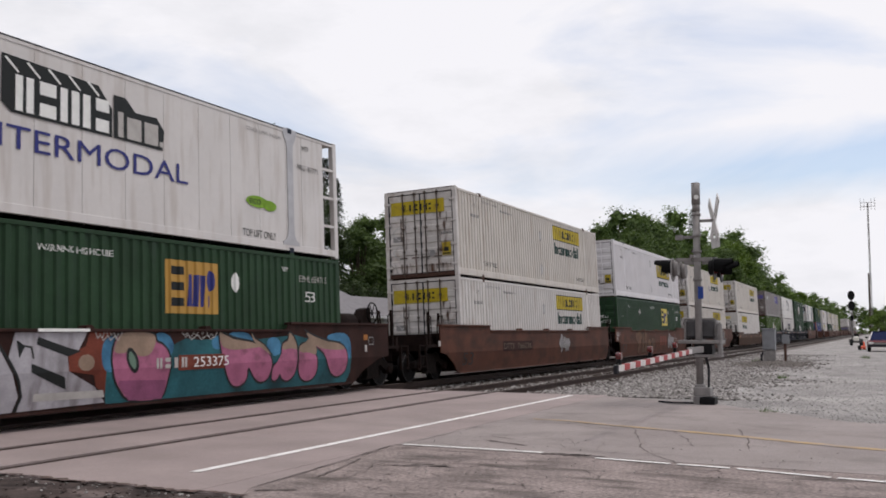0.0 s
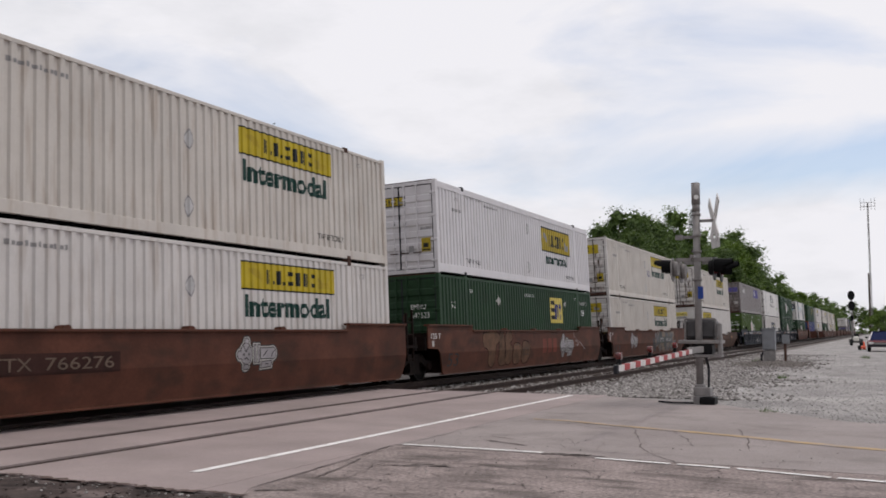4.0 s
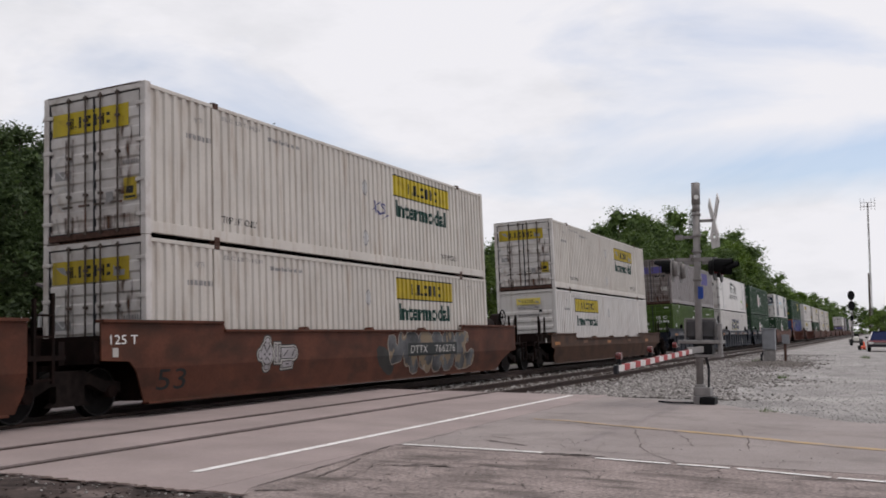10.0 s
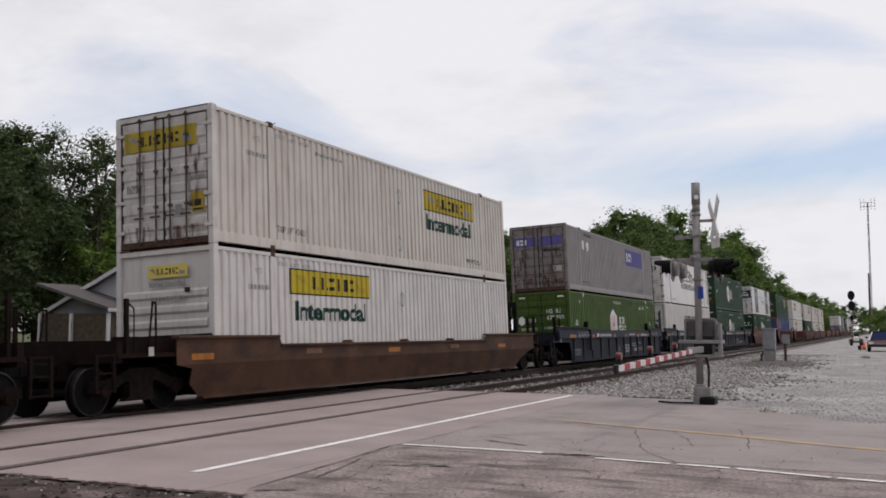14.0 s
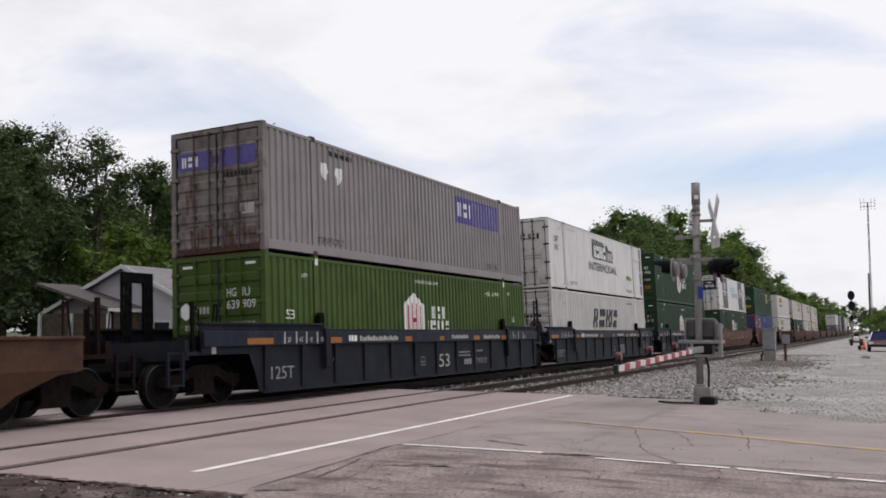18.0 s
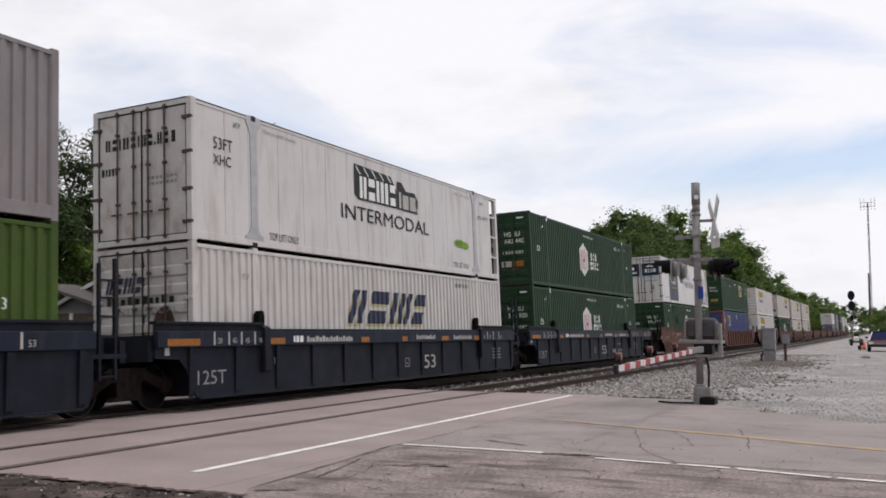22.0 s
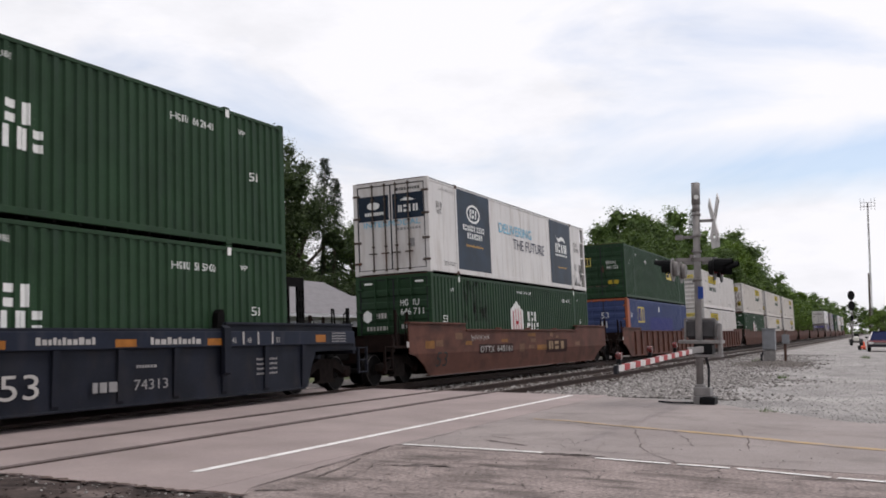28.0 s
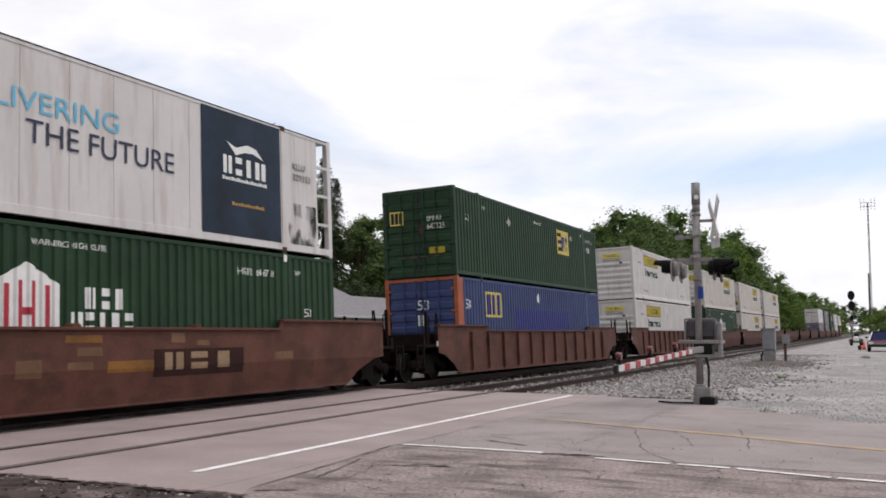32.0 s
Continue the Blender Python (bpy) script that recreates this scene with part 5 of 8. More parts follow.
def c_frozen(m):
    c = thing("shipping_container", m, "white insulated container with navy panels and blue slogan", "container", "containers on the train")
    container_shell(c, M["smooth_white"], M["smooth_white"], M["smooth_white"], M["rustpost"], "smooth", 0.20, tail_frame=True, door_paint=M["smooth_white"])
    decal("navya", lambda bm: flat_rect(bm, 2.10, 0.20, 2.72, 2.60), M["ink_navy"], c, ribbed=False, name="navy_panel", label="navy vinyl panel")
    decal("navyb", lambda bm: flat_rect(bm, 11.30, 0.20, 2.70, 2.60), M["ink_navy"], c, ribbed=False, name="navy_panel", label="navy vinyl panel")

    def oval(bm):
        o, i = ellipse(3.40, 2.09, 0.56, 0.31, 24), ellipse(3.40, 2.09, 0.47, 0.24, 24)
        for k in range(24):
            flat_poly(bm, [o[k], o[(k + 1) % 24], i[(k + 1) % 24], i[k]])
        barred(bm, 3.06, 1.94, 0.6, 0.30, (1, 1, 1), 0.3, 0.2)
    decal("navya_oval", oval, M["ink_white"], c, lift=0.008, ribbed=False, name="oval_emblem")
    decal("navya_name", lambda bm: (barred(bm, 2.52, 1.50, 1.76, 0.19, (1, 1, 1, 1, 1, 1, 0.2, 1, 1, 1, 1), 0.3), barred(bm, 2.85, 1.25, 1.25, 0.19, (1,) * 7, 0.3)), M["ink_white"], c, lift=0.008, ribbed=False, name="name_mark")
    decal("navya_web", lambda bm: blocks(bm, 2.75, 0.98, 1.4, 0.08, (1,) * 13, 0.4), M["emblembox_gold"], c, lift=0.008, ribbed=False, name="marking")
    decal("navyb_name", lambda bm: (barred(bm, 11.95, 1.50, 1.52, 0.38, (1, 0.8, 0.8, 1.3), 0.2, 0.0, 0.16), blocks(bm, 11.95, 1.36, 1.52, 0.08, (1,) * 16, 0.3), flat_poly(bm, [(12.1, 2.18), (12.4, 2.08), (12.8, 2.2), (13.1, 2.16), (13.35, 1.95), (13.0, 2.04), (12.7, 2.02), (12.4, 1.92)])), M["ink_white"], c, lift=0.008, ribbed=False, name="name_mark")
    decal("navyb_web", lambda bm: blocks(bm, 12.25, 0.85, 1.1, 0.07, (1,) * 11, 0.4), M["emblembox_gold"], c, lift=0.008, ribbed=False, name="marking")
    decal("navyb_soot", lambda bm: flat_rect(bm, 14.3, 0.21, 1.15, 0.95), M["soot_run"], c, lift=0.002, ribbed=False, name="soot_stain", label="dark soot smudge")
    words("navyb", "DELIVERING", c, 5.69, 1.73, 3.38, 0.35, M["ink_cyan"], ribbed=False)
    words("navyb", "THE FUTURE", c, 7.06, 1.22, 3.44, 0.39, M["ink_slant"], ribbed=False)
    words("navyb", "53 ft", c, 0.55, 2.02, 0.42, 0.18, M["ink"], ribbed=False)
    words("navyb", "XHC", c, 0.58, 1.82, 0.34, 0.16, M["ink"], ribbed=False)
    words("navyb", "TOP LIFT ONLY", c, 1.0, 0.26, 0.85, 0.12, M["ink"], ribbed=False)
    words("navyb", "STACK LIMIT 3 HIGH", c, 0.75, 2.56, 1.15, 0.10, M["ink_grey"], ribbed=False)
    words("navyb", "KLLU", c, 14.5, 1.95, 0.5, 0.16, M["ink"], ribbed=False)
    words("navyb", "329353", c, 14.5, 1.70, 0.72, 0.16, M["ink"], ribbed=False)
    decal("navyb_end", lambda bm: (flat_rect(bm, -1.12, 1.68, 1.05, 0.78), flat_rect(bm, 0.07, 1.68, 1.05, 0.78)), M["ink_navy"], c, "end", 0.028, name="navy_panel")
    decal("navyb_endn", lambda bm: (barred(bm, 0.25, 1.88, 0.7, 0.22, (1, 0.8, 0.8, 1.3), 0.2, 0.0, 0.16), flat_poly(bm, [(0.3, 2.25), (0.6, 2.35), (0.85, 2.22), (0.55, 2.22)]), flat_poly(bm, ellipse(-0.6, 2.15, 0.22, 0.12, 14)), blocks(bm, -0.9, 1.85, 0.65, 0.1, (1,) * 8, 0.3)), M["ink_white"], c, "end", 0.032, name="name_mark")
    words("navyb_e", "INTERMODAL", c, -0.95, 1.48, 1.95, 0.17, M["ink_cyan"], "end", lift=0.03)
    bar_text("navyb_e", c, 0.2, 1.33, 0.8, 0.08, M["ink_grey"], 8, "end")
    bar_text("navyb_e2", c, 0.2, 2.55, 0.8, 0.09, M["ink"], 9, "end")
    decal("navyb_sq", lambda bm: flat_rect(bm, 0.62, 0.8, 0.17, 0.26), M["ink_grey"], c, "end", 0.03, name="marking")
    return c


# ---- well cars: a trough between two trucks; in a car's space x = 0 is its container's leading end, z = 0 the rail head ----
FLOOR_Z, UPPER_Z = 0.33, 0.33 + HGT + 0.006
WHEEL_R = 0.42
WHEELSETS = []
SILL = 1.47                      # half width at the side sills
LEAN = {}                        # height below which a car's side leans inwards, and how much


def wheelset(parent, x):
    def axle(bm):
        tube(bm, (0, -0.86, 0), (0, 0.86, 0), 0.075, 10)
    w = shared("wheelset", M["wheel"], parent, "axle", axle, at=pose(x, 0, 0))
    for sg in (-1, 1):
        def disc(bm):
            y = sg * 0.745
            tube(bm, (0, y - 0.06, 0), (0, y + 0.06, 0), WHEEL_R, 28)
            tube(bm, (0, y - sg * 0.09, 0), (0, y - sg * 0.06, 0), WHEEL_R + 0.025, 28)
            tube(bm, (0, y, 0), (0, y + sg * 0.10, 0), 0.13, 12)
            for k in range(3):
                a = 2 * math.pi * k / 3
                tube(bm, (0.075 * math.cos(a), y + sg * 0.09, 0.075 * math.sin(a)), (0.075 * math.cos(a), y + sg * 0.12, 0.075 * math.sin(a)), 0.02, 6)
        shared("wheel", M["wheel"], w, sg, disc)
        shared("tread", M["tread"], w, sg, lambda bm: ring(bm, (0, sg * 0.82, 0), WHEEL_R - 0.012, 0.014, "y", 28, 5), "bright worn tread edge")
    WHEELSETS.append(w)
    return w


def truck(car, x):
    t = part("truck", boxes((-0.28, 0.28, -1.0, 1.0, 0.36, 0.62), (-0.10, 0.10, -0.5, 0.5, 0.55, 0.80)), M["black"], car, at=pose(x, 0, 0))
    for sg in (-1, 1):
        def side(bm):
            y0, y1 = sorted((sg * 0.96, sg * 1.12))
            prism(bm, [(-1.12, 0.40), (-1.12, 0.58), (-0.72, 0.62), (-0.30, 0.80), (0.30, 0.80), (0.72, 0.62), (1.12, 0.58), (1.12, 0.40), (0.70, 0.42), (0.42, 0.56), (0.30, 0.56), (0.30, 0.30), (0.42, 0.22), (-0.42, 0.22), (-0.30, 0.30), (-0.30, 0.56), (-0.42, 0.56), (-0.70, 0.42)], y0, y1, "y")
        shared("side_frame", M["truck_steel"], t, sg, side, "cast steel truck side frame")

        def springs(bm):
            for k in (-0.17, 0.0, 0.17):
                tube(bm, (k, sg * 1.04, 0.30), (k, sg * 1.04, 0.56), 0.07, 8)
        shared("spring", M["darkbrown"], t, sg, springs)
        for ax in (-0.89, 0.89):
            shared("bearing_cap", M["darkbrown"], t, (sg, ax), lambda bm: tube(bm, (ax, sg * 0.95, WHEEL_R), (ax, sg * 1.17, WHEEL_R), 0.11, 10))
    for ax in (-0.89, 0.89):
        w = wheelset(t, ax)
        w.matrix_basis = pose(ax, 0, WHEEL_R)
    return t


def well_car(x, style="smooth", paint="brown", front="coupler", rear="coupler", sill=(1.64, 1.48), tank=False, label="", near=True, lean=None, nose=None):
    """style smooth, ribbed or panelled; an end is coupler (own truck), shared (truck shared, carried by this car) or none."""
    c = thing("well_car", pose(x, TRAIN_Y, TRAIN_Z, CANT), label or "rust-brown steel well car with smooth sides", "rail car", "well cars of the train")
    p = M[paint]
    zt, zm = sill
    if style == "smooth" and not lean:
        lean = (0.80, 0.20)
    LEAN[c.name] = lean
    a = nose or (-1.9 if front == "coupler" else -1.25)
    b = LEN + (2.08 if rear == "coupler" else 0.57)
    if style == "panelled":
        a, b = (-2.35 if front == "coupler" else a), (LEN + 2.5 if rear == "coupler" else b)
    fa = -0.5 if front == "coupler" else -0.12
    fb = LEN + (0.5 if rear == "coupler" else 0.45)
    for sg in (-1, 1):
        lo, hi = sorted((sg * (SILL - 0.03), sg * SILL))

        def plate(bm):
            head = [(a, zt), (a, 0.82), (a + 0.45, 0.74), (fa - 0.35, 0.46), (fa, 0.19)] if front == "coupler" else [(a, zt), (a, 0.95), (-0.6, 0.92), (-0.42, 0.74), (fa, 0.19)]
            tail = [(fb, 0.19), (fb + 0.35, 0.46), (b - 0.5, 0.74), (b, 0.80), (b, zt)] if rear == "coupler" else [(fb, 0.19), (b, 0.5), (b, zt)]
            if style == "panelled" and front == "coupler":
                head = [(a, zt), (a, 1.02), (fa - 0.35, 0.98), (fa - 0.15, 0.60), (fa, 0.19)]
            if style == "panelled" and rear == "coupler":
                tail = [(fb, 0.19), (fb + 0.15, 0.60), (fb + 0.35, 0.98), (b, 1.02), (b, zt)]
            prism(bm, head + tail + [(LEN - 2.45, zt), (LEN - 2.55, zm), (2.05, zm), (1.95, zt)], lo, hi, "y")
            if lean:
                bmesh.ops.bisect_plane(bm, geom=bm.verts[:] + bm.edges[:] + bm.faces[:], plane_co=(0, 0, lean[0]), plane_no=(0, 0, 1), dist=1e-5)
                for v in bm.verts:
                    v.co.y -= sg * lean[1] * max(0.0, lean[0] - v.co.z)
        inset = lean[1] * (lean[0] - 0.19) if lean else 0.0
        # brown cars: the far wall and flanges take a darker brown
        p = M[paint] if sg < 0 else M["slate_dark"] if paint == "slate_dark" else M["darkbrown"]
        wall = part("side_wall", mesh_of(("side_wall", paint, sg, front, rear, sill, lean, nose), plate), p, c)
        if near or sg < 0:
            def lip(bm):
                y0, y1 = sorted((sg * (SILL - 0.14), sg * (SILL + 0.05)))
                box(bm, a, 1.95, y0, y1, zt - 0.05, zt + 0.005, 0.008)
                box(bm, LEN - 2.45, b, y0, y1, zt - 0.05, zt + 0.005, 0.008)
                box(bm, 2.0, LEN - 2.5, y0, y1, zm - 0.05, zm + 0.004, 0.008)
            part("top_flange", mesh_of(("top_flange", paint, sg, front, rear, sill, nose), lip), p, c)
            part("bottom_flange", mesh_of(("bottom_flange", paint, sg, front, rear, lean), lambda bm: box(bm, fa + 0.1, fb - 0.1, *sorted((sg * (SILL - 0.16 - inset), sg * (SILL + 0.02 - inset))), 0.15, 0.19, 0.006)), p, c)
            if style == "smooth" and near:
                for xr in (4.9, 7.9, 10.9):
                    shared("guide_lug", p, c, (sg, xr, zm), lambda bm: prism(bm, [(xr - 0.10, zm - 0.01), (xr - 0.06, zm + 0.06), (xr + 0.04, zm + 0.07), (xr + 0.10, zm + 0.03), (xr + 0.10, zm - 0.01)], *sorted((sg * (SILL - 0.15), sg * (SILL + 0.04))), "y"))
            if style == "ribbed":
                for k in range(12):
                    xr = 0.5 + k * (LEN - 1.0) / 11
                    shared("rib", p, wall, (sg, k, paint), lambda bm: prism(bm, [(sg * SILL, 0.21), (sg * (SILL + 0.09), 0.28), (sg * (SILL + 0.09), zm - 0.06), (sg * SILL, zm - 0.04)], xr - 0.05, xr + 0.05, "x"))
            if style == "panelled":
                shared("sill_band", M["slate_blue"], wall, (sg, front, rear), lambda bm: box(bm, a, b, *sorted((sg * (SILL - 0.01), sg * (SILL + 0.075))), 1.14, zm - 0.05, 0.01), "slate blue lettered sill band")
                for k in range(13):
                    xr = -0.3 + k * (LEN + 0.6) / 12
                    shared("rib", p, wall, (sg, k), lambda bm: prism(bm, [(sg * SILL, 0.20), (sg * (SILL + 0.03), 0.26), (sg * (SILL + 0.065), 1.13), (sg * SILL, 1.14)], xr - 0.07, xr + 0.07, "x"))
                for xr in (2.0, LEN - 2.5):
                    shared("guide_post", M["black"], c, (sg, xr), lambda bm: prism(bm, [(xr - 0.13, zm), (xr - 0.10, 1.80), (xr - 0.03, 1.88), (xr + 0.06, 1.88), (xr + 0.10, 1.80), (xr + 0.10, zm)], *sorted((sg * (HALF + 0.02), sg * (SILL - 0.02))), "y"), "stubby container guide post")
    shared("well_floor", M["darkbrown"], c, (front, rear), lambda bm: [box(bm, -0.1, LEN + 0.1, -0.5, 0.5, 0.20, 0.26)] + [box(bm, q - 0.12, q + 0.12, -1.25, 1.25, 0.20, FLOOR_Z) for q in (0.3, POST_A, 5.0, 8.1, 11.2, POST_B, LEN - 0.3)])
    # end platforms, bulkheads, centre sills, couplers
    for end, e0, d in ((front, 0.0, -1), (rear, LEN, 1)):
        ext = 2.75 if end == "coupler" else 1.35

        dk = M["darkbrown"] if paint != "slate_dark" else M["slate_dark"]
        shared("bulkhead", dk, c, (end, d), lambda bm: box(bm, *sorted((e0 + d * 0.06, e0 + d * 0.14)), -1.28, 1.28, 0.24, 1.42))
        shared("end_deck", dk, c, (end, d), lambda bm: box(bm, *sorted((e0 + d * 0.14, e0 + d * ext)), -SILL + 0.03, SILL - 0.03, 0.98, 1.06))
        shared("centre_sill", dk, c, (end, d), lambda bm: box(bm, *sorted((e0 + d * 0.14, e0 + d * (ext + 0.1))), -0.32, 0.32, 0.62, 0.98))
        shared("end_beam", dk, c, (end, d), lambda bm: box(bm, *sorted((e0 + d * (ext - 0.12), e0 + d * ext)), -SILL + 0.06, SILL - 0.06, 0.90, 1.28))
        for y in (-1.1, 1.1):
            shared("deck_beam", dk, c, (end, d, y), lambda bm: box(bm, *sorted((e0 + d * 0.14, e0 + d * (ext - 0.3))), y - 0.12, y + 0.12, 1.06, 1.36))
        if paint == "slate_dark" and end == "coupler":
            # perforated stand across one corner of the platform
            def stand(bm):
                y0, y1 = -d * 0.70 - 0.03, -d * 0.70 + 0.03
                q0 = e0 + d * (1.30 if d < 0 else 0.65)
                for off in (0.0, 0.62):
                    for k in (0.0, 0.115, 0.23):
                        box(bm, *sorted((q0 + d * (off + k), q0 + d * (off + k + 0.05))), y0, y1, 1.06, 2.56)
                    for z in np.arange(1.2, 2.5, 0.25):
                        box(bm, *sorted((q0 + d * off, q0 + d * (off + 0.28))), y0 + 0.005, y1 - 0.005, z, z + 0.09)
                box(bm, *sorted((q0, q0 + d * 0.90)), y0, y1, 2.54, 2.76)
            shared("brake_stand", M["black"], c, (end, d), stand, "black perforated upright stand")
        if end == "coupler":
            def coupler(bm):
                box(bm, *sorted((e0 + d * 2.7, e0 + d * 3.45)), -0.11, 0.11, 0.72, 0.94, 0.02)
                box(bm, *sorted((e0 + d * 3.38, e0 + d * 3.72)), -0.19, 0.15, 0.70, 1.0, 0.04)
            shared("coupler", M["black"], c, d, coupler, "cast knuckle coupler")

            for sg in (-1, 1):
                def ladder(bm):
                    y = sg * (SILL - 0.04)
                    for q in (2.82, 3.22):
                        box(bm, *sorted((e0 + d * q, e0 + d * (q + 0.05))), y - 0.03, y + 0.03, 0.40, 1.06)
                    for z in (0.42, 0.72, 1.02):
                        box(bm, *sorted((e0 + d * 2.80, e0 + d * 3.27)), y - 0.02, y + 0.02, z, z + 0.03)
                shared("step_ladder", M["darkbrown"] if paint != "slate_dark" else M["slate_dark"], c, (d, sg), ladder, "side steps at the car's end")
            for sg in (-1, 1):
                y = sg * (SILL - 0.10)

                def post(bm):
                    box(bm, *sorted((e0 + d * 2.45, e0 + d * 2.52)), y - 0.035, y + 0.035, 1.06, 2.02)
                    tube(bm, (e0 + d * 2.30, y, 1.06), (e0 + d * 2.30, y, 1.86), 0.016, 6)
                    tube(bm, (e0 + d * 2.30, y, 1.85), (e0 + d * 2.48, y, 1.98), 0.016, 6)

                def rail_loop(bm):
                    tube(bm, (e0 + d * 1.75, y, 1.05), (e0 + d * 1.75, y, 1.98), 0.022, 6)
                    tube(bm, (e0 + d * 1.95, y, 1.05), (e0 + d * 1.83, y, 1.98), 0.022, 6)
                    tube(bm, (e0 + d * 1.74, y, 1.97), (e0 + d * 1.84, y, 1.97), 0.022, 6)
                gm = M["darkbrown"] if paint != "slate_dark" else M["black"]
                shared("grab_post", gm, c, (d, sg), post, "upright grab post")
                shared("grab_rail", gm, c, (d, sg), rail_loop, "looped grab rail")
            truck(c, e0 + d * 1.85)
            if d > 0 and tank:
                shared("air_tank", M["darkbrown"], c, "tank", lambda bm: (tube(bm, (LEN + 0.25, -0.75, 1.68), (LEN + 1.35, -0.75, 1.68), 0.26, 16), tube(bm, (LEN + 0.17, -0.75, 1.68), (LEN + 0.25, -0.75, 1.68), 0.16, 16, 0.26), box(bm, LEN + 0.4, LEN + 0.5, -0.95, -0.55, 1.38, 1.5), box(bm, LEN + 1.1, LEN + 1.2, -0.95, -0.55, 1.38, 1.5)), "round brown air tank")
                shared("brake_housing", M["darkbrown"], c, "brake", lambda bm: prism(bm, [(LEN + 1.45, 1.38), (LEN + 1.5, 1.75), (LEN + 1.75, 2.05), (LEN + 2.0, 2.1), (LEN + 2.05, 1.38)], -1.0, -0.7, "y"), "hand brake housing")

                def hand_wheel(bm):
                    ring(bm, (LEN + 2.02, -1.05, 1.95), 0.27, 0.02, "y", 22, 5)
                    for k in range(6):
                        t = math.pi * k / 3
                        tube(bm, (LEN + 2.02, -1.05, 1.95), (LEN + 2.02 + 0.27 * math.cos(t), -1.05, 1.95 + 0.27 * math.sin(t)), 0.012, 5)
                    tube(bm, (LEN + 2.02, -1.07, 1.95), (LEN + 2.02, -0.72, 1.95), 0.03, 8)
                shared("brake_wheel", M["black"], c, "handwheel", hand_wheel, "spoked hand brake wheel")
        elif d > 0 and end == "shared":
            truck(c, LEN + 1.75)
            for y in (-SILL + 0.06, SILL - 0.06):
                def rungs(bm):
                    for q in (0.72, 1.08):
                        box(bm, LEN + q, LEN + q + 0.05, y - 0.03, y + 0.03, 0.62, (2.05 if q > 1 else 1.95) + (0.65 if paint == "slate_dark" else 0.0))
                    for z in (0.66, 1.0, 1.34, 1.68, *((2.0, 2.3) if paint == "slate_dark" else ())):
                        box(bm, LEN + 0.72, LEN + 1.13, y - 0.02, y + 0.02, z, z + 0.035)
                shared("end_ladder", dk, c, (y, paint), rungs, "upright ladder at the shared truck")
    # small parts on the leading end: data plate, release rod
    shared("data_plate", M["ink_dull"], c, (front, "plate"), lambda bm: box(bm, (-2.05 if front == "coupler" else -1.0), (-1.92 if front == "coupler" else -0.87), -SILL - 0.008, -SILL, 1.0, 1.16), "pale data plate")
    return c


def car_mark(c, key, draw, mat, lift=0.004, name="lettering", label="", out=0.0):
    decal(("car", key), draw, mat, c, lift=lift + out, base=SILL, ribbed=False, name=name, label=label, lean=LEAN.get(c.name))


def car_text(c, s, u, v, w, h, mat, slant=0.0, out=0.0):
    car_mark(c, (s, u, v, mat.name), lambda bm: flat_text(bm, s, u, v, w, h, slant), mat, out=out)


def car_bars(c, key, u, v, w, h, n, mat, out=0.0, lift=0.004, slant=0.0):
    rnd = random.Random(n * 7)
    car_mark(c, (key, u, v), lambda bm: blocks(bm, u, v, w, h, [rnd.choice((0.7, 1.0, 1.2)) for _ in range(n)], 0.3, slant), mat, name="marking", out=out, lift=lift)


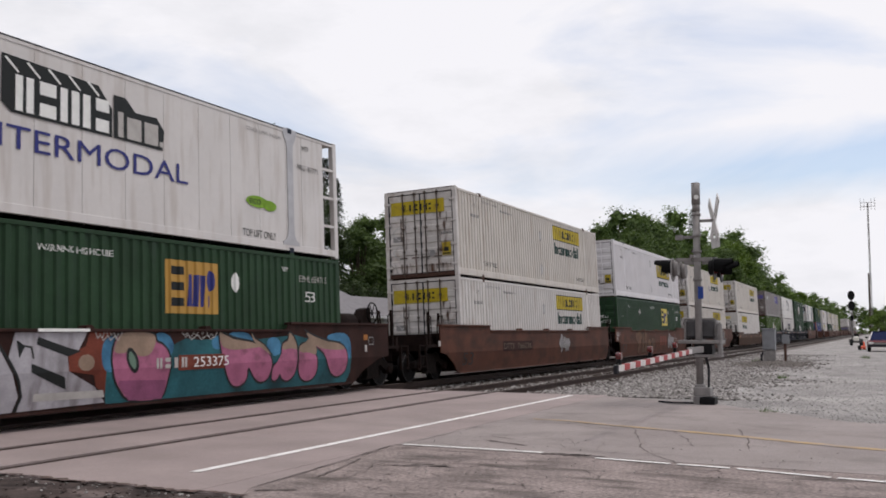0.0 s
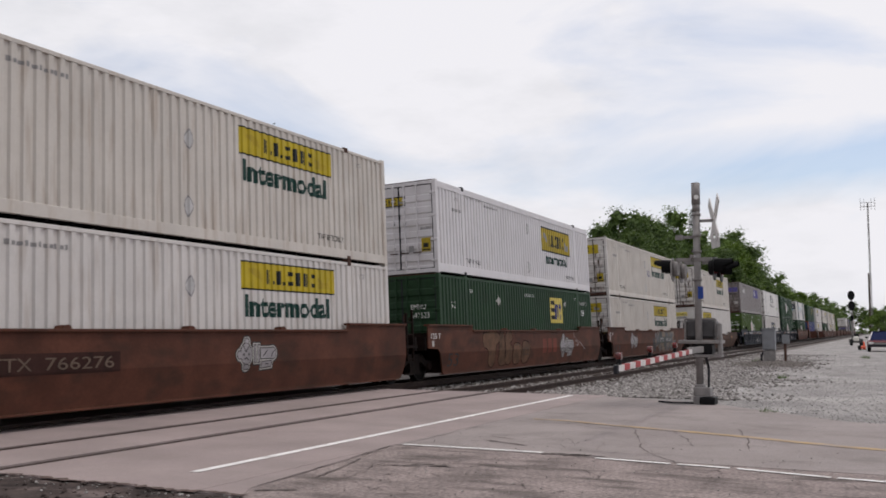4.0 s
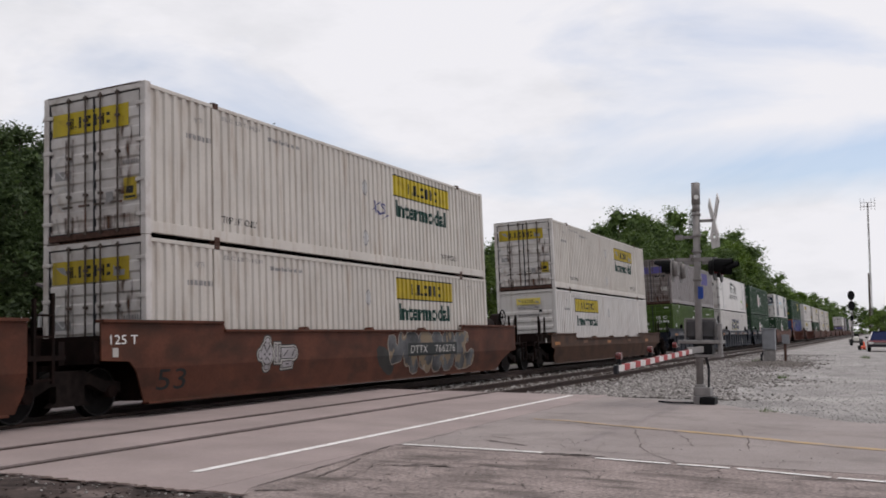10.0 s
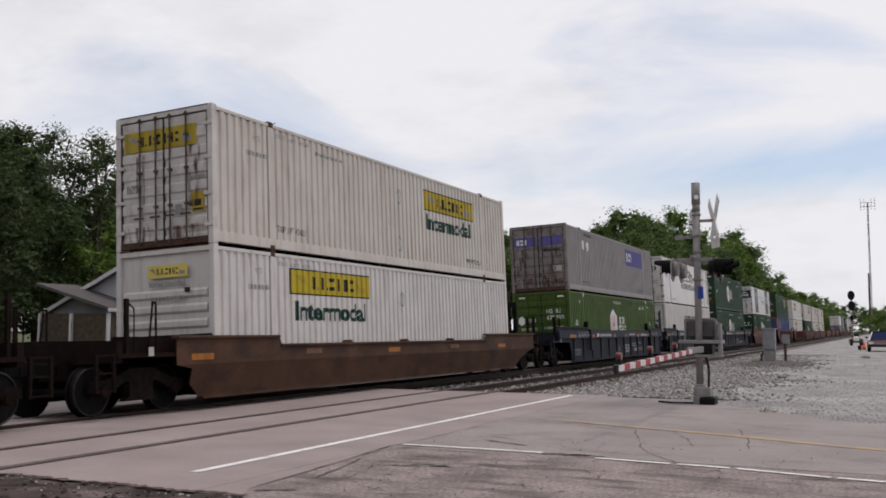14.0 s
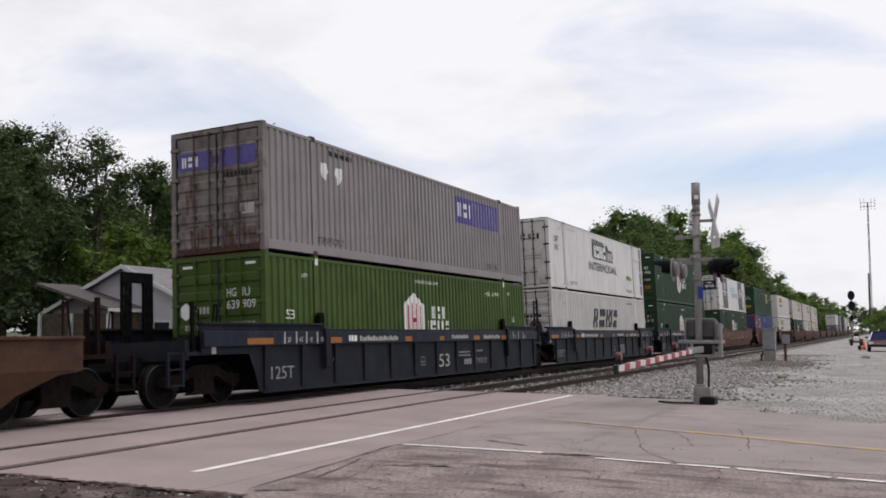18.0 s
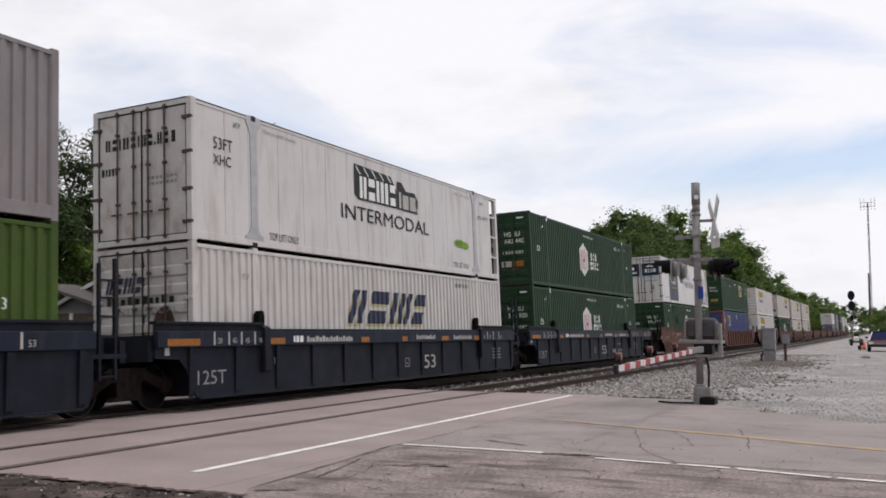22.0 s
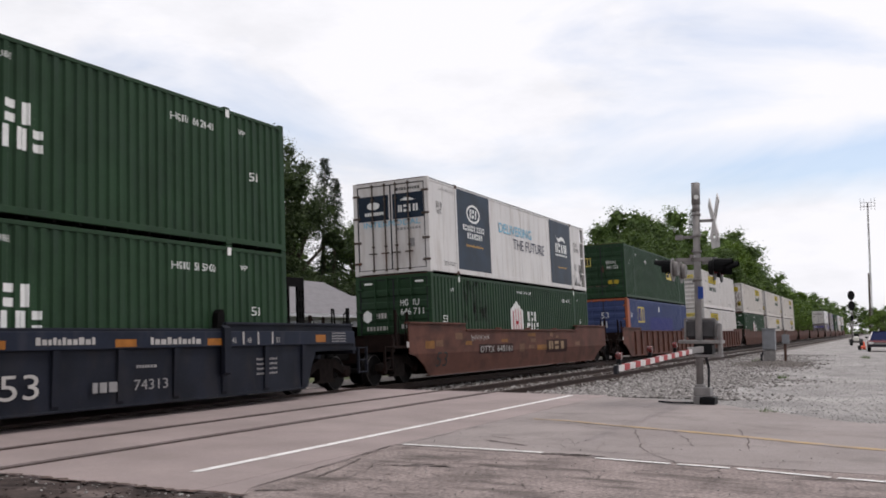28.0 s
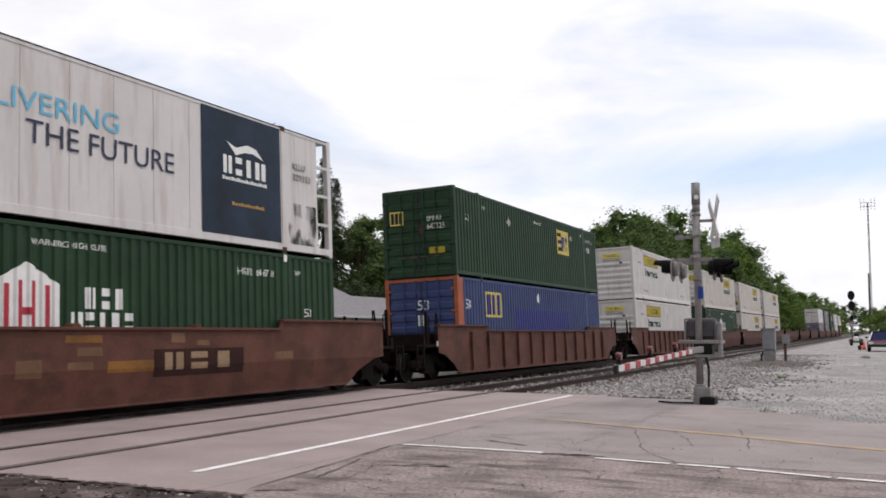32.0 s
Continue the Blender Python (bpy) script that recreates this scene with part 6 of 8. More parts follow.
def tag(c, u, v, s, seed):
    """A sprayed drawing like a key: a round head with knobs, a collar, a shank and a bit, pale with dark lines."""
    def pieces(g):
        e = [ellipse(u, v, 0.31 + g, 0.36 + g, 22), ellipse(u - 0.36, v - 0.03, 0.11 + g, 0.15 + g, 12), ellipse(u + 0.05, v + 0.42, 0.14 + g, 0.10 + g, 12), ellipse(u, v - 0.43, 0.15 + g, 0.10 + g, 12)]
        e += [[(u + q - g, v - 0.30 - g), (u + q + 0.10 + g, v - 0.30 - g), (u + q + 0.10 + g, v + 0.30 + g), (u + q - g, v + 0.30 + g)] for q in (0.44, 0.63)]
        e += [[(u + 0.78 - g, v - 0.19 - g), (u + 1.45 + g, v - 0.19 - g), (u + 1.45 + g, v + 0.19 + g), (u + 0.78 - g, v + 0.19 + g)], ellipse(u + 1.48, v, 0.21 + g, 0.21 + g, 16), [(u + 0.84 - g, v - 0.50 - g), (u + 1.42 + g, v - 0.46 - g), (u + 1.42 + g, v - 0.25 + g), (u + 0.84 - g, v - 0.27 + g)]]
        return [[(u + (a - u) * s, v + (b - v) * s) for a, b in p] for p in e]
    lines = [ellipse(u - 0.13, v - 0.02, 0.045, 0.045, 8), ellipse(u + 0.14, v - 0.02, 0.045, 0.045, 8), stroke_of([(u - 0.14, v + 0.28), (u - 0.02, v + 0.05), (u + 0.16, v + 0.26)], 0.05), stroke_of([(u - 0.12, v - 0.20), (u, v - 0.12), (u + 0.12, v - 0.22)], 0.045), stroke_of([(u + 0.92, v - 0.10), (u + 1.05, v + 0.0), (u + 1.18, v + 0.10)], 0.04), stroke_of([(u + 1.40, v - 0.12), (u + 1.48, v + 0.02), (u + 1.58, v + 0.10)], 0.04), stroke_of([(u + 1.05, v - 0.36), (u + 1.22, v - 0.36)], 0.04)]
    lines = [[(u + (a - u) * s, v + (b - v) * s) for a, b in p] for p in lines]
    for n, (g, mat, lift) in enumerate(((0.10, M["camo_dark"], 0.0035), (0.055, M["ink_dull"], 0.0055), (0.015, M["camo_dark"], 0.0075), (-0.02, M["tag_fill"], 0.0095))):
        # layers step outwards a little from piece to piece, so that none share a plane
        def draw(bm):
            for p in pieces(g):
                flat_poly(bm, p)
        car_mark(c, ("tag", seed, n), draw, mat, lift, "spray_tag", "pale sprayed key-shaped drawing" if n == 3 else "")
    car_mark(c, ("tag_lines", seed), lambda bm: [flat_poly(bm, p) for p in lines], M["camo_dark"], 0.0115, "spray_tag")


def stroke_of(pts, w):
    out = []
    for sg in (1, -1):
        for k in (range(len(pts)) if sg > 0 else range(len(pts) - 1, -1, -1)):
            d = (Vector(pts[min(k + 1, len(pts) - 1)]) - Vector(pts[max(k - 1, 0)])).normalized() * w / 2
            out.append((pts[k][0] + sg * d.y, pts[k][1] - sg * d.x))
    return out


TRAIN = []       # everything that rolls


def load(x, lower, upper):
    for make, z in ((lower, FLOOR_Z), (upper, UPPER_Z)):
        if make:
            base = Matrix.Translation((x, TRAIN_Y, TRAIN_Z)) @ pose(0, 0, 0, CANT) @ pose(0, 0, z)
            TRAIN.append((make(base), base))


def add_car(x, **kw):
    c = well_car(x, **kw)
    TRAIN.append((c, pose(x, TRAIN_Y, TRAIN_Z, CANT)))
    return c


ivory = lambda m: c_intermodal(m)
ivory_cream = lambda m: c_intermodal(m, "cream", "door_white", "yellow")


def ivory_tagged(m):
    """A cream container with a thin blue scrawl on its side."""
    c = ivory_cream(m)
    for k, pts in enumerate(([(8.62, 1.72), (8.68, 1.72), (8.72, 1.38), (8.67, 1.38)], [(8.55, 1.44), (8.57, 1.48), (8.95, 1.74), (8.93, 1.69)], [(8.68, 1.54), (8.72, 1.57), (9.0, 1.36), (8.95, 1.35)], [(9.02, 1.66), (9.05, 1.70), (9.32, 1.66), (9.31, 1.62)], [(9.02, 1.66), (9.06, 1.66), (9.28, 1.46), (9.24, 1.44)], [(8.85, 1.36), (8.87, 1.40), (9.28, 1.49), (9.27, 1.44)], [(8.98, 1.22), (9.02, 1.24), (9.40, 1.42), (9.38, 1.37)])):
        decal(("scrawl", k), lambda bm: flat_poly(bm, pts), M["ink_blue"], c, name="spray_stroke", label="thin blue spray stroke")
    return c


ivory_amber = lambda m: c_intermodal(m, "cream", "door_white", "yellow_dull")
ivory_amber_low = lambda m: c_intermodal(m, "cream", "door_white", "yellow_dull", dz=-0.17)
ivory_clean = lambda m: c_intermodal(m, "white_clean", "white_clean", "yellow_dull", clean=True)
ivory_low = lambda m: c_intermodal(m, "white", "white", "yellow", low_logo=True, nose=True)
ivory_nose = lambda m: c_intermodal(m, "white", "white", "yellow", low_logo=True, nose=True)
emblembox = lambda m: c_green(m, "emblembox")
emblembox_gold = lambda m: c_green(m, "emblembox", gold=True)
emblembox_blue = lambda m: c_green(m, "emblembox", "blue")
roofmark = lambda m: c_green(m, "roofmark")
roofmark_top = lambda m: c_green(m, "roofmark", low=False, number="642440")
roofmark_pale = lambda m: c_green(m, "roofmark", "green_leafy", number="639909")
roofmark_low = lambda m: c_green(m, "roofmark", number="515900")
blockmark = lambda m: c_smooth(m)
blockmark_blue = lambda m: c_smooth(m, True)

# leading car, covered in graffiti
car = add_car(3.62, paint="maroon_dirty", front="coupler", rear="coupler", tank=True, label="brown well car covered in pink and teal graffiti")
load(3.62, emblembox_gold, blockmark_blue)
LETTER_C = [(8.60, 1.40), (8.48, 1.24), (8.42, 0.98), (8.48, 0.72), (8.60, 0.52), (8.90, 0.23), (9.76, 0.21), (9.82, 0.50), (9.87, 0.83), (9.82, 1.06), (9.65, 1.21), (9.49, 1.24), (9.47, 1.38), (9.25, 1.43), (8.85, 1.44)]
LETTER_R = [(11.26, 1.45), (11.40, 1.40), (11.72, 1.29), (12.32, 1.22), (12.72, 1.12), (12.99, 0.89), (13.04, 0.64), (12.93, 0.42), (12.68, 0.37), (12.46, 0.48), (12.25, 0.70), (12.05, 0.81), (12.22, 0.62), (12.18, 0.41), (11.95, 0.32), (11.73, 0.37), (11.53, 0.59), (11.37, 0.91), (11.30, 1.21)]
LETTER_W = [(13.12, 0.74), (13.28, 0.70), (13.38, 0.85), (13.38, 1.05), (13.43, 1.19), (13.66, 1.24), (13.66, 1.44), (13.84, 1.33), (13.96, 1.13), (13.98, 0.78), (13.94, 0.49), (13.72, 0.35), (13.48, 0.40), (13.36, 0.56), (13.28, 0.38), (13.10, 0.39), (13.06, 0.62)]
LETTER_U = [(14.05, 1.12), (14.29, 1.18), (14.50, 1.03), (14.71, 0.94), (14.82, 0.70), (14.82, 0.46), (14.57, 0.31), (14.26, 0.35), (14.06, 0.55), (14.04, 0.84)]
LETTER_T = [(14.31, 1.44), (14.57, 1.35), (15.23, 1.20), (15.81, 1.16), (16.08, 1.00), (16.15, 0.72), (16.10, 0.49), (15.80, 0.35), (15.50, 0.42), (15.26, 0.68), (15.10, 0.93), (14.85, 1.06), (14.55, 1.18)]
TOPS = ([(8.60, 1.40), (8.50, 1.24), (8.45, 1.07), (8.76, 1.06), (8.80, 1.15), (8.97, 1.04), (9.13, 0.99), (9.35, 1.03), (9.49, 1.24), (9.47, 1.38), (9.25, 1.43), (8.85, 1.44)],
        [(11.26, 1.45), (11.40, 1.40), (11.72, 1.29), (12.32, 1.22), (12.72, 1.12), (12.40, 1.10), (11.72, 1.06), (11.39, 1.12), (11.30, 1.21)], [(12.29, 1.44), (12.46, 1.28), (12.77, 1.14), (13.02, 0.92), (12.81, 1.02), (12.50, 1.15), (12.34, 1.28)],
        [(13.66, 1.44), (13.84, 1.33), (13.96, 1.13), (13.98, 1.02), (13.73, 1.08), (13.38, 1.02), (13.43, 1.19), (13.66, 1.24)], [(14.05, 1.12), (14.29, 1.18), (14.55, 1.34), (14.77, 1.08), (14.74, 0.88), (14.45, 0.97), (14.06, 0.96)],
        [(14.31, 1.44), (14.57, 1.35), (15.23, 1.20), (15.81, 1.16), (16.08, 1.00), (15.56, 1.00), (14.94, 1.04), (14.55, 1.18)])


def rounded(pts, times=2):
    """Corners cut twice, so that a sprayed outline flows."""
    for _ in range(times):
        pts = [q for (a, b), (c, d) in zip(pts, pts[1:] + pts[:1]) for q in ((0.75 * a + 0.25 * c, 0.75 * b + 0.25 * d), (0.25 * a + 0.75 * c, 0.25 * b + 0.75 * d))]
    return pts


def swollen(pts, g):
    """The outline moved outwards by g."""
    out, n = [], len(pts)
    turn = sum(pts[k][0] * pts[(k + 1) % n][1] - pts[(k + 1) % n][0] * pts[k][1] for k in range(n))
    for k in range(n):
        d = Vector(pts[(k + 1) % n]) - Vector(pts[k - 1])
        nrm = Vector((d.y, -d.x)).normalized() * (g if turn > 0 else -g)
        out.append((pts[k][0] + nrm.x, pts[k][1] + nrm.y))
    return out


def triangles(pts, bm):
    """A filled outline that may bend inwards."""
    f = bm.faces.new([bm.verts.new((a, b, 0)) for a, b in pts])
    if sum(pts[k][0] * pts[(k + 1) % len(pts)][1] - pts[(k + 1) % len(pts)][0] * pts[k][1] for k in range(len(pts))) < 0:
        f.normal_flip()
    bmesh.ops.triangulate(bm, faces=[f])


def sprayed(c, key, outlines, mat, lift, label=""):
    for k, pts in enumerate(outlines):
        car_mark(c, (key, k), lambda bm: triangles(pts, bm), mat, lift, "graffiti", label)


sprayed(car, "g_teal", [[(8.25, 0.77), (8.39, 0.22), (16.2, 0.22), (16.35, 0.46), (16.30, 1.05), (15.92, 1.22), (15.3, 1.26), (14.9, 1.20), (13.9, 1.36), (13.04, 1.10), (12.60, 1.28), (12.23, 1.30), (11.32, 1.36), (11.19, 1.18), (11.04, 1.29), (10.88, 1.20), (10.62, 1.28), (10.29, 1.31), (9.96, 1.20), (9.76, 1.20), (8.42, 1.20)]], M["teal"], 0.003, "teal spray background")
sprayed(car, "g_sky", [rounded([(8.50, 1.38), (8.27, 1.32), (8.18, 1.12), (8.22, 0.80), (8.45, 0.72), (8.55, 1.0)]), rounded([(9.45, 1.42), (9.76, 1.42), (9.97, 1.25), (9.92, 1.00), (9.76, 1.0), (9.45, 1.1)]), rounded([(11.5, 1.40), (11.95, 1.46), (12.3, 1.38), (12.4, 1.15), (11.6, 1.15)]), rounded([(12.8, 1.22), (13.05, 1.34), (13.35, 1.25), (13.4, 0.95), (12.95, 0.9)]), rounded([(15.1, 1.30), (15.6, 1.42), (16.25, 1.38), (16.35, 0.85), (16.0, 0.6), (15.7, 1.1)]), rounded([(11.2, 1.38), (11.0, 1.24), (11.1, 1.08), (11.4, 1.1), (11.45, 1.35)])], M["skyblue"], 0.005, "blue sprayed cloud")
LETTERS = [rounded(p) for p in (LETTER_C, LETTER_R, LETTER_W, LETTER_U, LETTER_T)]
sprayed(car, "g_black", [swollen(p, 0.045) for p in LETTERS], M["ink"], 0.007, "black letter outline")
sprayed(car, "g_pink", LETTERS, M["pink"], 0.009, "pink bubble letter shape")
sprayed(car, "g_low", [[(8.62, 0.53), (8.92, 0.245), (9.74, 0.225), (9.80, 0.50), (9.78, 0.56), (8.63, 0.60)]], M["mauve"], 0.0098, "darker mauve letter foot")
sprayed(car, "g_tan", [rounded(list(p)) for p in TOPS], M["tan"], 0.0115, "tan letter top")
sprayed(car, "g_spike", [stroke_of([(11.24, 1.50), (11.36, 1.42), (11.72, 1.30), (12.32, 1.235)], 0.035), stroke_of([(12.26, 1.48), (12.44, 1.30), (12.76, 1.16), (13.03, 0.93)], 0.035), stroke_of([(13.64, 1.48), (13.84, 1.36), (13.98, 1.14), (14.0, 0.9)], 0.04), stroke_of([(14.28, 1.48), (14.57, 1.37), (15.23, 1.22), (15.82, 1.18)], 0.035)], M["ink"], 0.0125)
sprayed(car, "g_hole", [swollen(rounded([(8.81, 1.17), (8.97, 1.04), (9.04, 0.88), (9.00, 0.72), (8.87, 0.79), (8.77, 0.97)]), 0.03)], M["ink"], 0.0125)
sprayed(car, "g_hole2", [rounded([(8.83, 1.12), (8.95, 1.02), (9.00, 0.88), (8.96, 0.76), (8.87, 0.84), (8.80, 0.97)])], M["eye_green"], 0.0135)
sprayed(car, "g_plate", [[(10.08, 0.72), (11.42, 0.72), (11.42, 1.0), (10.08, 1.0)]], M["redspray"], 0.0138)
sprayed(car, "g_red", [[(7.95, 1.46), (7.85, 1.20), (7.48, 1.06), (7.50, 0.80), (8.04, 0.72), (8.12, 0.52), (8.34, 0.40), (8.30, 0.81), (8.25, 1.20), (8.42, 1.42)]], M["redspray"], 0.0045, "rust-red spray patch")
sprayed(car, "g_silver", [[(6.47, 1.46), (7.90, 1.46), (7.70, 1.14), (7.47, 1.05), (7.50, 0.80), (8.10, 0.52), (8.36, 0.25), (6.59, 0.22), (6.63, 0.44), (6.48, 0.84), (6.34, 1.04)], [(0.0, 0.22), (6.50, 0.22), (6.58, 0.44), (6.42, 0.80), (6.15, 1.23), (5.9, 1.45), (0.2, 1.45)]], M["silver"], 0.006, "silver spray fill")
sprayed(car, "g_sline", [[(6.88, 1.36), (7.44, 1.19), (7.75, 1.12), (7.48, 1.04), (6.86, 1.24)], [(6.76, 0.95), (7.43, 0.71), (7.48, 0.51), (6.76, 0.81)], stroke_of([(6.16, 1.25), (6.38, 0.96), (6.55, 0.68), (6.63, 0.44), (6.54, 0.22)], 0.05), stroke_of([(6.50, 1.30), (6.55, 1.05), (6.62, 1.22), (6.76, 1.20), (6.80, 1.02)], 0.035)], M["ink"], 0.010)
sprayed(car, "g_ledge", [[(6.86, 0.48), (8.28, 0.46), (8.34, 0.34), (6.86, 0.36)]], M["ink_dull"], 0.0095)
sprayed(car, "g_loop", [stroke_of([(7.86 + 0.17 * math.cos(0.7 * k), 0.93 + 0.13 * math.sin(0.7 * k)) for k in range(10)], 0.02)], M["tan"], 0.0115)
for k, (q, e) in enumerate(((8.05, 0.62), (10.15, 1.05))):
    sprayed(car, ("g_scrawl", k), [stroke_of([(q + e * f / 12, 1.40 + 0.09 * ((-1) ** f) * (0.5 + 0.5 * math.sin(2.3 * f + k))) for f in range(13)], 0.022), stroke_of([(q + e * (0.1 + 0.8 * f / 9), 1.33 + 0.05 * math.sin(2.1 * f)) for f in range(10)], 0.02)], M["ink_dull"], 0.0115, "thin pale sprayed scrawl")
car_mark(car, "g_flange", lambda bm: flat_rect(bm, 6.85, 1.435, 1.05, 0.05), M["ink_white"], 0.052, "paint_patch", "white paint on the flange")
car_mark(car, "tail_amber", lambda bm: flat_rect(bm, 16.95, 1.22, 0.2, 0.14), M["amber"], name="reflector")
car_mark(car, "tail_frame", lambda bm: [flat_rect(bm, *q) for q in ((17.2, 1.1, 0.24, 0.02), (17.2, 1.28, 0.24, 0.02), (17.2, 1.12, 0.02, 0.16), (17.42, 1.12, 0.02, 0.16))], M["ink_grey"], name="stencil_frame")
car_mark(car, "tail_plate", lambda bm: flat_rect(bm, 17.0, 0.93, 0.10, 0.17), M["ink_dull"], name="data_plate")
car_mark(car, "n1", lambda bm: barred(bm, 9.48, 0.77, 0.84, 0.19, (1, 1, 1, 1), 0.28), M["ink_dull"], 0.0165, "name_mark")
car_text(car, "253375", 10.50, 0.77, 1.04, 0.19, M["ink_white"], out=0.0125)

# three brown cars sharing trucks
car = add_car(27.0, front="coupler", rear="shared", label="rust-brown smooth well car with dark number panel")
load(27.0, ivory, ivory_cream)
car_text(car, "53", -0.25, 0.38, 0.82, 0.40, M["ink"])
car_mark(car, "plate", lambda bm: flat_rect(bm, 3.1, 0.76, 3.0, 0.34), M["maroon_dirty"], name="number_panel", label="dark number panel")
car_text(car, "DTTX", 3.2, 0.83, 1.05, 0.2, M["camo_tan_dull"], out=0.005)
car_text(car, "766276", 4.5, 0.83, 1.45, 0.2, M["camo_tan_dull"], out=0.005)
tag(car, 9.60, 0.98, 0.62, 41)
car = add_car(46.38, front="shared0", rear="shared", label="rust-brown smooth well car with ochre graffiti outline")
load(46.38, emblembox, ivory_clean)
car_text(car, "125 T", -1.05, 1.22, 0.65, 0.16, M["ink_white"])
car_text(car, "53", 0.10, 0.38, 0.80, 0.40, M["ink"])
OCHRE = (rounded([(2.78, 1.28), (2.95, 1.41), (4.25, 1.43), (4.30, 1.10), (3.85, 0.97), (3.92, 0.26), (3.36, 0.26), (3.28, 0.86), (2.80, 0.93)], 2), rounded([(4.30, 1.42), (4.75, 1.44), (4.72, 0.60), (4.95, 0.40), (4.80, 0.26), (4.20, 0.30), (4.22, 1.0)], 2), rounded([(4.80, 1.43), (5.42, 1.44), (5.50, 1.15), (5.15, 1.02), (5.50, 0.85), (5.45, 0.30), (4.95, 0.28), (4.80, 0.7)], 2), rounded([(5.55, 1.05), (6.25, 1.0), (6.40, 0.80), (6.35, 0.30), (5.55, 0.28)], 2), rounded([(6.45, 0.95), (6.60, 1.10), (7.05, 1.08), (7.35, 0.85), (7.25, 0.40), (6.85, 0.28), (6.45, 0.35)], 2))
sprayed(car, "ochre_line", [swollen(p, 0.03) for p in OCHRE], M["darkbrown"], 0.003)
sprayed(car, "ochre", list(OCHRE), M["faint_tan"], 0.006, "faded ochre bubble letter shape")
car_mark(car, "ochre_lids", lambda bm: [flat_poly(bm, stroke_of([(5.75, 0.92), (6.0, 1.02), (6.25, 0.90)], 0.03)), flat_poly(bm, stroke_of([(6.6, 0.75), (6.85, 0.85), (7.1, 0.75)], 0.03)), flat_poly(bm, stroke_of([(6.62, 0.62), (7.2, 0.60)], 0.02))], M["camo_dark"], 0.008, "spray_stroke")
car_text(car, "C", 6.86, 0.84, 0.24, 0.20, M["ink"])
car_mark(car, "redblocks", lambda bm: [flat_rect(bm, 8.74 + 0.62 * k, 0.62, 0.44, 0.54) for k in range(3)], M["redspray"], name="name_mark")
tag(car, 11.28, 0.88, 0.80, 43)
car_mark(car, "scratch", lambda bm: [flat_poly(bm, stroke_of(q, 0.025)) for q in ([(12.72, 1.38), (12.80, 1.18), (12.92, 1.24), (12.98, 1.05)], [(12.95, 1.10), (13.08, 1.0), (13.20, 1.06), (13.30, 0.92)], [(13.0, 0.88), (13.2, 0.84), (13.35, 0.90)], [(13.45, 1.0), (13.75, 0.90), (14.05, 0.78), (14.33, 0.66)])], M["ink_dull"], 0.004, "spray_stroke", "thin white spray strokes")
car = add_car(65.86, front="shared0", rear="coupler", tank=True, label="rust-brown smooth well car with camouflage graffiti")
load(65.86, ivory_amber, ivory_tagged)
car_text(car, "125 T", -1.05, 1.22, 0.65, 0.16, M["ink_white"])
car_text(car, "53", 0.12, 0.38, 0.78, 0.38, M["ink"])
tag(car, 3.40, 0.97, 0.66, 45)
sprayed(car, "camo_bg", [rounded([(8.15, 1.1), (8.75, 1.0), (9.2, 0.55), (9.1, 0.28), (8.8, 0.30), (8.2, 0.65)], 1)], M["camo_dark"], 0.003, "dark sprayed patch")
CAMO = [rounded(p, 1) for p in ([(8.72, 1.30), (9.20, 1.36), (9.24, 1.05), (9.36, 1.05), (9.42, 1.42), (9.72, 1.36), (9.60, 0.66), (9.28, 0.60), (8.92, 0.56)], [(9.72, 1.40), (10.55, 1.44), (10.60, 1.0), (10.35, 0.9), (10.70, 0.32), (10.22, 0.25), (10.0, 0.6), (9.85, 0.45), (9.60, 0.85)], [(10.60, 1.42), (11.35, 1.44), (11.50, 1.10), (11.45, 0.30), (11.10, 0.26), (11.0, 0.6), (10.80, 0.32), (10.55, 0.9)],
                                         [(11.40, 1.42), (12.10, 1.44), (12.20, 0.9), (12.15, 0.30), (11.55, 0.26), (11.48, 0.8)], [(12.15, 1.42), (12.95, 1.45), (13.05, 1.15), (12.70, 1.0), (13.05, 0.85), (12.95, 0.30), (12.25, 0.27), (12.22, 0.85)], [(13.0, 1.43), (14.0, 1.46), (14.10, 1.18), (13.75, 1.05), (13.85, 0.72), (14.35, 0.95), (14.55, 0.62), (14.35, 0.32), (13.15, 0.28), (13.10, 0.8)])]
sprayed(car, "camo_edge", [swollen(p, 0.022) for p in CAMO], M["camo_cream"], 0.0045, "cream letter outline")
sprayed(car, "camo_letters", CAMO, M["camo"], 0.006, "camouflage bubble letter shape")
car_mark(car, "plate_d", lambda bm: flat_rect(bm, 9.92, 0.76, 3.25, 0.36), M["ink"], 0.010, "number_panel", "dark number panel")
car_text(car, "DTTX", 10.06, 0.84, 1.05, 0.21, M["ink_dull"], out=0.010, slant=0.15)
car_text(car, "766276", 11.62, 0.84, 1.40, 0.21, M["ink_dull"], out=0.010, slant=0.1)

# single low-sided brown car
car = add_car(89.44, paint="khaki", sill=(1.36, 1.17), lean=(0.82, 0.27), nose=-1.3, label="low-sided dark brown well car with faded amber marks", tank=False)
load(89.44, ivory_low, ivory_amber_low)
for k in range(5):
    car_mark(car, ("amberbar", k), lambda bm: flat_rect(bm, -0.9 + 3.9 * k, 0.90 + 0.04 * (k % 2), 0.65, 0.12), M["tag_yellow"] if k % 2 else M["amber"], name="marking")

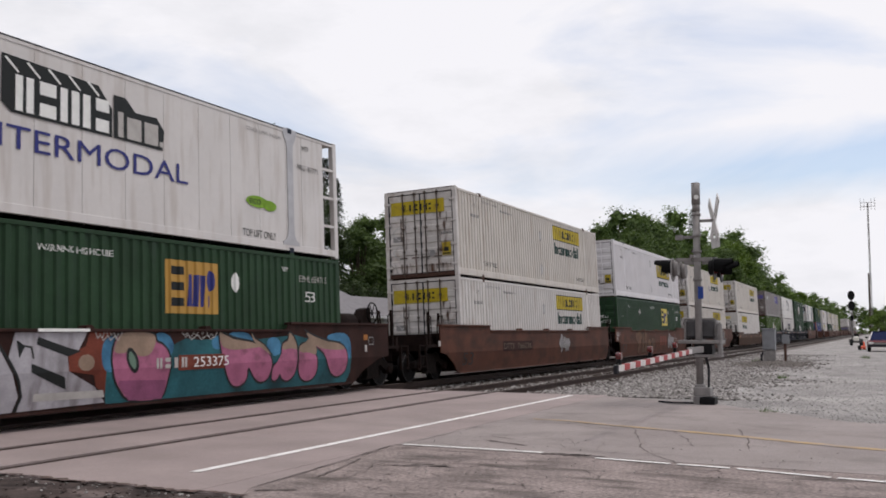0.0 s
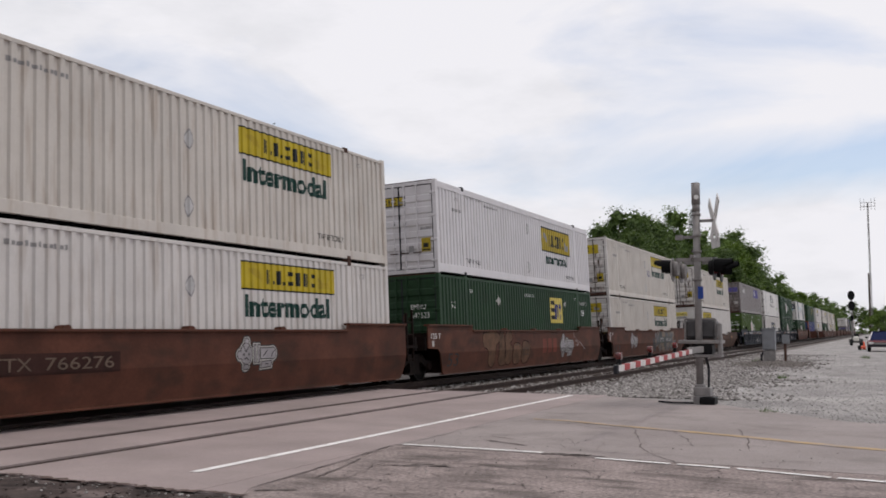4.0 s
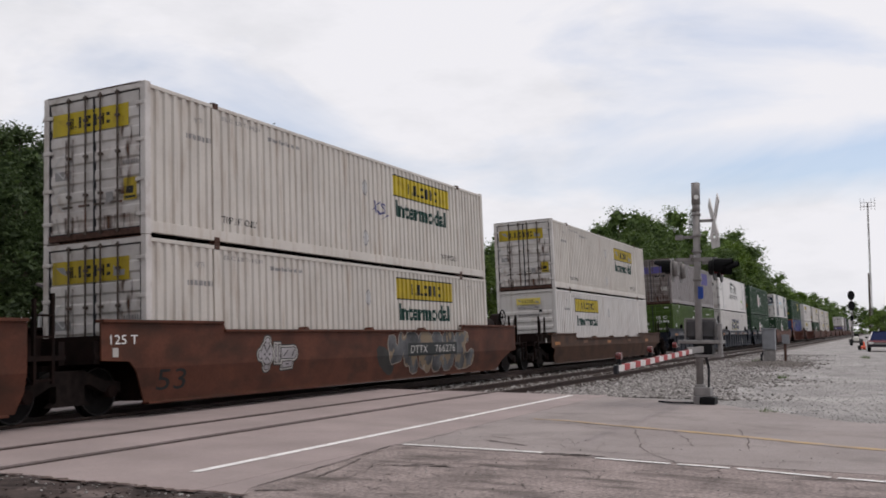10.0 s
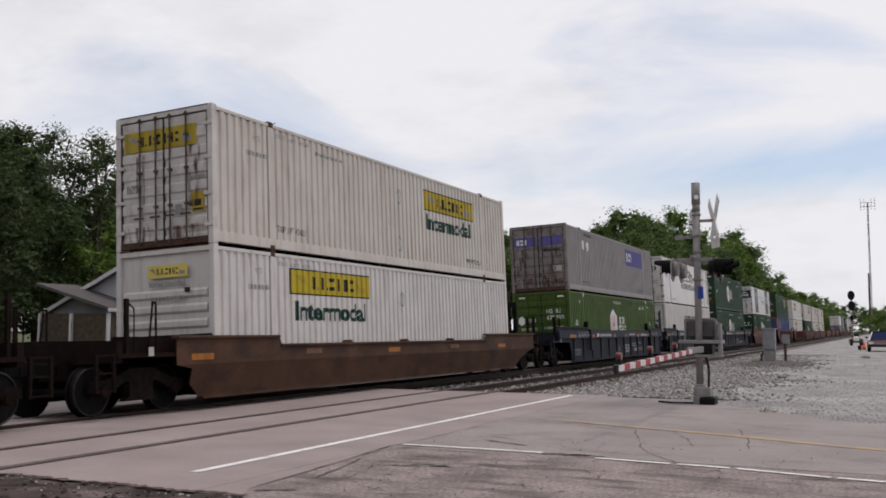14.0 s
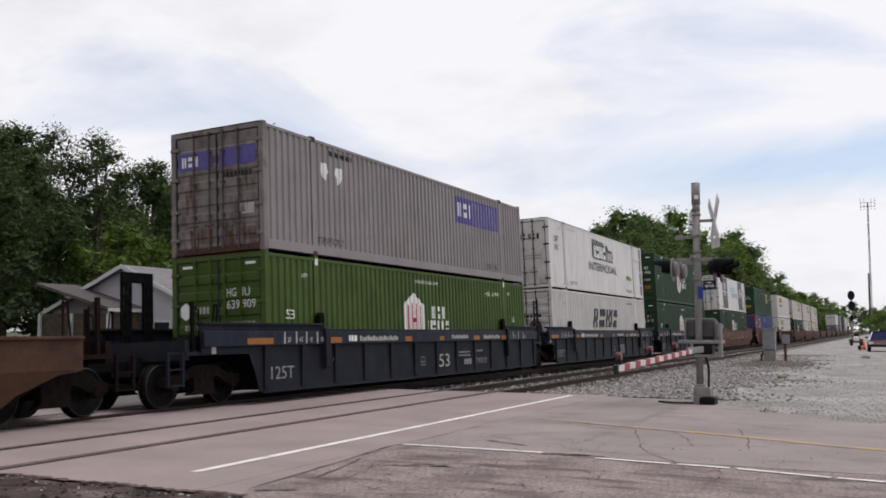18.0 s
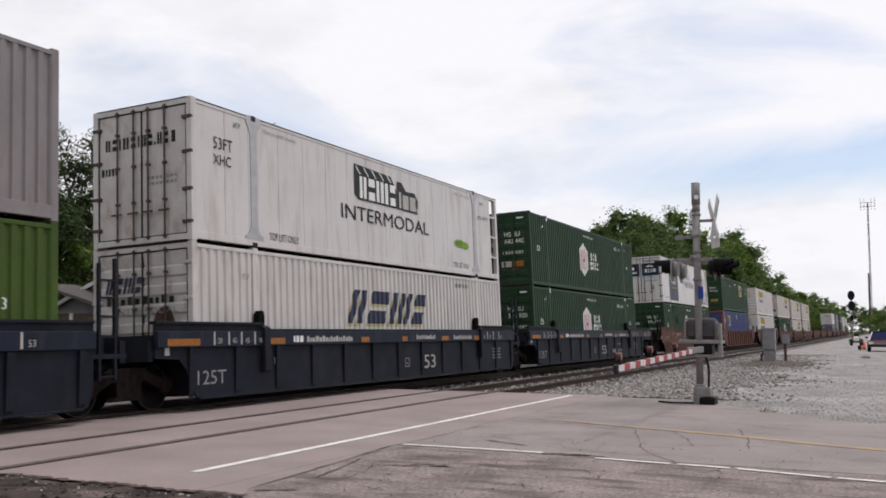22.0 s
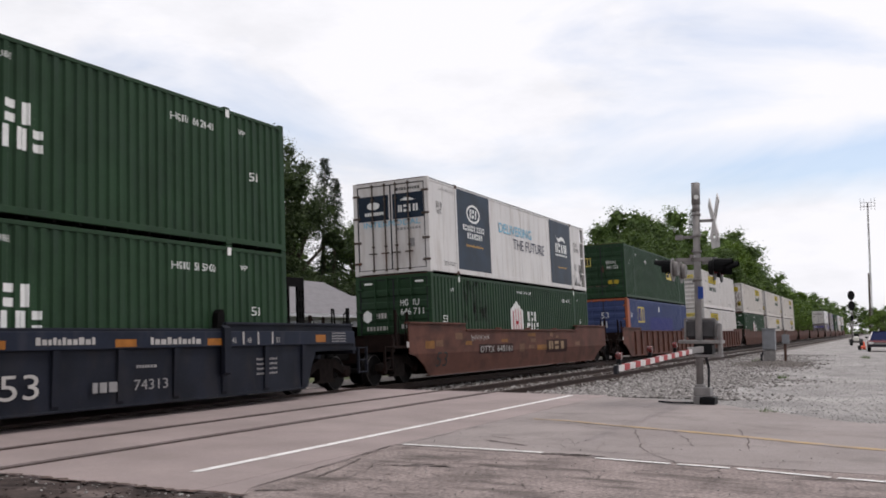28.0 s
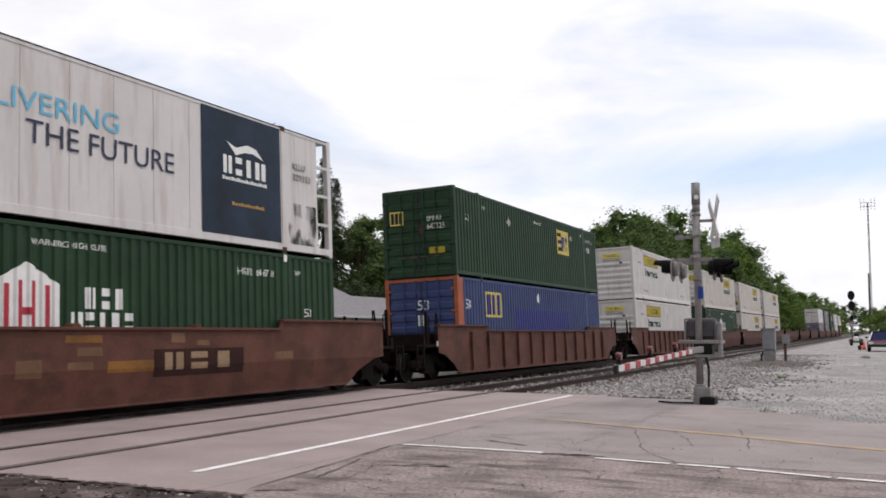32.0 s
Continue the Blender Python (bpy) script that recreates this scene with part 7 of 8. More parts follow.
# three slate-blue cars sharing trucks
for n, (x, lo_, up, f, r) in enumerate(((112.96, roofmark_pale, c_grey, "coupler", "shared"), (132.38, c_slant, blockmark, "shared0", "shared"), (151.96, roofmark_low, roofmark_top, "shared0", "coupler"))):
    car = add_car(x, style="panelled", paint="slate_dark", front=f, rear=r, sill=(1.62, 1.49), label="dark slate well car with blue lettered sill band")
    load(x, lo_, up)
    q = (8.1, 9.5, 8.4)[n]
    car_text(car, "125T", -0.10, 0.42, 0.86, 0.27, M["ink_grey"], out=0.002)
    car_text(car, "53", q, 0.40, 0.72, 0.38, M["ink_dull"], out=0.07)
    if n != 1:
        car_bars(car, ("fn", n), q + 1.80, 0.42, 0.55, 0.17, 3, M["ink_grey"], out=0.07)
        car_text(car, "74313", q + 2.74, 0.42, 0.85, 0.18, M["ink_grey"], out=0.07)
        car_bars(car, "fdate", q + 2.80, 0.80, 0.5, 0.05, 7, M["ink_grey"], out=0.07)
    for u in (2.0, LEN - 2.5):
        shared("guide_bracket", M["slate_dark"], car, ("bracket", u), lambda bm: prism(bm, [(-SILL - 0.06, 0.58), (-SILL - 0.15, 0.62), (-SILL - 0.15, 1.50), (-SILL - 0.06, 1.56)], u - 0.12, u + 0.08, "x"), "bolted bracket under the guide post")
    band = 0.075
    car_bars(car, "fe", 3.03, 1.20, 0.38, 0.14, 3, M["ink_white"], out=band)
    car_bars(car, "fl", 3.56, 1.20, 2.0, 0.13, 17, M["ink_dull"], out=band)
    car_bars(car, "fg", 9.05, 1.22, 1.2, 0.12, 11, M["ink_dull"], out=band)
    car_bars(car, "fw", 11.55, 1.20, 1.35, 0.13, 10, M["ink_dull"], out=band)
    for u, w in ((2.15, 0.55), (6.0, 0.4), (8.2, 0.3), (10.7, 0.5), (13.1, 0.45), (-1.0, 0.9)):
        car_mark(car, ("famber", u), lambda bm: flat_rect(bm, u, 1.17, w, 0.13), M["amber"], out=band, name="reflector", label="amber reflector strip")
    car_mark(car, "fticks", lambda bm: [flat_rect(bm, u, 1.17, 0.05, 0.26) for u in (0.3, 0.75, 1.15, 1.6, 2.05, 13.7, 14.2, 14.7, 15.2)], M["ink_dull"], out=band, name="marking")
    for num, u in (("45", 13.85), ("48", 14.35), ("53", 15.35), ("20", 0.42), ("40", 0.88), ("45", 1.3), ("48", 1.75)):
        car_text(car, num, u, 1.20, 0.14, 0.11, M["ink_dull"], out=band)
    if n == 0:
        for row, (z, n2) in enumerate(((0.80, 11), (0.70, 10))):
            car_bars(car, ("fweights", row), q + 1.42, z - 0.02, 0.85, 0.055, n2, M["ink_grey"], out=0.07)
    else:
        for row in range(4):
            car_bars(car, ("wall_data", row), 14.75, 0.84 - 0.10 * row, 0.72, 0.045, 11, M["ink_grey"], out=0.003)
    if n == 2:
        car_mark(car, "tail_reflector", lambda bm: flat_rect(bm, LEN + 0.75, 1.19, 0.42, 0.17), M["amber"], out=band, name="reflector")
        for row in range(4):
            car_bars(car, ("tail_data", row), LEN + 1.45, 1.38 - 0.065 * row, 0.62, 0.035, 12, M["ink_grey"], out=band)
    car_mark(car, ("fbox", n), lambda bm: [flat_rect(bm, q - 1.05 + a0, 0.48 + b0, w0, h0) for a0, b0, w0, h0 in ((0, 0, 0.26, 0.02), (0, 0.22, 0.26, 0.02), (0, 0.02, 0.02, 0.2), (0.24, 0.02, 0.02, 0.2), (0.08, 0.08, 0.1, 0.03))], M["ink_grey"], out=0.003, name="stencil_frame")
    car_text(car, "ABC"[n], 2.4, 0.75, 0.09, 0.14, M["ink_dull"])

# single brown car with patchy paint
car = add_car(175.58, paint="brown_light", sill=(1.70, 1.51), label="rust-brown smooth well car with patched paint and pale stencils")
load(175.58, roofmark, c_frozen)
decal("soot_low", lambda bm: flat_rect(bm, 2.35, 1.45, 1.9, 1.30), M["soot_run"], TRAIN[-2][0], lift=0.006, name="soot_stain", label="dark soot smudge on the ribs")
car_text(car, "53", -0.14, 0.40, 0.78, 0.44, M["ink"])
car_mark(car, "plate_i", lambda bm: flat_rect(bm, 3.0, 0.72, 3.1, 0.30), M["maroon_dirty"], name="number_panel", label="dark number panel")
car_text(car, "DTTX", 3.14, 0.76, 1.17, 0.2, M["ink_dull"], out=0.005, slant=0.15)
car_text(car, "645161", 4.6, 0.76, 1.38, 0.2, M["ink_dull"], out=0.005)
car_mark(car, "plate_t", lambda bm: flat_rect(bm, 9.72, 0.62, 2.6, 0.50), M["maroon_dirty"], name="name_panel", label="dark name panel")
car_mark(car, "name_t", lambda bm: barred(bm, 9.95, 0.74, 2.05, 0.32, (1.2, 1.2, 1.3), 0.2), M["camo_tan"], 0.008, "name_mark")
for k, (u, v, w, h) in enumerate(((-0.9, 0.95, 0.62, 0.22), (-0.2, 1.0, 0.5, 0.18), (1.2, 1.20, 0.55, 0.2), (1.95, 1.02, 0.52, 0.12), (7.95, 1.04, 0.55, 0.14), (7.75, 0.82, 0.55, 0.12), (8.6, 0.74, 1.15, 0.2), (10.18, 1.24, 0.38, 0.18), (6.75, 0.72, 0.5, 0.28), (5.0, 1.08, 0.6, 0.10), (10.9, 1.18, 0.35, 0.1), (13.4, 0.85, 0.7, 0.16), (7.7, 1.26, 0.8, 0.12))):
    car_mark(car, ("patch", k), lambda bm: flat_poly(bm, [(u, v), (u + w, v - 0.01), (u + 0.98 * w, v + h), (u + 0.02 * w, v + 0.96 * h)]), M["tag_yellow"] if k % 3 else M["amber_faded"], 0.003, "paint_patch", "faded ochre paint patch")
car_mark(car, "scrawl", lambda bm: [flat_poly(bm, stroke_of([(2.42 + 1.5 * f / 16, 1.25 + a * ((-1) ** f) * (0.55 + 0.45 * math.sin(1.9 * f + p))) for f in range(17)], 0.02)) for a, p in ((0.12, 0.0), (0.09, 2.0))], M["ink_dull"], 0.006, "spray_stroke", "thin white spray strokes")

# ribbed cars and the rest of the train behind them
RIB = "rust-brown well car with upright side ribs"
for x, lo_, up, kw in ((199.1, emblembox_blue, emblembox, dict(style="ribbed", paint="brown_light", label=RIB)), (222.55, ivory_nose, ivory_nose, dict(style="ribbed", paint="brown_light", label=RIB)),
                       (244.65, roofmark, ivory_cream, dict(front="coupler", rear="shared", near=False)), (264.25, ivory_cream, ivory_cream, dict(front="shared0", rear="shared", near=False)), (283.85, ivory_cream, ivory_amber, dict(front="shared0", rear="coupler", near=False)),
                       (307.35, None, None, dict(near=False)), (330.95, None, None, dict(near=False)), (354.55, None, None, dict(near=False)),
                       (380.55, c_grey, blockmark, dict(near=False)), (404.05, c_grey, c_grey, dict(near=False)), (427.55, roofmark, roofmark, dict(near=False)), (451.05, ivory, ivory_clean, dict(near=False)), (474.55, roofmark, ivory, dict(near=False))):
    DETAIL[0] = x < 380
    add_car(x, **kw)
    load(x, lo_, up)


# ---- beside the road: crossing signal with its lowered gate ----
MX, MY = 20.38, 3.57
sig = thing("crossing_signal", pose(MX, MY, -0.004), "grey steel crossing signal mast with crossbuck and lamps", "crossing signal")
part("mast", tube(bmesh.new(), (0, 0, 0.3), (0, 0, 4.15), 0.075, 16), M["galv"], sig)
bm = tube(bmesh.new(), (0, 0, 4.10), (0, 0, 4.25), 0.082, 16)
tube(bm, (0, 0, 4.25), (0, 0, 4.72), 0.092, 16)
part("bell", bm, M["galv"], sig, "grey bell housing")
part("bell_mouth", tube(bmesh.new(), (-0.105, -0.03, 4.40), (-0.06, -0.02, 4.40), 0.05, 12), M["ink_white"], sig)
for z in (4.0, 3.55, 3.2, 2.6):
    part("clamp", tube(bmesh.new(), (0, 0, z), (0, 0, z + 0.06), 0.095, 12), M["galv"], sig)
part("base", boxes((-0.16, 0.16, -0.24, 0.11, 0.16, 0.36, 0.02), (-0.10, 0.10, -0.10, 0.10, 0.34, 0.42, 0.02)), M["galv"], sig, "bolted base casting")
part("footing", boxes((-0.2, 0.2, -0.10, 0.12, -0.05, 0.17, 0.015)), M["galv"], sig, "pale concrete footing")
part("junction_box", boxes((-0.24, 0.16, -0.33, -0.02, 0.0, 0.16, 0.015)), M["lamp_black"], sig)
part("conduit", tube(tube(bmesh.new(), (-0.02, -0.18, 0.32), (-0.02, -0.19, 0.75), 0.026, 8), (-0.02, -0.19, 0.75), (-0.02, -0.13, 1.05), 0.026, 8), M["darktrim"], sig)
part("ground_cable", tube(tube(bmesh.new(), (-0.1, 0.12, 0.03), (-0.15, 0.55, 0.025), 0.02, 6), (-0.15, 0.55, 0.025), (0.1, 0.9, 0.02), 0.02, 6), M["darktrim"], sig)
# crossbuck facing the road, seen almost edge on
buck = part("crossbuck_mount", boxes((-0.03, 0.03, -0.36, 0.0, 3.86, 3.92)), M["galv"], sig)
for a in (45, -45):
    bm = boxes((-0.60, 0.60, -0.012, 0.012, -0.115, 0.115, 0.004))
    part("crossbuck_blade", bm, M["white_tape"], buck, "white crossbuck blade", at=pose(0, -0.37 - (0.015 if a > 0 else -0.015), 3.92, 0, 0, 20) @ pose(0, 0, 0, 0, a, 0))
part("track_count_plate", boxes((-0.24, 0.24, -0.40, -0.385, 3.30, 3.52, 0.003)), M["white_tape"], sig, "white plate below the crossbuck", at=pose(0, 0, 0, 0, 0, 0) @ pose(0, -0.39, 0, 0, 0, 28) @ pose(0, 0.39, 0))
part("side_bracket", boxes((-0.02, 0.02, 0.0, 0.42, 3.52, 3.58), (-0.06, 0.06, 0.30, 0.44, 3.50, 3.60)), M["galv"], sig)
part("blue_notice", boxes((-0.012, 0.012, -0.13, -0.02, 2.22, 2.48)), M["blue_sign"], sig, "small blue notice plate", at=pose(-0.1, 0, 0))
part("cross_arm", boxes((-0.62, 0.62, -0.04, 0.04, 3.06, 3.12), (-0.04, 0.04, -0.42, 0.42, 3.06, 3.10)), M["galv"], sig)
for sg in (-1, 1):
    for x in (-0.45, 0.45):
        y = sg * 0.32
        lamp = part("flasher", tube(bmesh.new(), (x, y, 2.85), (x, y + sg * 0.10, 2.85), 0.15, 16, 0.17), M["galv"] if sg > 0 else M["lamp_black"], sig, "black flashing lamp housing")
        part("target", tube(bmesh.new(), (x, y + sg * 0.10, 2.83), (x, y + sg * 0.115, 2.83), 0.25, 24), M["galv"] if sg > 0 else M["lamp_black"], lamp, "round backing plate")
        bm = bmesh.new()
        rows = [[bm.verts.new((x + 0.19 * math.cos(t), y + sg * (0.115 + d * (1.0 if 0.2 < t < 2.94 else 0.55)), 2.85 + 0.19 * math.sin(t))) for t in [(-0.5 + k * 4.14 / 12) for k in range(13)]] for d in (0.0, 0.36)]
        for k in range(12):
            bm.faces.new((rows[0][k], rows[0][k + 1], rows[1][k + 1], rows[1][k]))
        bmesh.ops.solidify(bm, geom=bm.faces[:], thickness=0.012)
        part("hood", bm, M["lamp_black"], lamp, "long black hood")
        part("lens", tube(bmesh.new(), (x, y + sg * 0.118, 2.85), (x, y + sg * 0.135, 2.85), 0.15, 20), M["red_lens"], lamp, "dark red lens")
        part("lamp_stem", boxes((x - 0.02, x + 0.02, *sorted((sg * 0.02, y + sg * 0.05)), 2.99, 3.07)), M["galv"], lamp)
# gate machine
part("gate_machine", boxes((0.08, 0.52, -0.34, 0.30, 1.36, 1.80, 0.07)), M["machine"], sig, "dark grey gate machine casing")
part("machine_rim", boxes((0.05, 0.09, -0.33, 0.29, 1.775, 1.815, 0.01), (0.05, 0.09, 0.28, 0.32, 1.34, 1.80, 0.01), (0.05, 0.09, -0.36, -0.32, 1.34, 1.80, 0.01)), M["galv"], sig, "pale edge rim")
part("machine_frame", boxes((-0.12, 0.5, -0.46, 0.42, 1.27, 1.345, 0.01)), M["galv"], sig, "galvanised bearer frame")
part("lower_bearer", boxes((-0.10, 0.3, -0.46, 0.10, 0.985, 1.045, 0.01)), M["galv"], sig)
part("counterweight", boxes((-0.06, 0.12, -0.47, -0.39, 0.99, 1.70, 0.02)), M["galv"], sig, "grey counterweight bar")
part("drive_box", boxes((-0.10, 0.30, -0.28, 0.10, 1.05, 1.265, 0.02)), M["lamp_black"], sig)
arm = part("gate_arm", boxes((-1.9, -0.2, -0.13, -0.09, 1.09, 1.22, 0.01)), M["galv"], sig)
xs0, seg = -1.55, 0.333
for k in range(17):
    x1 = xs0 - k * seg
    z1 = 1.135 - 0.008 * k
    part("stripe", boxes((x1 - seg + 0.004, x1, -0.135, -0.085, z1 - 0.045, z1 + 0.045)), M["red_tape"] if k % 2 else M["white_tape"], arm)
xe = xs0 - 17 * seg
part("arm_tip", boxes((xe - 0.10, xe, -0.14, -0.08, 0.93, 1.05, 0.005)), M["darktrim"], arm)
for x, z in ((xe + 0.12, 1.03), (xe + 2.1, 1.09), (xe + 4.1, 1.13)):
    lamp = part("gate_lamp", boxes((x - 0.04, x + 0.04, -0.14, -0.08, z + 0.02, z + 0.10, 0.01)), M["lamp_black"], arm)
    part("lens", tube(bmesh.new(), (x, -0.15, z + 0.15), (x, -0.07, z + 0.15), 0.055, 12), M["red_lens"], lamp, "red gate lamp")

# relay cabinet and post beside the track
cab = thing("relay_cabinet", pose(46.0, 4.86, -0.05), "grey steel relay cabinet on a leg frame", "relay cabinet")
part("cabinet", boxes((-0.28, 0.28, -0.28, 0.28, 0.72, 1.66, 0.02)), M["greybox"], cab)
part("roof", boxes((-0.33, 0.33, -0.33, 0.33, 1.66, 1.72, 0.015)), M["greybox"], cab)
part("door_edge", boxes((-0.295, -0.281, -0.24, 0.24, 0.78, 1.60, 0.004)), M["greybox"], cab)
part("lower_box", boxes((-0.24, 0.24, -0.22, 0.22, 0.15, 0.70, 0.03)), M["galv"], cab)
for sx in (-0.22, 0.22):
    for sy in (-0.22, 0.22):
        part("leg", boxes((sx - 0.03, sx + 0.03, sy - 0.03, sy + 0.03, 0.0, 0.75)), M["galv"], cab)
part("conduit", tube(tube(bmesh.new(), (-0.1, 0.35, 0.0), (-0.1, 0.35, 0.5), 0.05, 8), (-0.1, 0.35, 0.5), (-0.1, 0.2, 0.62), 0.05, 8), M["darktrim"], cab)
post = thing("marker_post", pose(47.9, 4.34, -0.05), "rusty steel post carrying a small grey box", "post")
part("post", boxes((-0.06, 0.06, -0.06, 0.06, 0.0, 1.30)), M["rustpost"], post)
part("sign_box", boxes((-0.10, 0.10, -0.20, 0.14, 0.98, 1.42, 0.02)), M["greybox"], post)

# block signal far along the line
bs = thing("block_signal", pose(142.3, 4.0, -0.05), "tall block signal with two black round heads", "railway signal")
part("mast", tube(bmesh.new(), (0, 0, 0), (0, 0, 6.9), 0.09, 10), M["galv"], bs)
part("base", boxes((-0.5, 0.5, -0.5, 0.5, 0.0, 0.5, 0.05)), M["galv"], bs)
for z in (6.55, 5.1, 3.4):
    head = part("signal_head", boxes((-0.35, -0.12, -0.18, 0.18, z - 0.35, z + 0.35, 0.05)), M["lamp_black"], bs)
    if z > 4:
        bm = bmesh.new()
        prism(bm, [(0.46 * math.cos(2 * math.pi * k / 24), z + 0.66 * math.sin(2 * math.pi * k / 24)) for k in range(24)], -0.38, -0.35, "x")
        part("background", bm, M["lamp_black"], head, "black oval background")
    for dz in (0.3, -0.3):
        part("hood", tube(bmesh.new(), (-0.38, 0, z + dz), (-0.62, 0, z + dz), 0.13, 10), M["lamp_black"], head)
part("ladder", boxes((0.25, 0.28, -0.2, -0.17, 0, 6.2), (0.25, 0.28, 0.17, 0.2, 0, 6.2), *[(0.25, 0.28, -0.2, 0.2, 0.3 * k, 0.3 * k + 0.04) for k in range(1, 20)]), M["galv"], bs)

# radio mast in the distance
rt = thing("radio_mast", pose(250, 2.55, -0.42), "thin grey radio mast with aerials on top", "radio mast")
bm = bmesh.new()
for k in range(3):
    a = 2 * math.pi * k / 3
    tube(bm, (0.22 * math.cos(a), 0.22 * math.sin(a), 0), (0.16 * math.cos(a), 0.16 * math.sin(a), 35.5), 0.06, 5)
for k in range(50):
    a, b = 2 * math.pi * (k % 3) / 3, 2 * math.pi * ((k + 1) % 3) / 3
    tube(bm, (0.2 * math.cos(a), 0.2 * math.sin(a), 0.7 * k), (0.2 * math.cos(b), 0.2 * math.sin(b), 0.7 * k + 0.7), 0.03, 4)
part("lattice", bm, M["galv"], rt)
bm = tube(bmesh.new(), (0, -1.6, 34.6), (0, 1.6, 34.6), 0.07, 6)
for y in (-1.6, -0.8, 0.8, 1.6):
    tube(bm, (0, y, 33.6), (0, y, 36.6), 0.05, 6)
tube(bm, (0, -1.6, 35.6), (0, 1.6, 35.6), 0.05, 6)
part("aerial", bm, M["galv"], rt, "cross-shaped aerial array")
pole = thing("utility_pole", pose(251, 2.95, -0.42), "weathered dark timber utility pole", "utility pole")
part("pole", tube(bmesh.new(), (0, 0, 0), (0, 0, 17.2), 0.24, 8, 0.18), M["bark"], pole)

rt.scale.z = pole.scale.z = 0.938

# parked vehicle, cones and mower in the yard
suv = thing("parked_car", pose(79.2, 0.28, -0.05), "dark red car with blue tinted windscreen, parked on gravel", "car")
bm = bmesh.new()
prism(bm, [(0.0, 0.36), (0.0, 0.74), (0.12, 0.82), (0.95, 0.90), (4.4, 0.95), (4.5, 0.85), (4.5, 0.36)], -0.92, 0.92, "y")
bmesh.ops.bevel(bm, geom=bm.edges[:], offset=0.05, segments=2, affect="EDGES")
part("body", bm, M["carred"], suv)
# cabin glazing: the sky's reflection is put into its blue colour
bm = bmesh.new()
prism(bm, [(0.85, 0.88), (1.50, 1.50), (3.9, 1.52), (4.35, 0.93)], -0.86, 0.86, "y")
for v in bm.verts:
    v.co.y *= 0.70 if v.co.z > 1.2 else 1.0
bmesh.ops.bevel(bm, geom=bm.edges[:], offset=0.04, segments=2, affect="EDGES")
part("cabin", bm, M["carblue"], suv, "blue glazed cabin")
part("roof", boxes((1.55, 3.9, -0.57, 0.57, 1.51, 1.57, 0.02)), M["carblue"], suv)
for y in (-0.80, 0.80):
    bm = bmesh.new()
    prism(bm, [(0.80, 0.90), (1.46, 1.53), (1.56, 1.53), (0.92, 0.90)], y - 0.05, y + 0.05, "y")
    for v in bm.verts:
        v.co.y += (0.0 if v.co.z < 1.2 else -0.22 if y > 0 else 0.22)
    part("pillar", bm, M["white_tape"], suv, "bright windscreen pillar")
part("grille", boxes((-0.03, 0.02, -0.46, 0.46, 0.56, 0.70, 0.01)), M["galv"], suv, "chrome grille bar")
for y in (-0.68, 0.68):
    part("headlight", boxes((-0.03, 0.06, y - 0.19, y + 0.19, 0.58, 0.74, 0.02)), M["white_tape"], suv, "clear headlight")
part("bumper", boxes((-0.08, 0.12, -0.9, 0.9, 0.38, 0.56, 0.03)), M["darktrim"], suv)
for x in (0.85, 3.6):
    for sg in (-1, 1):
        wh = part("wheel", tube(bmesh.new(), (x, sg * 0.72, 0.34), (x, sg * 0.94, 0.34), 0.34, 20), M["rubber"], suv)
        part("rim", tube(bmesh.new(), (x, sg * 0.90, 0.34), (x, sg * 0.95, 0.34), 0.2, 14), M["galv"], wh)
for y in (-0.98, 0.98):
    part("mirror", boxes((1.25, 1.35, y - 0.1, y + 0.1, 1.02, 1.16, 0.02)), M["darktrim"], suv)

for k, (x, y) in enumerate(((86.5, 1.95), (88.6, 1.62))):
    cone = thing("traffic_cone", pose(x, y, -0.05, 0, 0 if k else 70, 0), "orange traffic cone" + (" standing on gravel" if k else " knocked over on gravel"), "traffic cone", "traffic cones in the yard")
    if not k:
        cone.matrix_basis = pose(x, y, 0.13, 0, 0, 40) @ pose(0, 0, 0, 80, 0, 0)
    part("base", boxes((-0.19, 0.19, -0.19, 0.19, 0.0, 0.04, 0.01)), M["rubber"], cone)
    part("body", tube(bmesh.new(), (0, 0, 0.04), (0, 0, 0.72), 0.15, 16, 0.03), M["cone"], cone)
mower = thing("ride_on_mower", pose(113.5, 2.85, -0.05), "small dark ride-on mower with pale hood on gravel", "mower")
part("body", boxes((0.35, 1.5, -0.48, 0.48, 0.32, 0.80, 0.08)), M["machine"], mower)
part("hood", boxes((-0.35, 0.5, -0.30, 0.30, 0.45, 1.02, 0.12)), M["tank"], mower, "pale rounded hood")
part("seat", boxes((0.95, 1.4, -0.26, 0.26, 0.80, 0.92, 0.04), (1.32, 1.45, -0.26, 0.26, 0.90, 1.3, 0.04)), M["rubber"], mower)
for x, y, r in ((-0.05, 0.46, 0.24), (-0.05, -0.46, 0.24), (1.2, 0.55, 0.36), (1.2, -0.55, 0.36)):
    part("wheel", tube(bmesh.new(), (x, y - 0.12, r), (x, y + 0.12, r), r, 16), M["rubber"], mower)

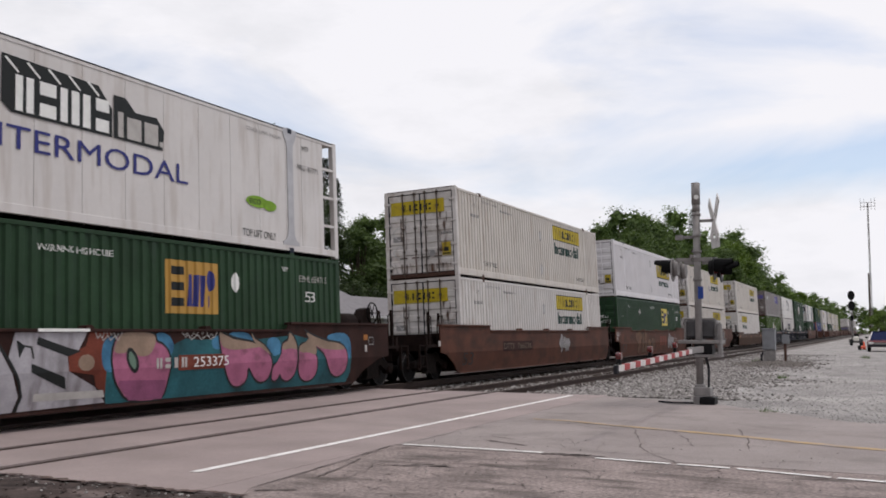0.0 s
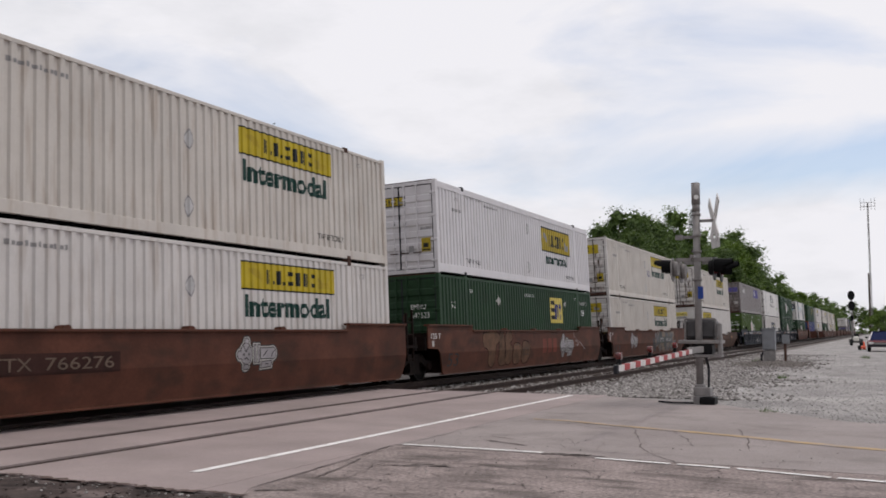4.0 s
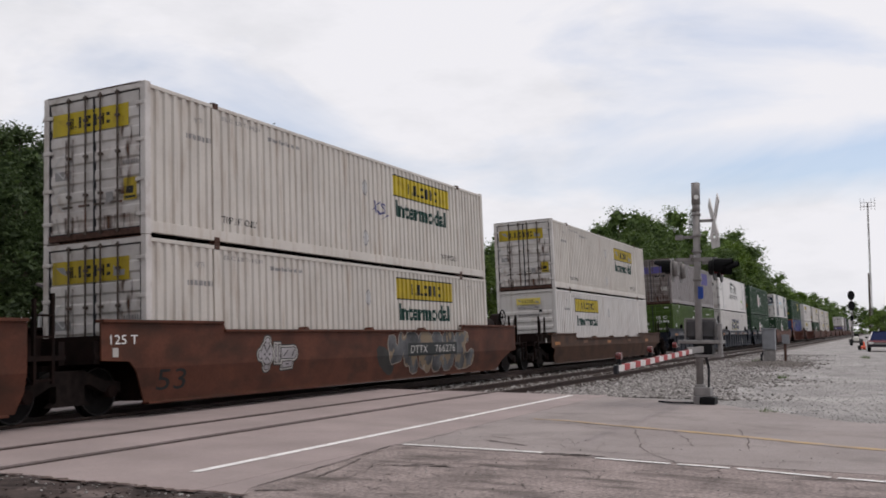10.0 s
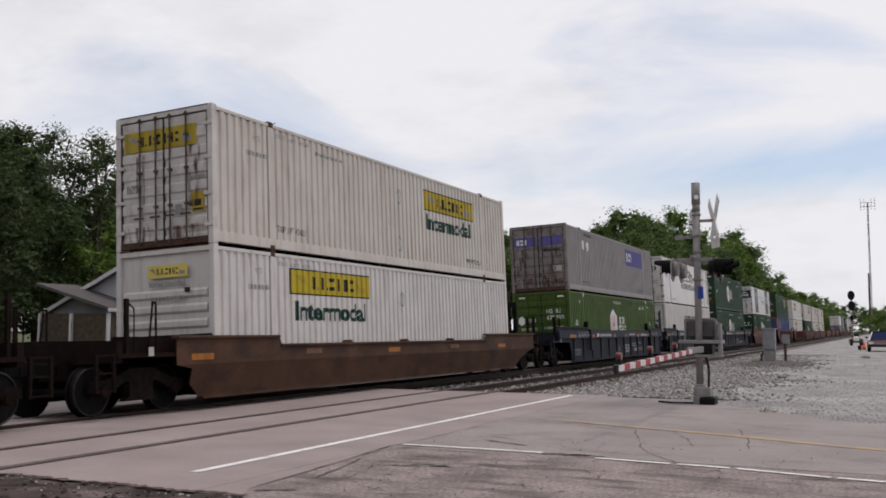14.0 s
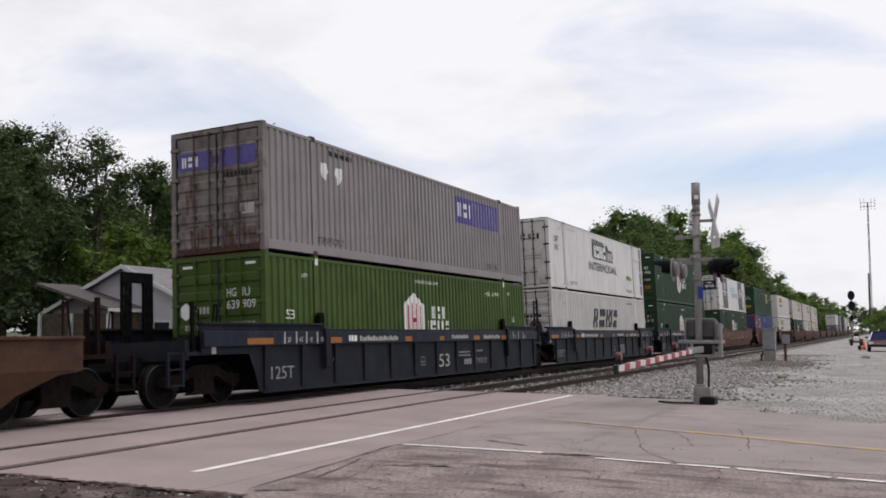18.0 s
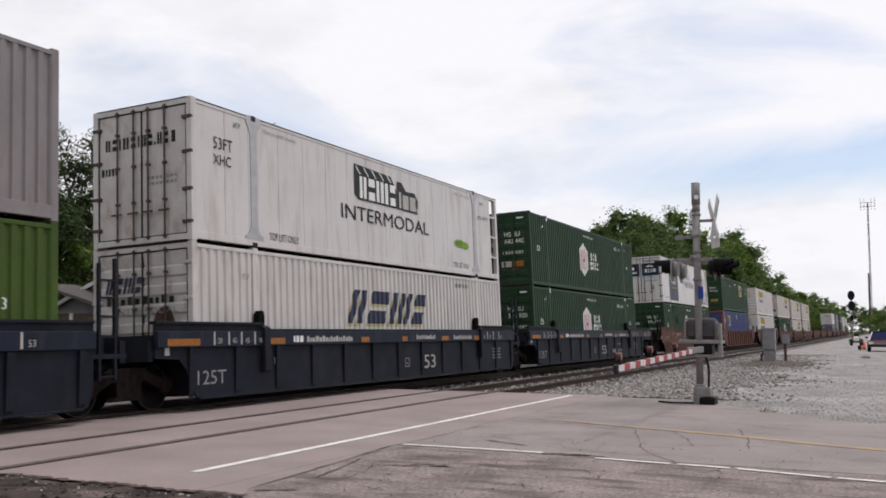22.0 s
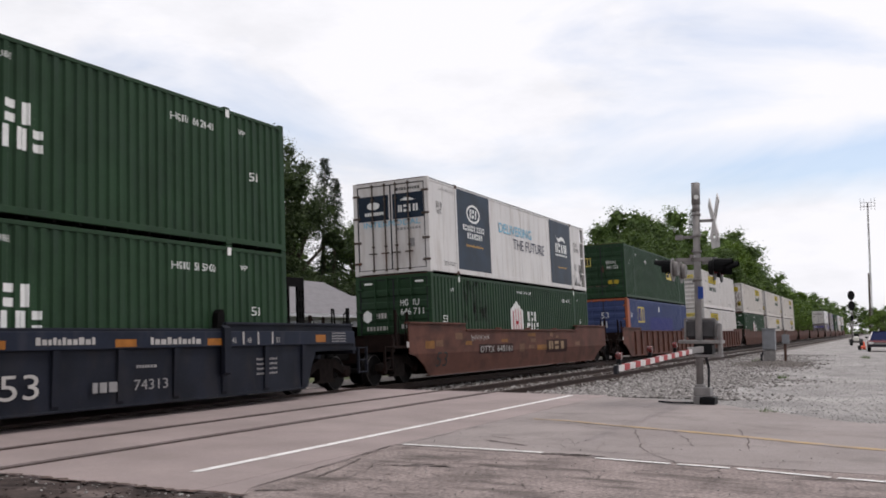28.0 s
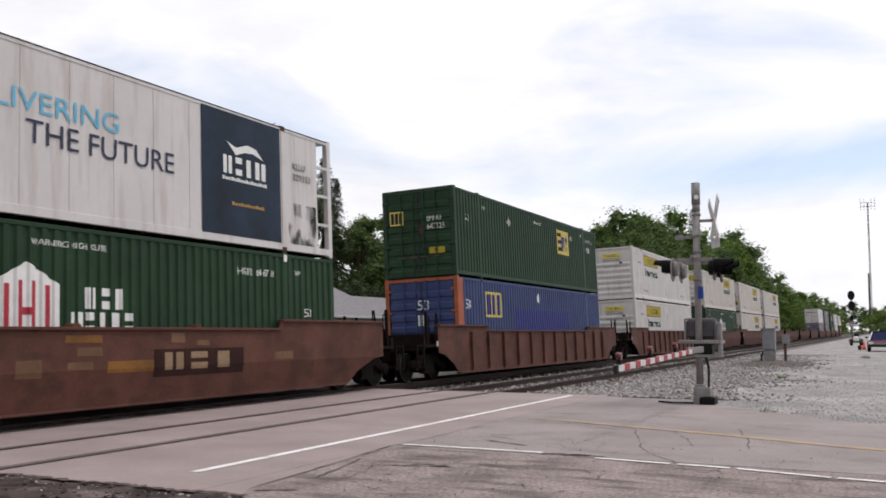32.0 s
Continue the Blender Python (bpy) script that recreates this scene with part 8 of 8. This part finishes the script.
# ---- houses behind the railway ----
M["porch"] = material("brown_grey_shingles", (0.095, 0.084, 0.082), 0.9, var=0.15, scale=3.0, bump=0.5, bump_scale=14)
def gable_house(name, x0, x1, y0, y1, eave, ridge, label, over=0.45):
    h = thing(name, pose(x0, (y0 + y1) / 2, -0.42), label, "house")
    L, W = x1 - x0, (y1 - y0) / 2
    e, r = eave + 0.42, ridge + 0.42
    bm = bmesh.new()
    prism(bm, [(-W, 0), (W, 0), (W, e), (0, r - 0.1), (-W, e)], 0, L, "x")
    part("wall", bm, M["siding"], h)
    slope = (r - e) / W
    for k in range(int(e / 0.2)):
        part("siding_board", mesh_of(("board_end", name), lambda bm: box(bm, -0.03, 0.0, -W, W, 0.0, 0.17)), M["siding"], h, at=pose(0, 0, 0.1 + 0.2 * k))
        part("siding_board", mesh_of(("board_side", name), lambda bm: box(bm, 0, L, -W - 0.03, -W, 0.0, 0.17)), M["siding"], h, at=pose(0, 0, 0.1 + 0.2 * k))
    k = 0
    while e + 0.2 * k < r - 0.45:
        w = W * (1 - (0.2 * (k + 1)) / (r - e))
        part("siding_board", mesh_of(("board_gable", name, k), lambda bm: box(bm, -0.03, 0.0, -w, w, 0.0, 0.17)), M["siding"], h, at=pose(0, 0, e + 0.2 * k))
        k += 1
    for sg in (-1, 1):
        bm = bmesh.new()
        prism(bm, [(0, r), (sg * (W + over), r - slope * (W + over)), (sg * (W + over), r - slope * (W + over) - 0.12), (0, r - 0.12)], -over, L + over, "x")
        roof = part("roof_slope", bm, M["shingle"], h)
        bm = bmesh.new()
        prism(bm, [(0, r + 0.02), (sg * (W + over), r - slope * (W + over) + 0.02), (sg * (W + over), r - slope * (W + over) - 0.2), (0, r - 0.2)], -over - 0.05, -over, "x")
        part("barge_board", bm, M["trimwhite"], roof, "white barge board")
        bm = boxes((-over, L + over, *sorted((sg * (W + over), sg * (W + over + 0.1))), r - slope * (W + over) - 0.18, r - slope * (W + over) - 0.02))
        part("gutter", bm, M["trimwhite"], roof)
    return h


house = gable_house("house", 37.4, 56.0, 30.8, 41.2, 2.75, 5.0, "pale sided single-storey house with grey shingle gable roof")
for x, z in ((4.5, 1.3), (9.0, 1.3), (13.5, 1.3)):
    w = part("window", boxes((x - 0.55, x + 0.55, -5.30, -5.22, z, z + 1.3)), M["glass"], house, "dark glazed window")
    part("window_frame", boxes((x - 0.65, x + 0.65, -5.33, -5.30, z - 0.1, z), (x - 0.65, x + 0.65, -5.33, -5.30, z + 1.3, z + 1.4), (x - 0.65, x - 0.55, -5.33, -5.30, z, z + 1.3), (x + 0.55, x + 0.65, -5.33, -5.30, z, z + 1.3)), M["trimwhite"], w)
w = part("window", boxes((-0.05, -0.035, -3.0, -2.0, 1.2, 2.4)), M["glass"], house, "dark glazed window")
part("window_frame", boxes((-0.08, -0.05, -3.1, -1.9, 2.4, 2.52), (-0.08, -0.05, -3.1, -1.9, 1.08, 1.2), (-0.08, -0.05, -3.1, -3.0, 1.2, 2.4), (-0.08, -0.05, -2.0, -1.9, 1.2, 2.4)), M["trimwhite"], w)
part("roof_vent", tube(tube(bmesh.new(), (4.6, -0.9, 4.7), (4.6, -0.9, 5.45), 0.16, 12), (4.6, -0.9, 5.4), (4.6, -0.9, 5.75), 0.30, 12), M["lamp_black"], house, "black turbine roof vent")
part("roof_pipe", tube(bmesh.new(), (4.1, -0.6, 4.8), (4.1, -0.6, 5.7), 0.07, 8), M["trimwhite"], house)
bm = bmesh.new()
prism(bm, [(-1.4, 3.15), (3.6, 4.45), (3.6, 4.3), (-1.4, 3.0)], -2.7, 0.0, "x")
part("porch_roof", bm, M["porch"], house, "brown-grey porch roof")
# a dark brown block is added to stand for the porch's dark interior
part("porch_wall", boxes((-2.4, -0.04, -1.25, 3.35, 0.0, 2.85)), M["bark"], house, "dark brown porch enclosure")
part("porch_fascia", boxes((-2.7, 0.0, -1.46, -1.40, 2.92, 3.10)), M["trimwhite"], house)
for y in (-1.3, 1.2, 3.4):
    part("porch_post", boxes((-2.6, -2.45, y - 0.07, y + 0.07, 0, 2.85)), M["trimwhite"], house)
shed = gable_house("shed", 20.0, 33.0, 44.0, 52.0, 3.0, 5.3, "small pale outbuilding with grey gable roof")
gable_house("long_outbuilding", 62.0, 82.0, 33.5, 42.0, 2.6, 4.3, "long low pale building with grey metal roof")


# ---- trees: trunk, limbs and a crown of leaf sprays ----
def crown_mesh(name, lobes, clumps, leaves, size, rnd, mat, spread=0.5, flat=1.0):
    """Many small leaf blades in sprays near the outside of several lobes."""
    verts, faces = [], []
    total = sum(r[3] ** 2 for r in lobes)
    for lx, ly, lz, lr in lobes:
        for _ in range(max(4, int(clumps * lr ** 2 / total))):
            d = Vector((rnd.gauss(0, 1), rnd.gauss(0, 1), rnd.gauss(0.15, 1))).normalized()
            r = lr * (0.55 + 0.5 * rnd.random() ** 0.6)
            c = Vector((lx, ly, lz)) + Vector((d.x * r, d.y * r, d.z * r * flat))
            inner = rnd.random() < 0.30
            if inner:
                c = Vector((lx, ly, lz)) + (c - Vector((lx, ly, lz))) * 0.5
            for _ in range(leaves):
                p = c + Vector((rnd.gauss(0, spread), rnd.gauss(0, spread), rnd.gauss(0, spread * 0.7)))
                u = Vector((rnd.gauss(0, 1), rnd.gauss(0, 1), rnd.gauss(0, 0.5))).normalized()
                n = (d * 0.6 + Vector((rnd.gauss(0, 0.6), rnd.gauss(0, 0.6), 0.5 + rnd.gauss(0, 0.5)))).normalized()
                v = n.cross(u)
                if v.length < 1e-3:
                    continue
                v.normalize()
                s = size * rnd.uniform(0.6, 1.4) * (2.5 if inner else 1.0)
                i = len(verts)
                verts += [tuple(p - u * s), tuple(p + v * s * 0.5), tuple(p + u * s), tuple(p - v * s * 0.5)]
                faces.append((i, i + 1, i + 2, i + 3))
    me = bpy.data.meshes.new(name)
    me.from_pydata(verts, [], faces)
    me.materials.append(mat)
    return me


def broadleaf(seed, h, r, mat, label, leaves=14, clumps=820, airy=False, big=1.0, tight=0.024):
    rnd = random.Random(seed)
    t = thing("tree", pose(0, -900 - 40 * seed, -0.42), label, "tree", "trees along the railway")
    bm = bmesh.new()
    k = 0.030 * h
    base = h * (0.22 if not airy else 0.35)
    tube(bm, (0, 0, -0.2), (0.02 * h * rnd.uniform(-1, 1), 0.02 * h * rnd.uniform(-1, 1), base), k, 9, k * 0.7)
    part("trunk", bm, M["bark"], t)
    lobes = []
    n = 17 if not airy else 13
    for i in range(n):
        a = 2.4 * i + rnd.uniform(-0.4, 0.4)
        f = (i + 0.5) / n
        lev = 0.30 + 0.60 * f + rnd.uniform(-0.05, 0.05)
        rad = r * (0.78 - 0.62 * max(0.0, f - 0.35)) * rnd.uniform(0.55, 1.05) * (1.0 if f < 0.85 else 0.45)
        lobes.append((rad * math.cos(a), rad * math.sin(a), h * lev, r * rnd.uniform(0.24, 0.42) * (1.0 if f < 0.8 else 0.75)))
    for lx, ly, lz, lr in lobes[:5] if big > 1.2 else lobes:
        bm = tube(bmesh.new(), (0, 0, base * 0.92), (lx * 0.55, ly * 0.55, base + (lz - base) * 0.6), k * 0.5, 6, k * 0.28)
        tube(bm, (lx * 0.55, ly * 0.55, base + (lz - base) * 0.6), (lx * 0.95, ly * 0.95, lz + lr * 0.3), k * 0.28, 5, k * 0.08)
        part("limb", bm, M["bark"], t)
    me = crown_mesh("crown", lobes, clumps, leaves, (0.0062 * h + 0.05) * big, rnd, mat, tight * h, 0.85)
    part("crown", me, mat, t)
    return t


def spruce(seed, h, r):
    rnd = random.Random(seed)
    t = thing("tree", pose(0, -900 - 40 * seed, -0.42), "dark spruce tree with drooping tiers behind the railway", "tree", "trees along the railway")
    part("trunk", tube(bmesh.new(), (0, 0, -0.2), (0, 0, h * 0.97), 0.02 * h, 8, 0.02), M["bark"], t)
    verts, faces = [], []
    for i in range(46):
        f = i / 46
        z = h * (0.14 + 0.85 * f)
        rr = r * (1 - f) ** 0.8 + 0.15
        for j in range(9):
            a = rnd.uniform(0, 6.283)
            ln = rr * rnd.uniform(0.6, 1.1)
            for s in range(16):
                q = (s + rnd.random()) / 16
                p = Vector((math.cos(a) * ln * q, math.sin(a) * ln * q, z - 0.28 * ln * q + rnd.gauss(0, 0.12)))
                w = Vector((-math.sin(a), math.cos(a), rnd.gauss(-0.3, 0.4))).normalized() * rnd.uniform(0.12, 0.30) * (1 if rnd.random() > 0.5 else -1)
                d = Vector((math.cos(a), math.sin(a), -0.4)) * rnd.uniform(0.15, 0.35)
                i0 = len(verts)
                verts += [tuple(p), tuple(p + w * 0.6 + d * 0.5), tuple(p + w + d), tuple(p + w * 0.3 + d)]
                faces.append((i0, i0 + 1, i0 + 2, i0 + 3))
    me = bpy.data.meshes.new("crown")
    me.from_pydata(verts, [], faces)
    part("crown", me, M["needle"], t)
    return t


OAK = "full broadleaf tree in dense summer leaf"
models = {
    "a": (broadleaf(1, 18, 6.0, M["leaf_dark"], "tall dark green broadleaf tree behind the houses", leaves=26, clumps=900, big=0.68, tight=0.021), 18),
    "b": (broadleaf(2, 20, 6.5, M["leaf_dark"], "tall dark airy tree with gaps in its crown", airy=True, leaves=26, clumps=620, big=0.66, tight=0.020), 20),
    "c": (broadleaf(3, 17, 5.5, M["leaf"], OAK), 17),
    "d": (broadleaf(4, 19, 6.2, M["leaf"], OAK, clumps=900), 19),
    "e": (broadleaf(5, 9, 4.2, M["leaf_bright"], "low bright green leafy tree beside the house", clumps=560, leaves=14, big=0.85), 9),
    "h": (broadleaf(11, 9, 4.2, M["leaf_dark"], "low dark leafy tree behind the houses", clumps=480, leaves=13, big=0.85), 9),
    "s": (spruce(6, 21, 3.6), 21),
    "x": (broadleaf(8, 18, 7.0, M["leaf"], "distant leafy tree along the railway", clumps=160, leaves=9, big=2.2), 18),
    "z": (broadleaf(12, 18, 6.4, M["leaf_dark"], "dark leafy tree standing further back", clumps=420, leaves=12, big=1.3), 18),
    "y": (broadleaf(9, 16, 6.0, M["leaf_bright"], "distant bright leafy tree along the railway", clumps=140, leaves=9, big=2.2), 16),
    "g": (broadleaf(10, 17, 5.8, M["leaf_bright"], "bright green leafy tree along the railway", clumps=760), 17),
    "f": (broadleaf(7, 16, 6.4, M["leaf"], "broad leafy tree along the railway"), 16),
}
used = set()


def plant(kind, x, y, top, rz=0.0, wide=1.0):
    proto, h = models[kind]
    k = (top + 0.42) / h
    m = pose(x, y, -0.42, 0, 0, rz)
    if kind not in used:
        used.add(kind)
        ob = proto
        ob.matrix_basis = m
    else:
        ob = copy_thing(proto, m)
    ob.scale = (k * wide, k * wide, k)
    return ob


# behind the houses
for n, (kind, x, y, top, wide) in enumerate((("z", 40, 58, 18.5, 1.1), ("a", 47, 60, 18.2, 1.1), ("b", 53, 60, 18.0, 0.9), ("b", 58.5, 60, 18.6, 1.0), ("a", 64.5, 60, 17.6, 0.9), ("s", 71.4, 60, 20.6, 1.25), ("a", 70.2, 63, 17.5, 0.9), ("a", 75.5, 60, 21.6, 0.8), ("a", 81.5, 60, 23.8, 0.95),
                                             ("b", 87.5, 60, 23.2, 0.8), ("s", 91, 58, 22.0, 1.0), ("s", 96.5, 60, 20.6, 1.0))):
    plant(kind, x, y, top, 67 * n, wide)
for n, (kind, x, y, top, wide) in enumerate((("d", 103, 60, 17.6, 1.0), ("c", 110, 60, 17, 1.0), ("a", 118, 58, 17, 1.1), ("d", 128, 58, 16, 1.1), ("f", 140, 56, 17, 1.1),
                                             ("z", 44, 66, 15, 1.3), ("z", 56, 68, 14.5, 1.4), ("z", 68, 68, 14, 1.4), ("z", 80, 66, 15, 1.3), ("d", 94, 66, 14, 1.3),
                                             ("e", 48.0, 46.5, 9.2, 1.2), ("e", 57, 47, 8.0, 1.1), ("h", 74, 46, 7.6, 1.1), ("h", 86, 50, 7.5, 1.2), ("h", 30, 48, 8.5, 1.2), ("a", 42.5, 51.5, 15.6, 1.0), ("a", 38, 49, 14.6, 1.0), ("a", 47, 58, 16.2, 1.1), ("z", 26, 56, 16, 1.1), ("z", 14, 56, 17, 1.1), ("h", 66, 45, 6.8, 1.2), ("h", 88, 44, 9, 1.2))):
    plant(kind, x, y, top, 67 * n, wide)
for n, (x, y) in enumerate(((41, 52), (37.5, 50), (44.5, 55), (34, 47), (29, 43))):
    plant("h", x, y, 7.2 + 0.5 * math.sin(3 * n), 80 * n, 1.25)
for n in range(16):
    plant("h", 33 + 5.6 * n, 61 + 2.5 * math.sin(n * 2.3), 6.6 + 1.2 * math.sin(n * 1.7), 41 * n, 1.25)
# unseen trees past the crossing, added to dim the light on container ends
for n in range(9):
    plant("z", -30 - 7 * math.sin(n * 1.9), -26 + 8.5 * n, 19 + 2.5 * math.sin(n * 2.7), 57 * n, 1.1)
# along the far side of the railway
profile = [(62, 9.2), (73, 9.8), (84, 11.2), (96, 12.8), (103, 15.8), (116, 17.0), (130, 18.5), (158, 21.4), (190, 22.6), (217, 25.2), (238, 24.6), (254, 21.4), (264, 19.4), (290, 19.2), (340, 18.6), (420, 18.2), (520, 19.4), (640, 21.0)]


def height_at(x):
    for (xa, a), (xb, b) in zip(profile, profile[1:]):
        if x <= xb:
            return a + (b - a) * (x - xa) / (xb - xa)
    return profile[-1][1]


rnd = random.Random(12)
x, n = 64.0, 0
while x < 640:
    top = height_at(x) * rnd.uniform(0.74, 1.05)
    plant("xxyx"[n % 4] if x > 260 else "cdgfdcs"[n % 7] if x > 100 else "gcf"[n % 3], x, (29.5 if 190 < x < 246 else 26.5) + rnd.uniform(-1.2, 2.5), top, rnd.uniform(0, 360), 0.9 if x < 110 else 1.0)
    if x > 90 and n % 2:
        plant("xyx"[n % 3], x + 3, 33 + rnd.uniform(-1, 3), top * 0.88, rnd.uniform(0, 360), 1.0)
    if n % 2 == 0:
        plant("e", x + 2.5, 22.6 + rnd.uniform(-0.4, 0.6), top * rnd.uniform(0.3, 0.45), rnd.uniform(0, 360), 0.9)
    x += rnd.uniform(5.5, 8.0) if x < 150 else rnd.uniform(8, 12) if x < 300 else rnd.uniform(14, 20)
    n += 1
# beyond the yard and at the far end of the line
for n, (kind, x, y, top) in enumerate((("f", 168, -2.6, 7.0), ("e", 160, -5.5, 6.0), ("c", 175, -8, 8.0), ("f", 190, -12, 9.0), ("e", 185, 0.2, 5.6), ("x", 700, 20, 22), ("x", 720, 8, 18), ("x", 700, -6, 15), ("x", 680, -22, 17), ("y", 640, -36, 17), ("x", 705, 0, 16), ("x", 715, 14, 19), ("x", 520, 5.5, 14), ("y", 460, 3.5, 12), ("x", 420, 0, 11), ("x", 390, -5, 10.5), ("y", 360, -11, 10), ("x", 340, -17, 10), ("y", 300, -24, 10))):
    plant(kind, x, y, top, 50 * n, 1.2)

for n in range(11):
    plant("y", 668 + 6 * math.sin(n * 2.1), -26 + 5.0 * n, 7.5 + math.sin(n * 1.3), 70 * n, 1.7).location.z = -3.2

# ---- loose stones over the yard's edge and the ballast shoulder; debris and weeds ----
def scatter(name, count, region, size, mat, label, category, seed, zof):
    rnd = random.Random(seed)
    shapes = []
    for s in range(5):
        shapes.append([Vector((math.cos(a) * rnd.uniform(0.7, 1.1), math.sin(a) * rnd.uniform(0.7, 1.1), z)) for a, z in [(k * 1.2566, rnd.uniform(-0.2, 0.2)) for k in range(5)]] + [Vector((0, 0, rnd.uniform(0.5, 0.8))), Vector((0, 0, -0.5))])
    verts, faces = [], []
    for _ in range(count):
        x, y = region(rnd)
        s, a = size * rnd.uniform(0.5, 1.6), rnd.uniform(0, 6.28)
        ca, sa = math.cos(a), math.sin(a)
        b = len(verts)
        for v in rnd.choice(shapes):
            verts.append((x + s * (v.x * ca - v.y * sa), y + s * (v.x * sa + v.y * ca), zof(x, y) + s * (0.35 + v.z)))
        faces += [(b + k, b + (k + 1) % 5, b + 5) for k in range(5)] + [(b + (k + 1) % 5, b + k, b + 6) for k in range(5)]
    me = bpy.data.meshes.new(name)
    me.from_pydata(verts, [], faces)
    return tagged(part(name, me, mat), label, category, kind="stuff")


def stone_material():
    m = material("loose_stone", (0.285, 0.275, 0.275), 0.9, var=0.12, scale=3.0)
    nt = m.node_tree
    bsdf = nt.nodes["Principled BSDF"]
    geo = nt.nodes.new("ShaderNodeNewGeometry")
    r = nt.nodes.new("ShaderNodeValToRGB")
    r.color_ramp.elements[0].color, r.color_ramp.elements[1].color = (0.36, 0.34, 0.32, 1), (1.35, 1.31, 1.26, 1)
    nt.links.new(geo.outputs["Random Per Island"], r.inputs["Fac"])
    x = nt.nodes.new("ShaderNodeMix")
    x.data_type, x.blend_type = "RGBA", "MULTIPLY"
    x.inputs[0].default_value = 1.0
    nt.links.new(bsdf.inputs["Base Color"].links[0].from_socket, x.inputs[6])
    nt.links.new(r.outputs["Color"], x.inputs[7])
    nt.links.new(x.outputs[2], bsdf.inputs["Base Color"])
    return m


M["loose"] = stone_material()
M["fine_gravel"] = material("fine_limestone_chips", (0.39, 0.372, 0.365), 0.9, var=0.25, scale=3.0)


def shoulder(r):
    x = 22.3 + 45 * r.random() ** 1.6
    edge = 4.4 + 0.7 * math.sin(0.55 * x) + 0.4 * math.sin(1.7 * x + 1.0) + 0.03 * (x - 22)
    return x, (8.6 - (8.6 - edge) * r.random() ** 0.8 if r.random() < 0.82 else edge - abs(r.gauss(0, 0.9)))


scatter("ballast_stones", 15000, shoulder, 0.042, M["loose"], "loose grey ballast stones along the track shoulder", "ballast", 3, lambda x, y: -0.05 if y < 7.2 else -0.19)


def between(r):
    x = 22.3 + 60 * r.random() ** 1.5
    return x, r.uniform(8.5, 15.2)


scatter("ballast_stones", 7000, between, 0.05, M["loose"], "loose grey ballast stones between the rails", "ballast", 4, lambda x, y: -0.19)


def yard(r):
    while True:
        x = 17.5 + 55 * r.random() ** 1.8
        y = r.uniform(-6, 6.0)
        if x > 17.2 + max(0, (y - 0.2) * 0.78) + 0.3:
            return x, y


scatter("yard_gravel", 16000, yard, 0.013, M["fine_gravel"], "fine loose gravel over the yard", "gravel", 5, lambda x, y: -0.05)
scatter("yard_gravel", 7000, yard, 0.022, M["fine_gravel"], "coarser limestone chips over the yard", "gravel", 15, lambda x, y: -0.05)
scatter("ballast_heap", 1800, lambda r: (46.5 + r.gauss(0, 1.6), 4.9 + r.gauss(0, 0.75)), 0.06, M["ballast"], "low heap of dark ballast round the cabinet", "ballast", 8, lambda x, y: -0.05 + 0.18 * math.exp(-((x - 46.5) / 2.2) ** 2 - ((y - 4.9) / 0.9) ** 2))
scatter("debris", 260, lambda r: (r.uniform(4.2, 7.2), r.uniform(5.2, 8.6)), 0.022, M["dirt"], "broken stones in dark dirt beside the crossing", "debris", 6, lambda x, y: -0.02)
scatter("rubble", 90, lambda r: (7.24 - abs(r.gauss(0, 0.26)), r.uniform(4.9, 8.8)), 0.016, M["loose"], "pale crumbs of concrete along the broken deck edge", "rubble", 16, lambda x, y: -0.02)
scatter("road_grit", 500, lambda r: (r.uniform(6, 13), r.uniform(0.5, 5.8)), 0.009, M["loose"], "grit on the old asphalt", "grit", 7, lambda x, y: 0.0)


def weeds(name, x, y, n, h, seed):
    rnd = random.Random(seed)
    verts, faces = [], []
    for _ in range(n):
        a, px, py = rnd.uniform(0, 6.28), x + rnd.gauss(0, 0.12), y + rnd.gauss(0, 0.12)
        hh, l = h * rnd.uniform(0.5, 1.2), rnd.uniform(0.02, 0.14)
        b = len(verts)
        w = 0.008
        verts += [(px - w * math.sin(a), py + w * math.cos(a), -0.05), (px + w * math.sin(a), py - w * math.cos(a), -0.05), (px + l * math.cos(a), py + l * math.sin(a), -0.05 + hh)]
        faces.append((b, b + 1, b + 2))
    me = bpy.data.meshes.new(name)
    me.from_pydata(verts, [], faces)
    return tagged(part(name, me, M["leaf"]), "small tuft of green weeds in the gravel", "weeds", kind="stuff")


weeds("weed_tuft", 18.9, 2.1, 60, 0.13, 1)
weeds("weed_tuft", 33.5, 3.2, 60, 0.15, 2)
weeds("weed_tuft", 47.0, 5.6, 120, 0.3, 3)
weeds("weed_tuft", 60.0, 1.0, 80, 0.2, 4)


# ---- what moves: the train rolls towards the crossing, its wheels turn ----
def rolled(t):
    """Metres the train has rolled by t seconds."""
    u = t / 32
    return 160 * (1.037283 * u + 0.020008 * u ** 2 + 0.259006 * u ** 3 - 0.539407 * u ** 4 + 0.414941 * u ** 5 - 0.115331 * u ** 6)


def motions():
    times = [2.0 * k for k in range(17)]
    for ob, base in TRAIN:
        walk(ob, [(t, Matrix.Translation((-rolled(t), 0, 0)) @ base) for t in times])
    grid = [0.1 * k for k in range(321)]
    turns = [(t, Matrix.Rotation(-rolled(t) / WHEEL_R, 4, "Y")) for t in grid]
    for w in WHEELSETS[:ROLLING]:
        home = w.matrix_basis.translation.copy()
        walk(w, [(t, Matrix.Translation(home) @ r) for t, r in turns])


ROLLING = 44
motions()
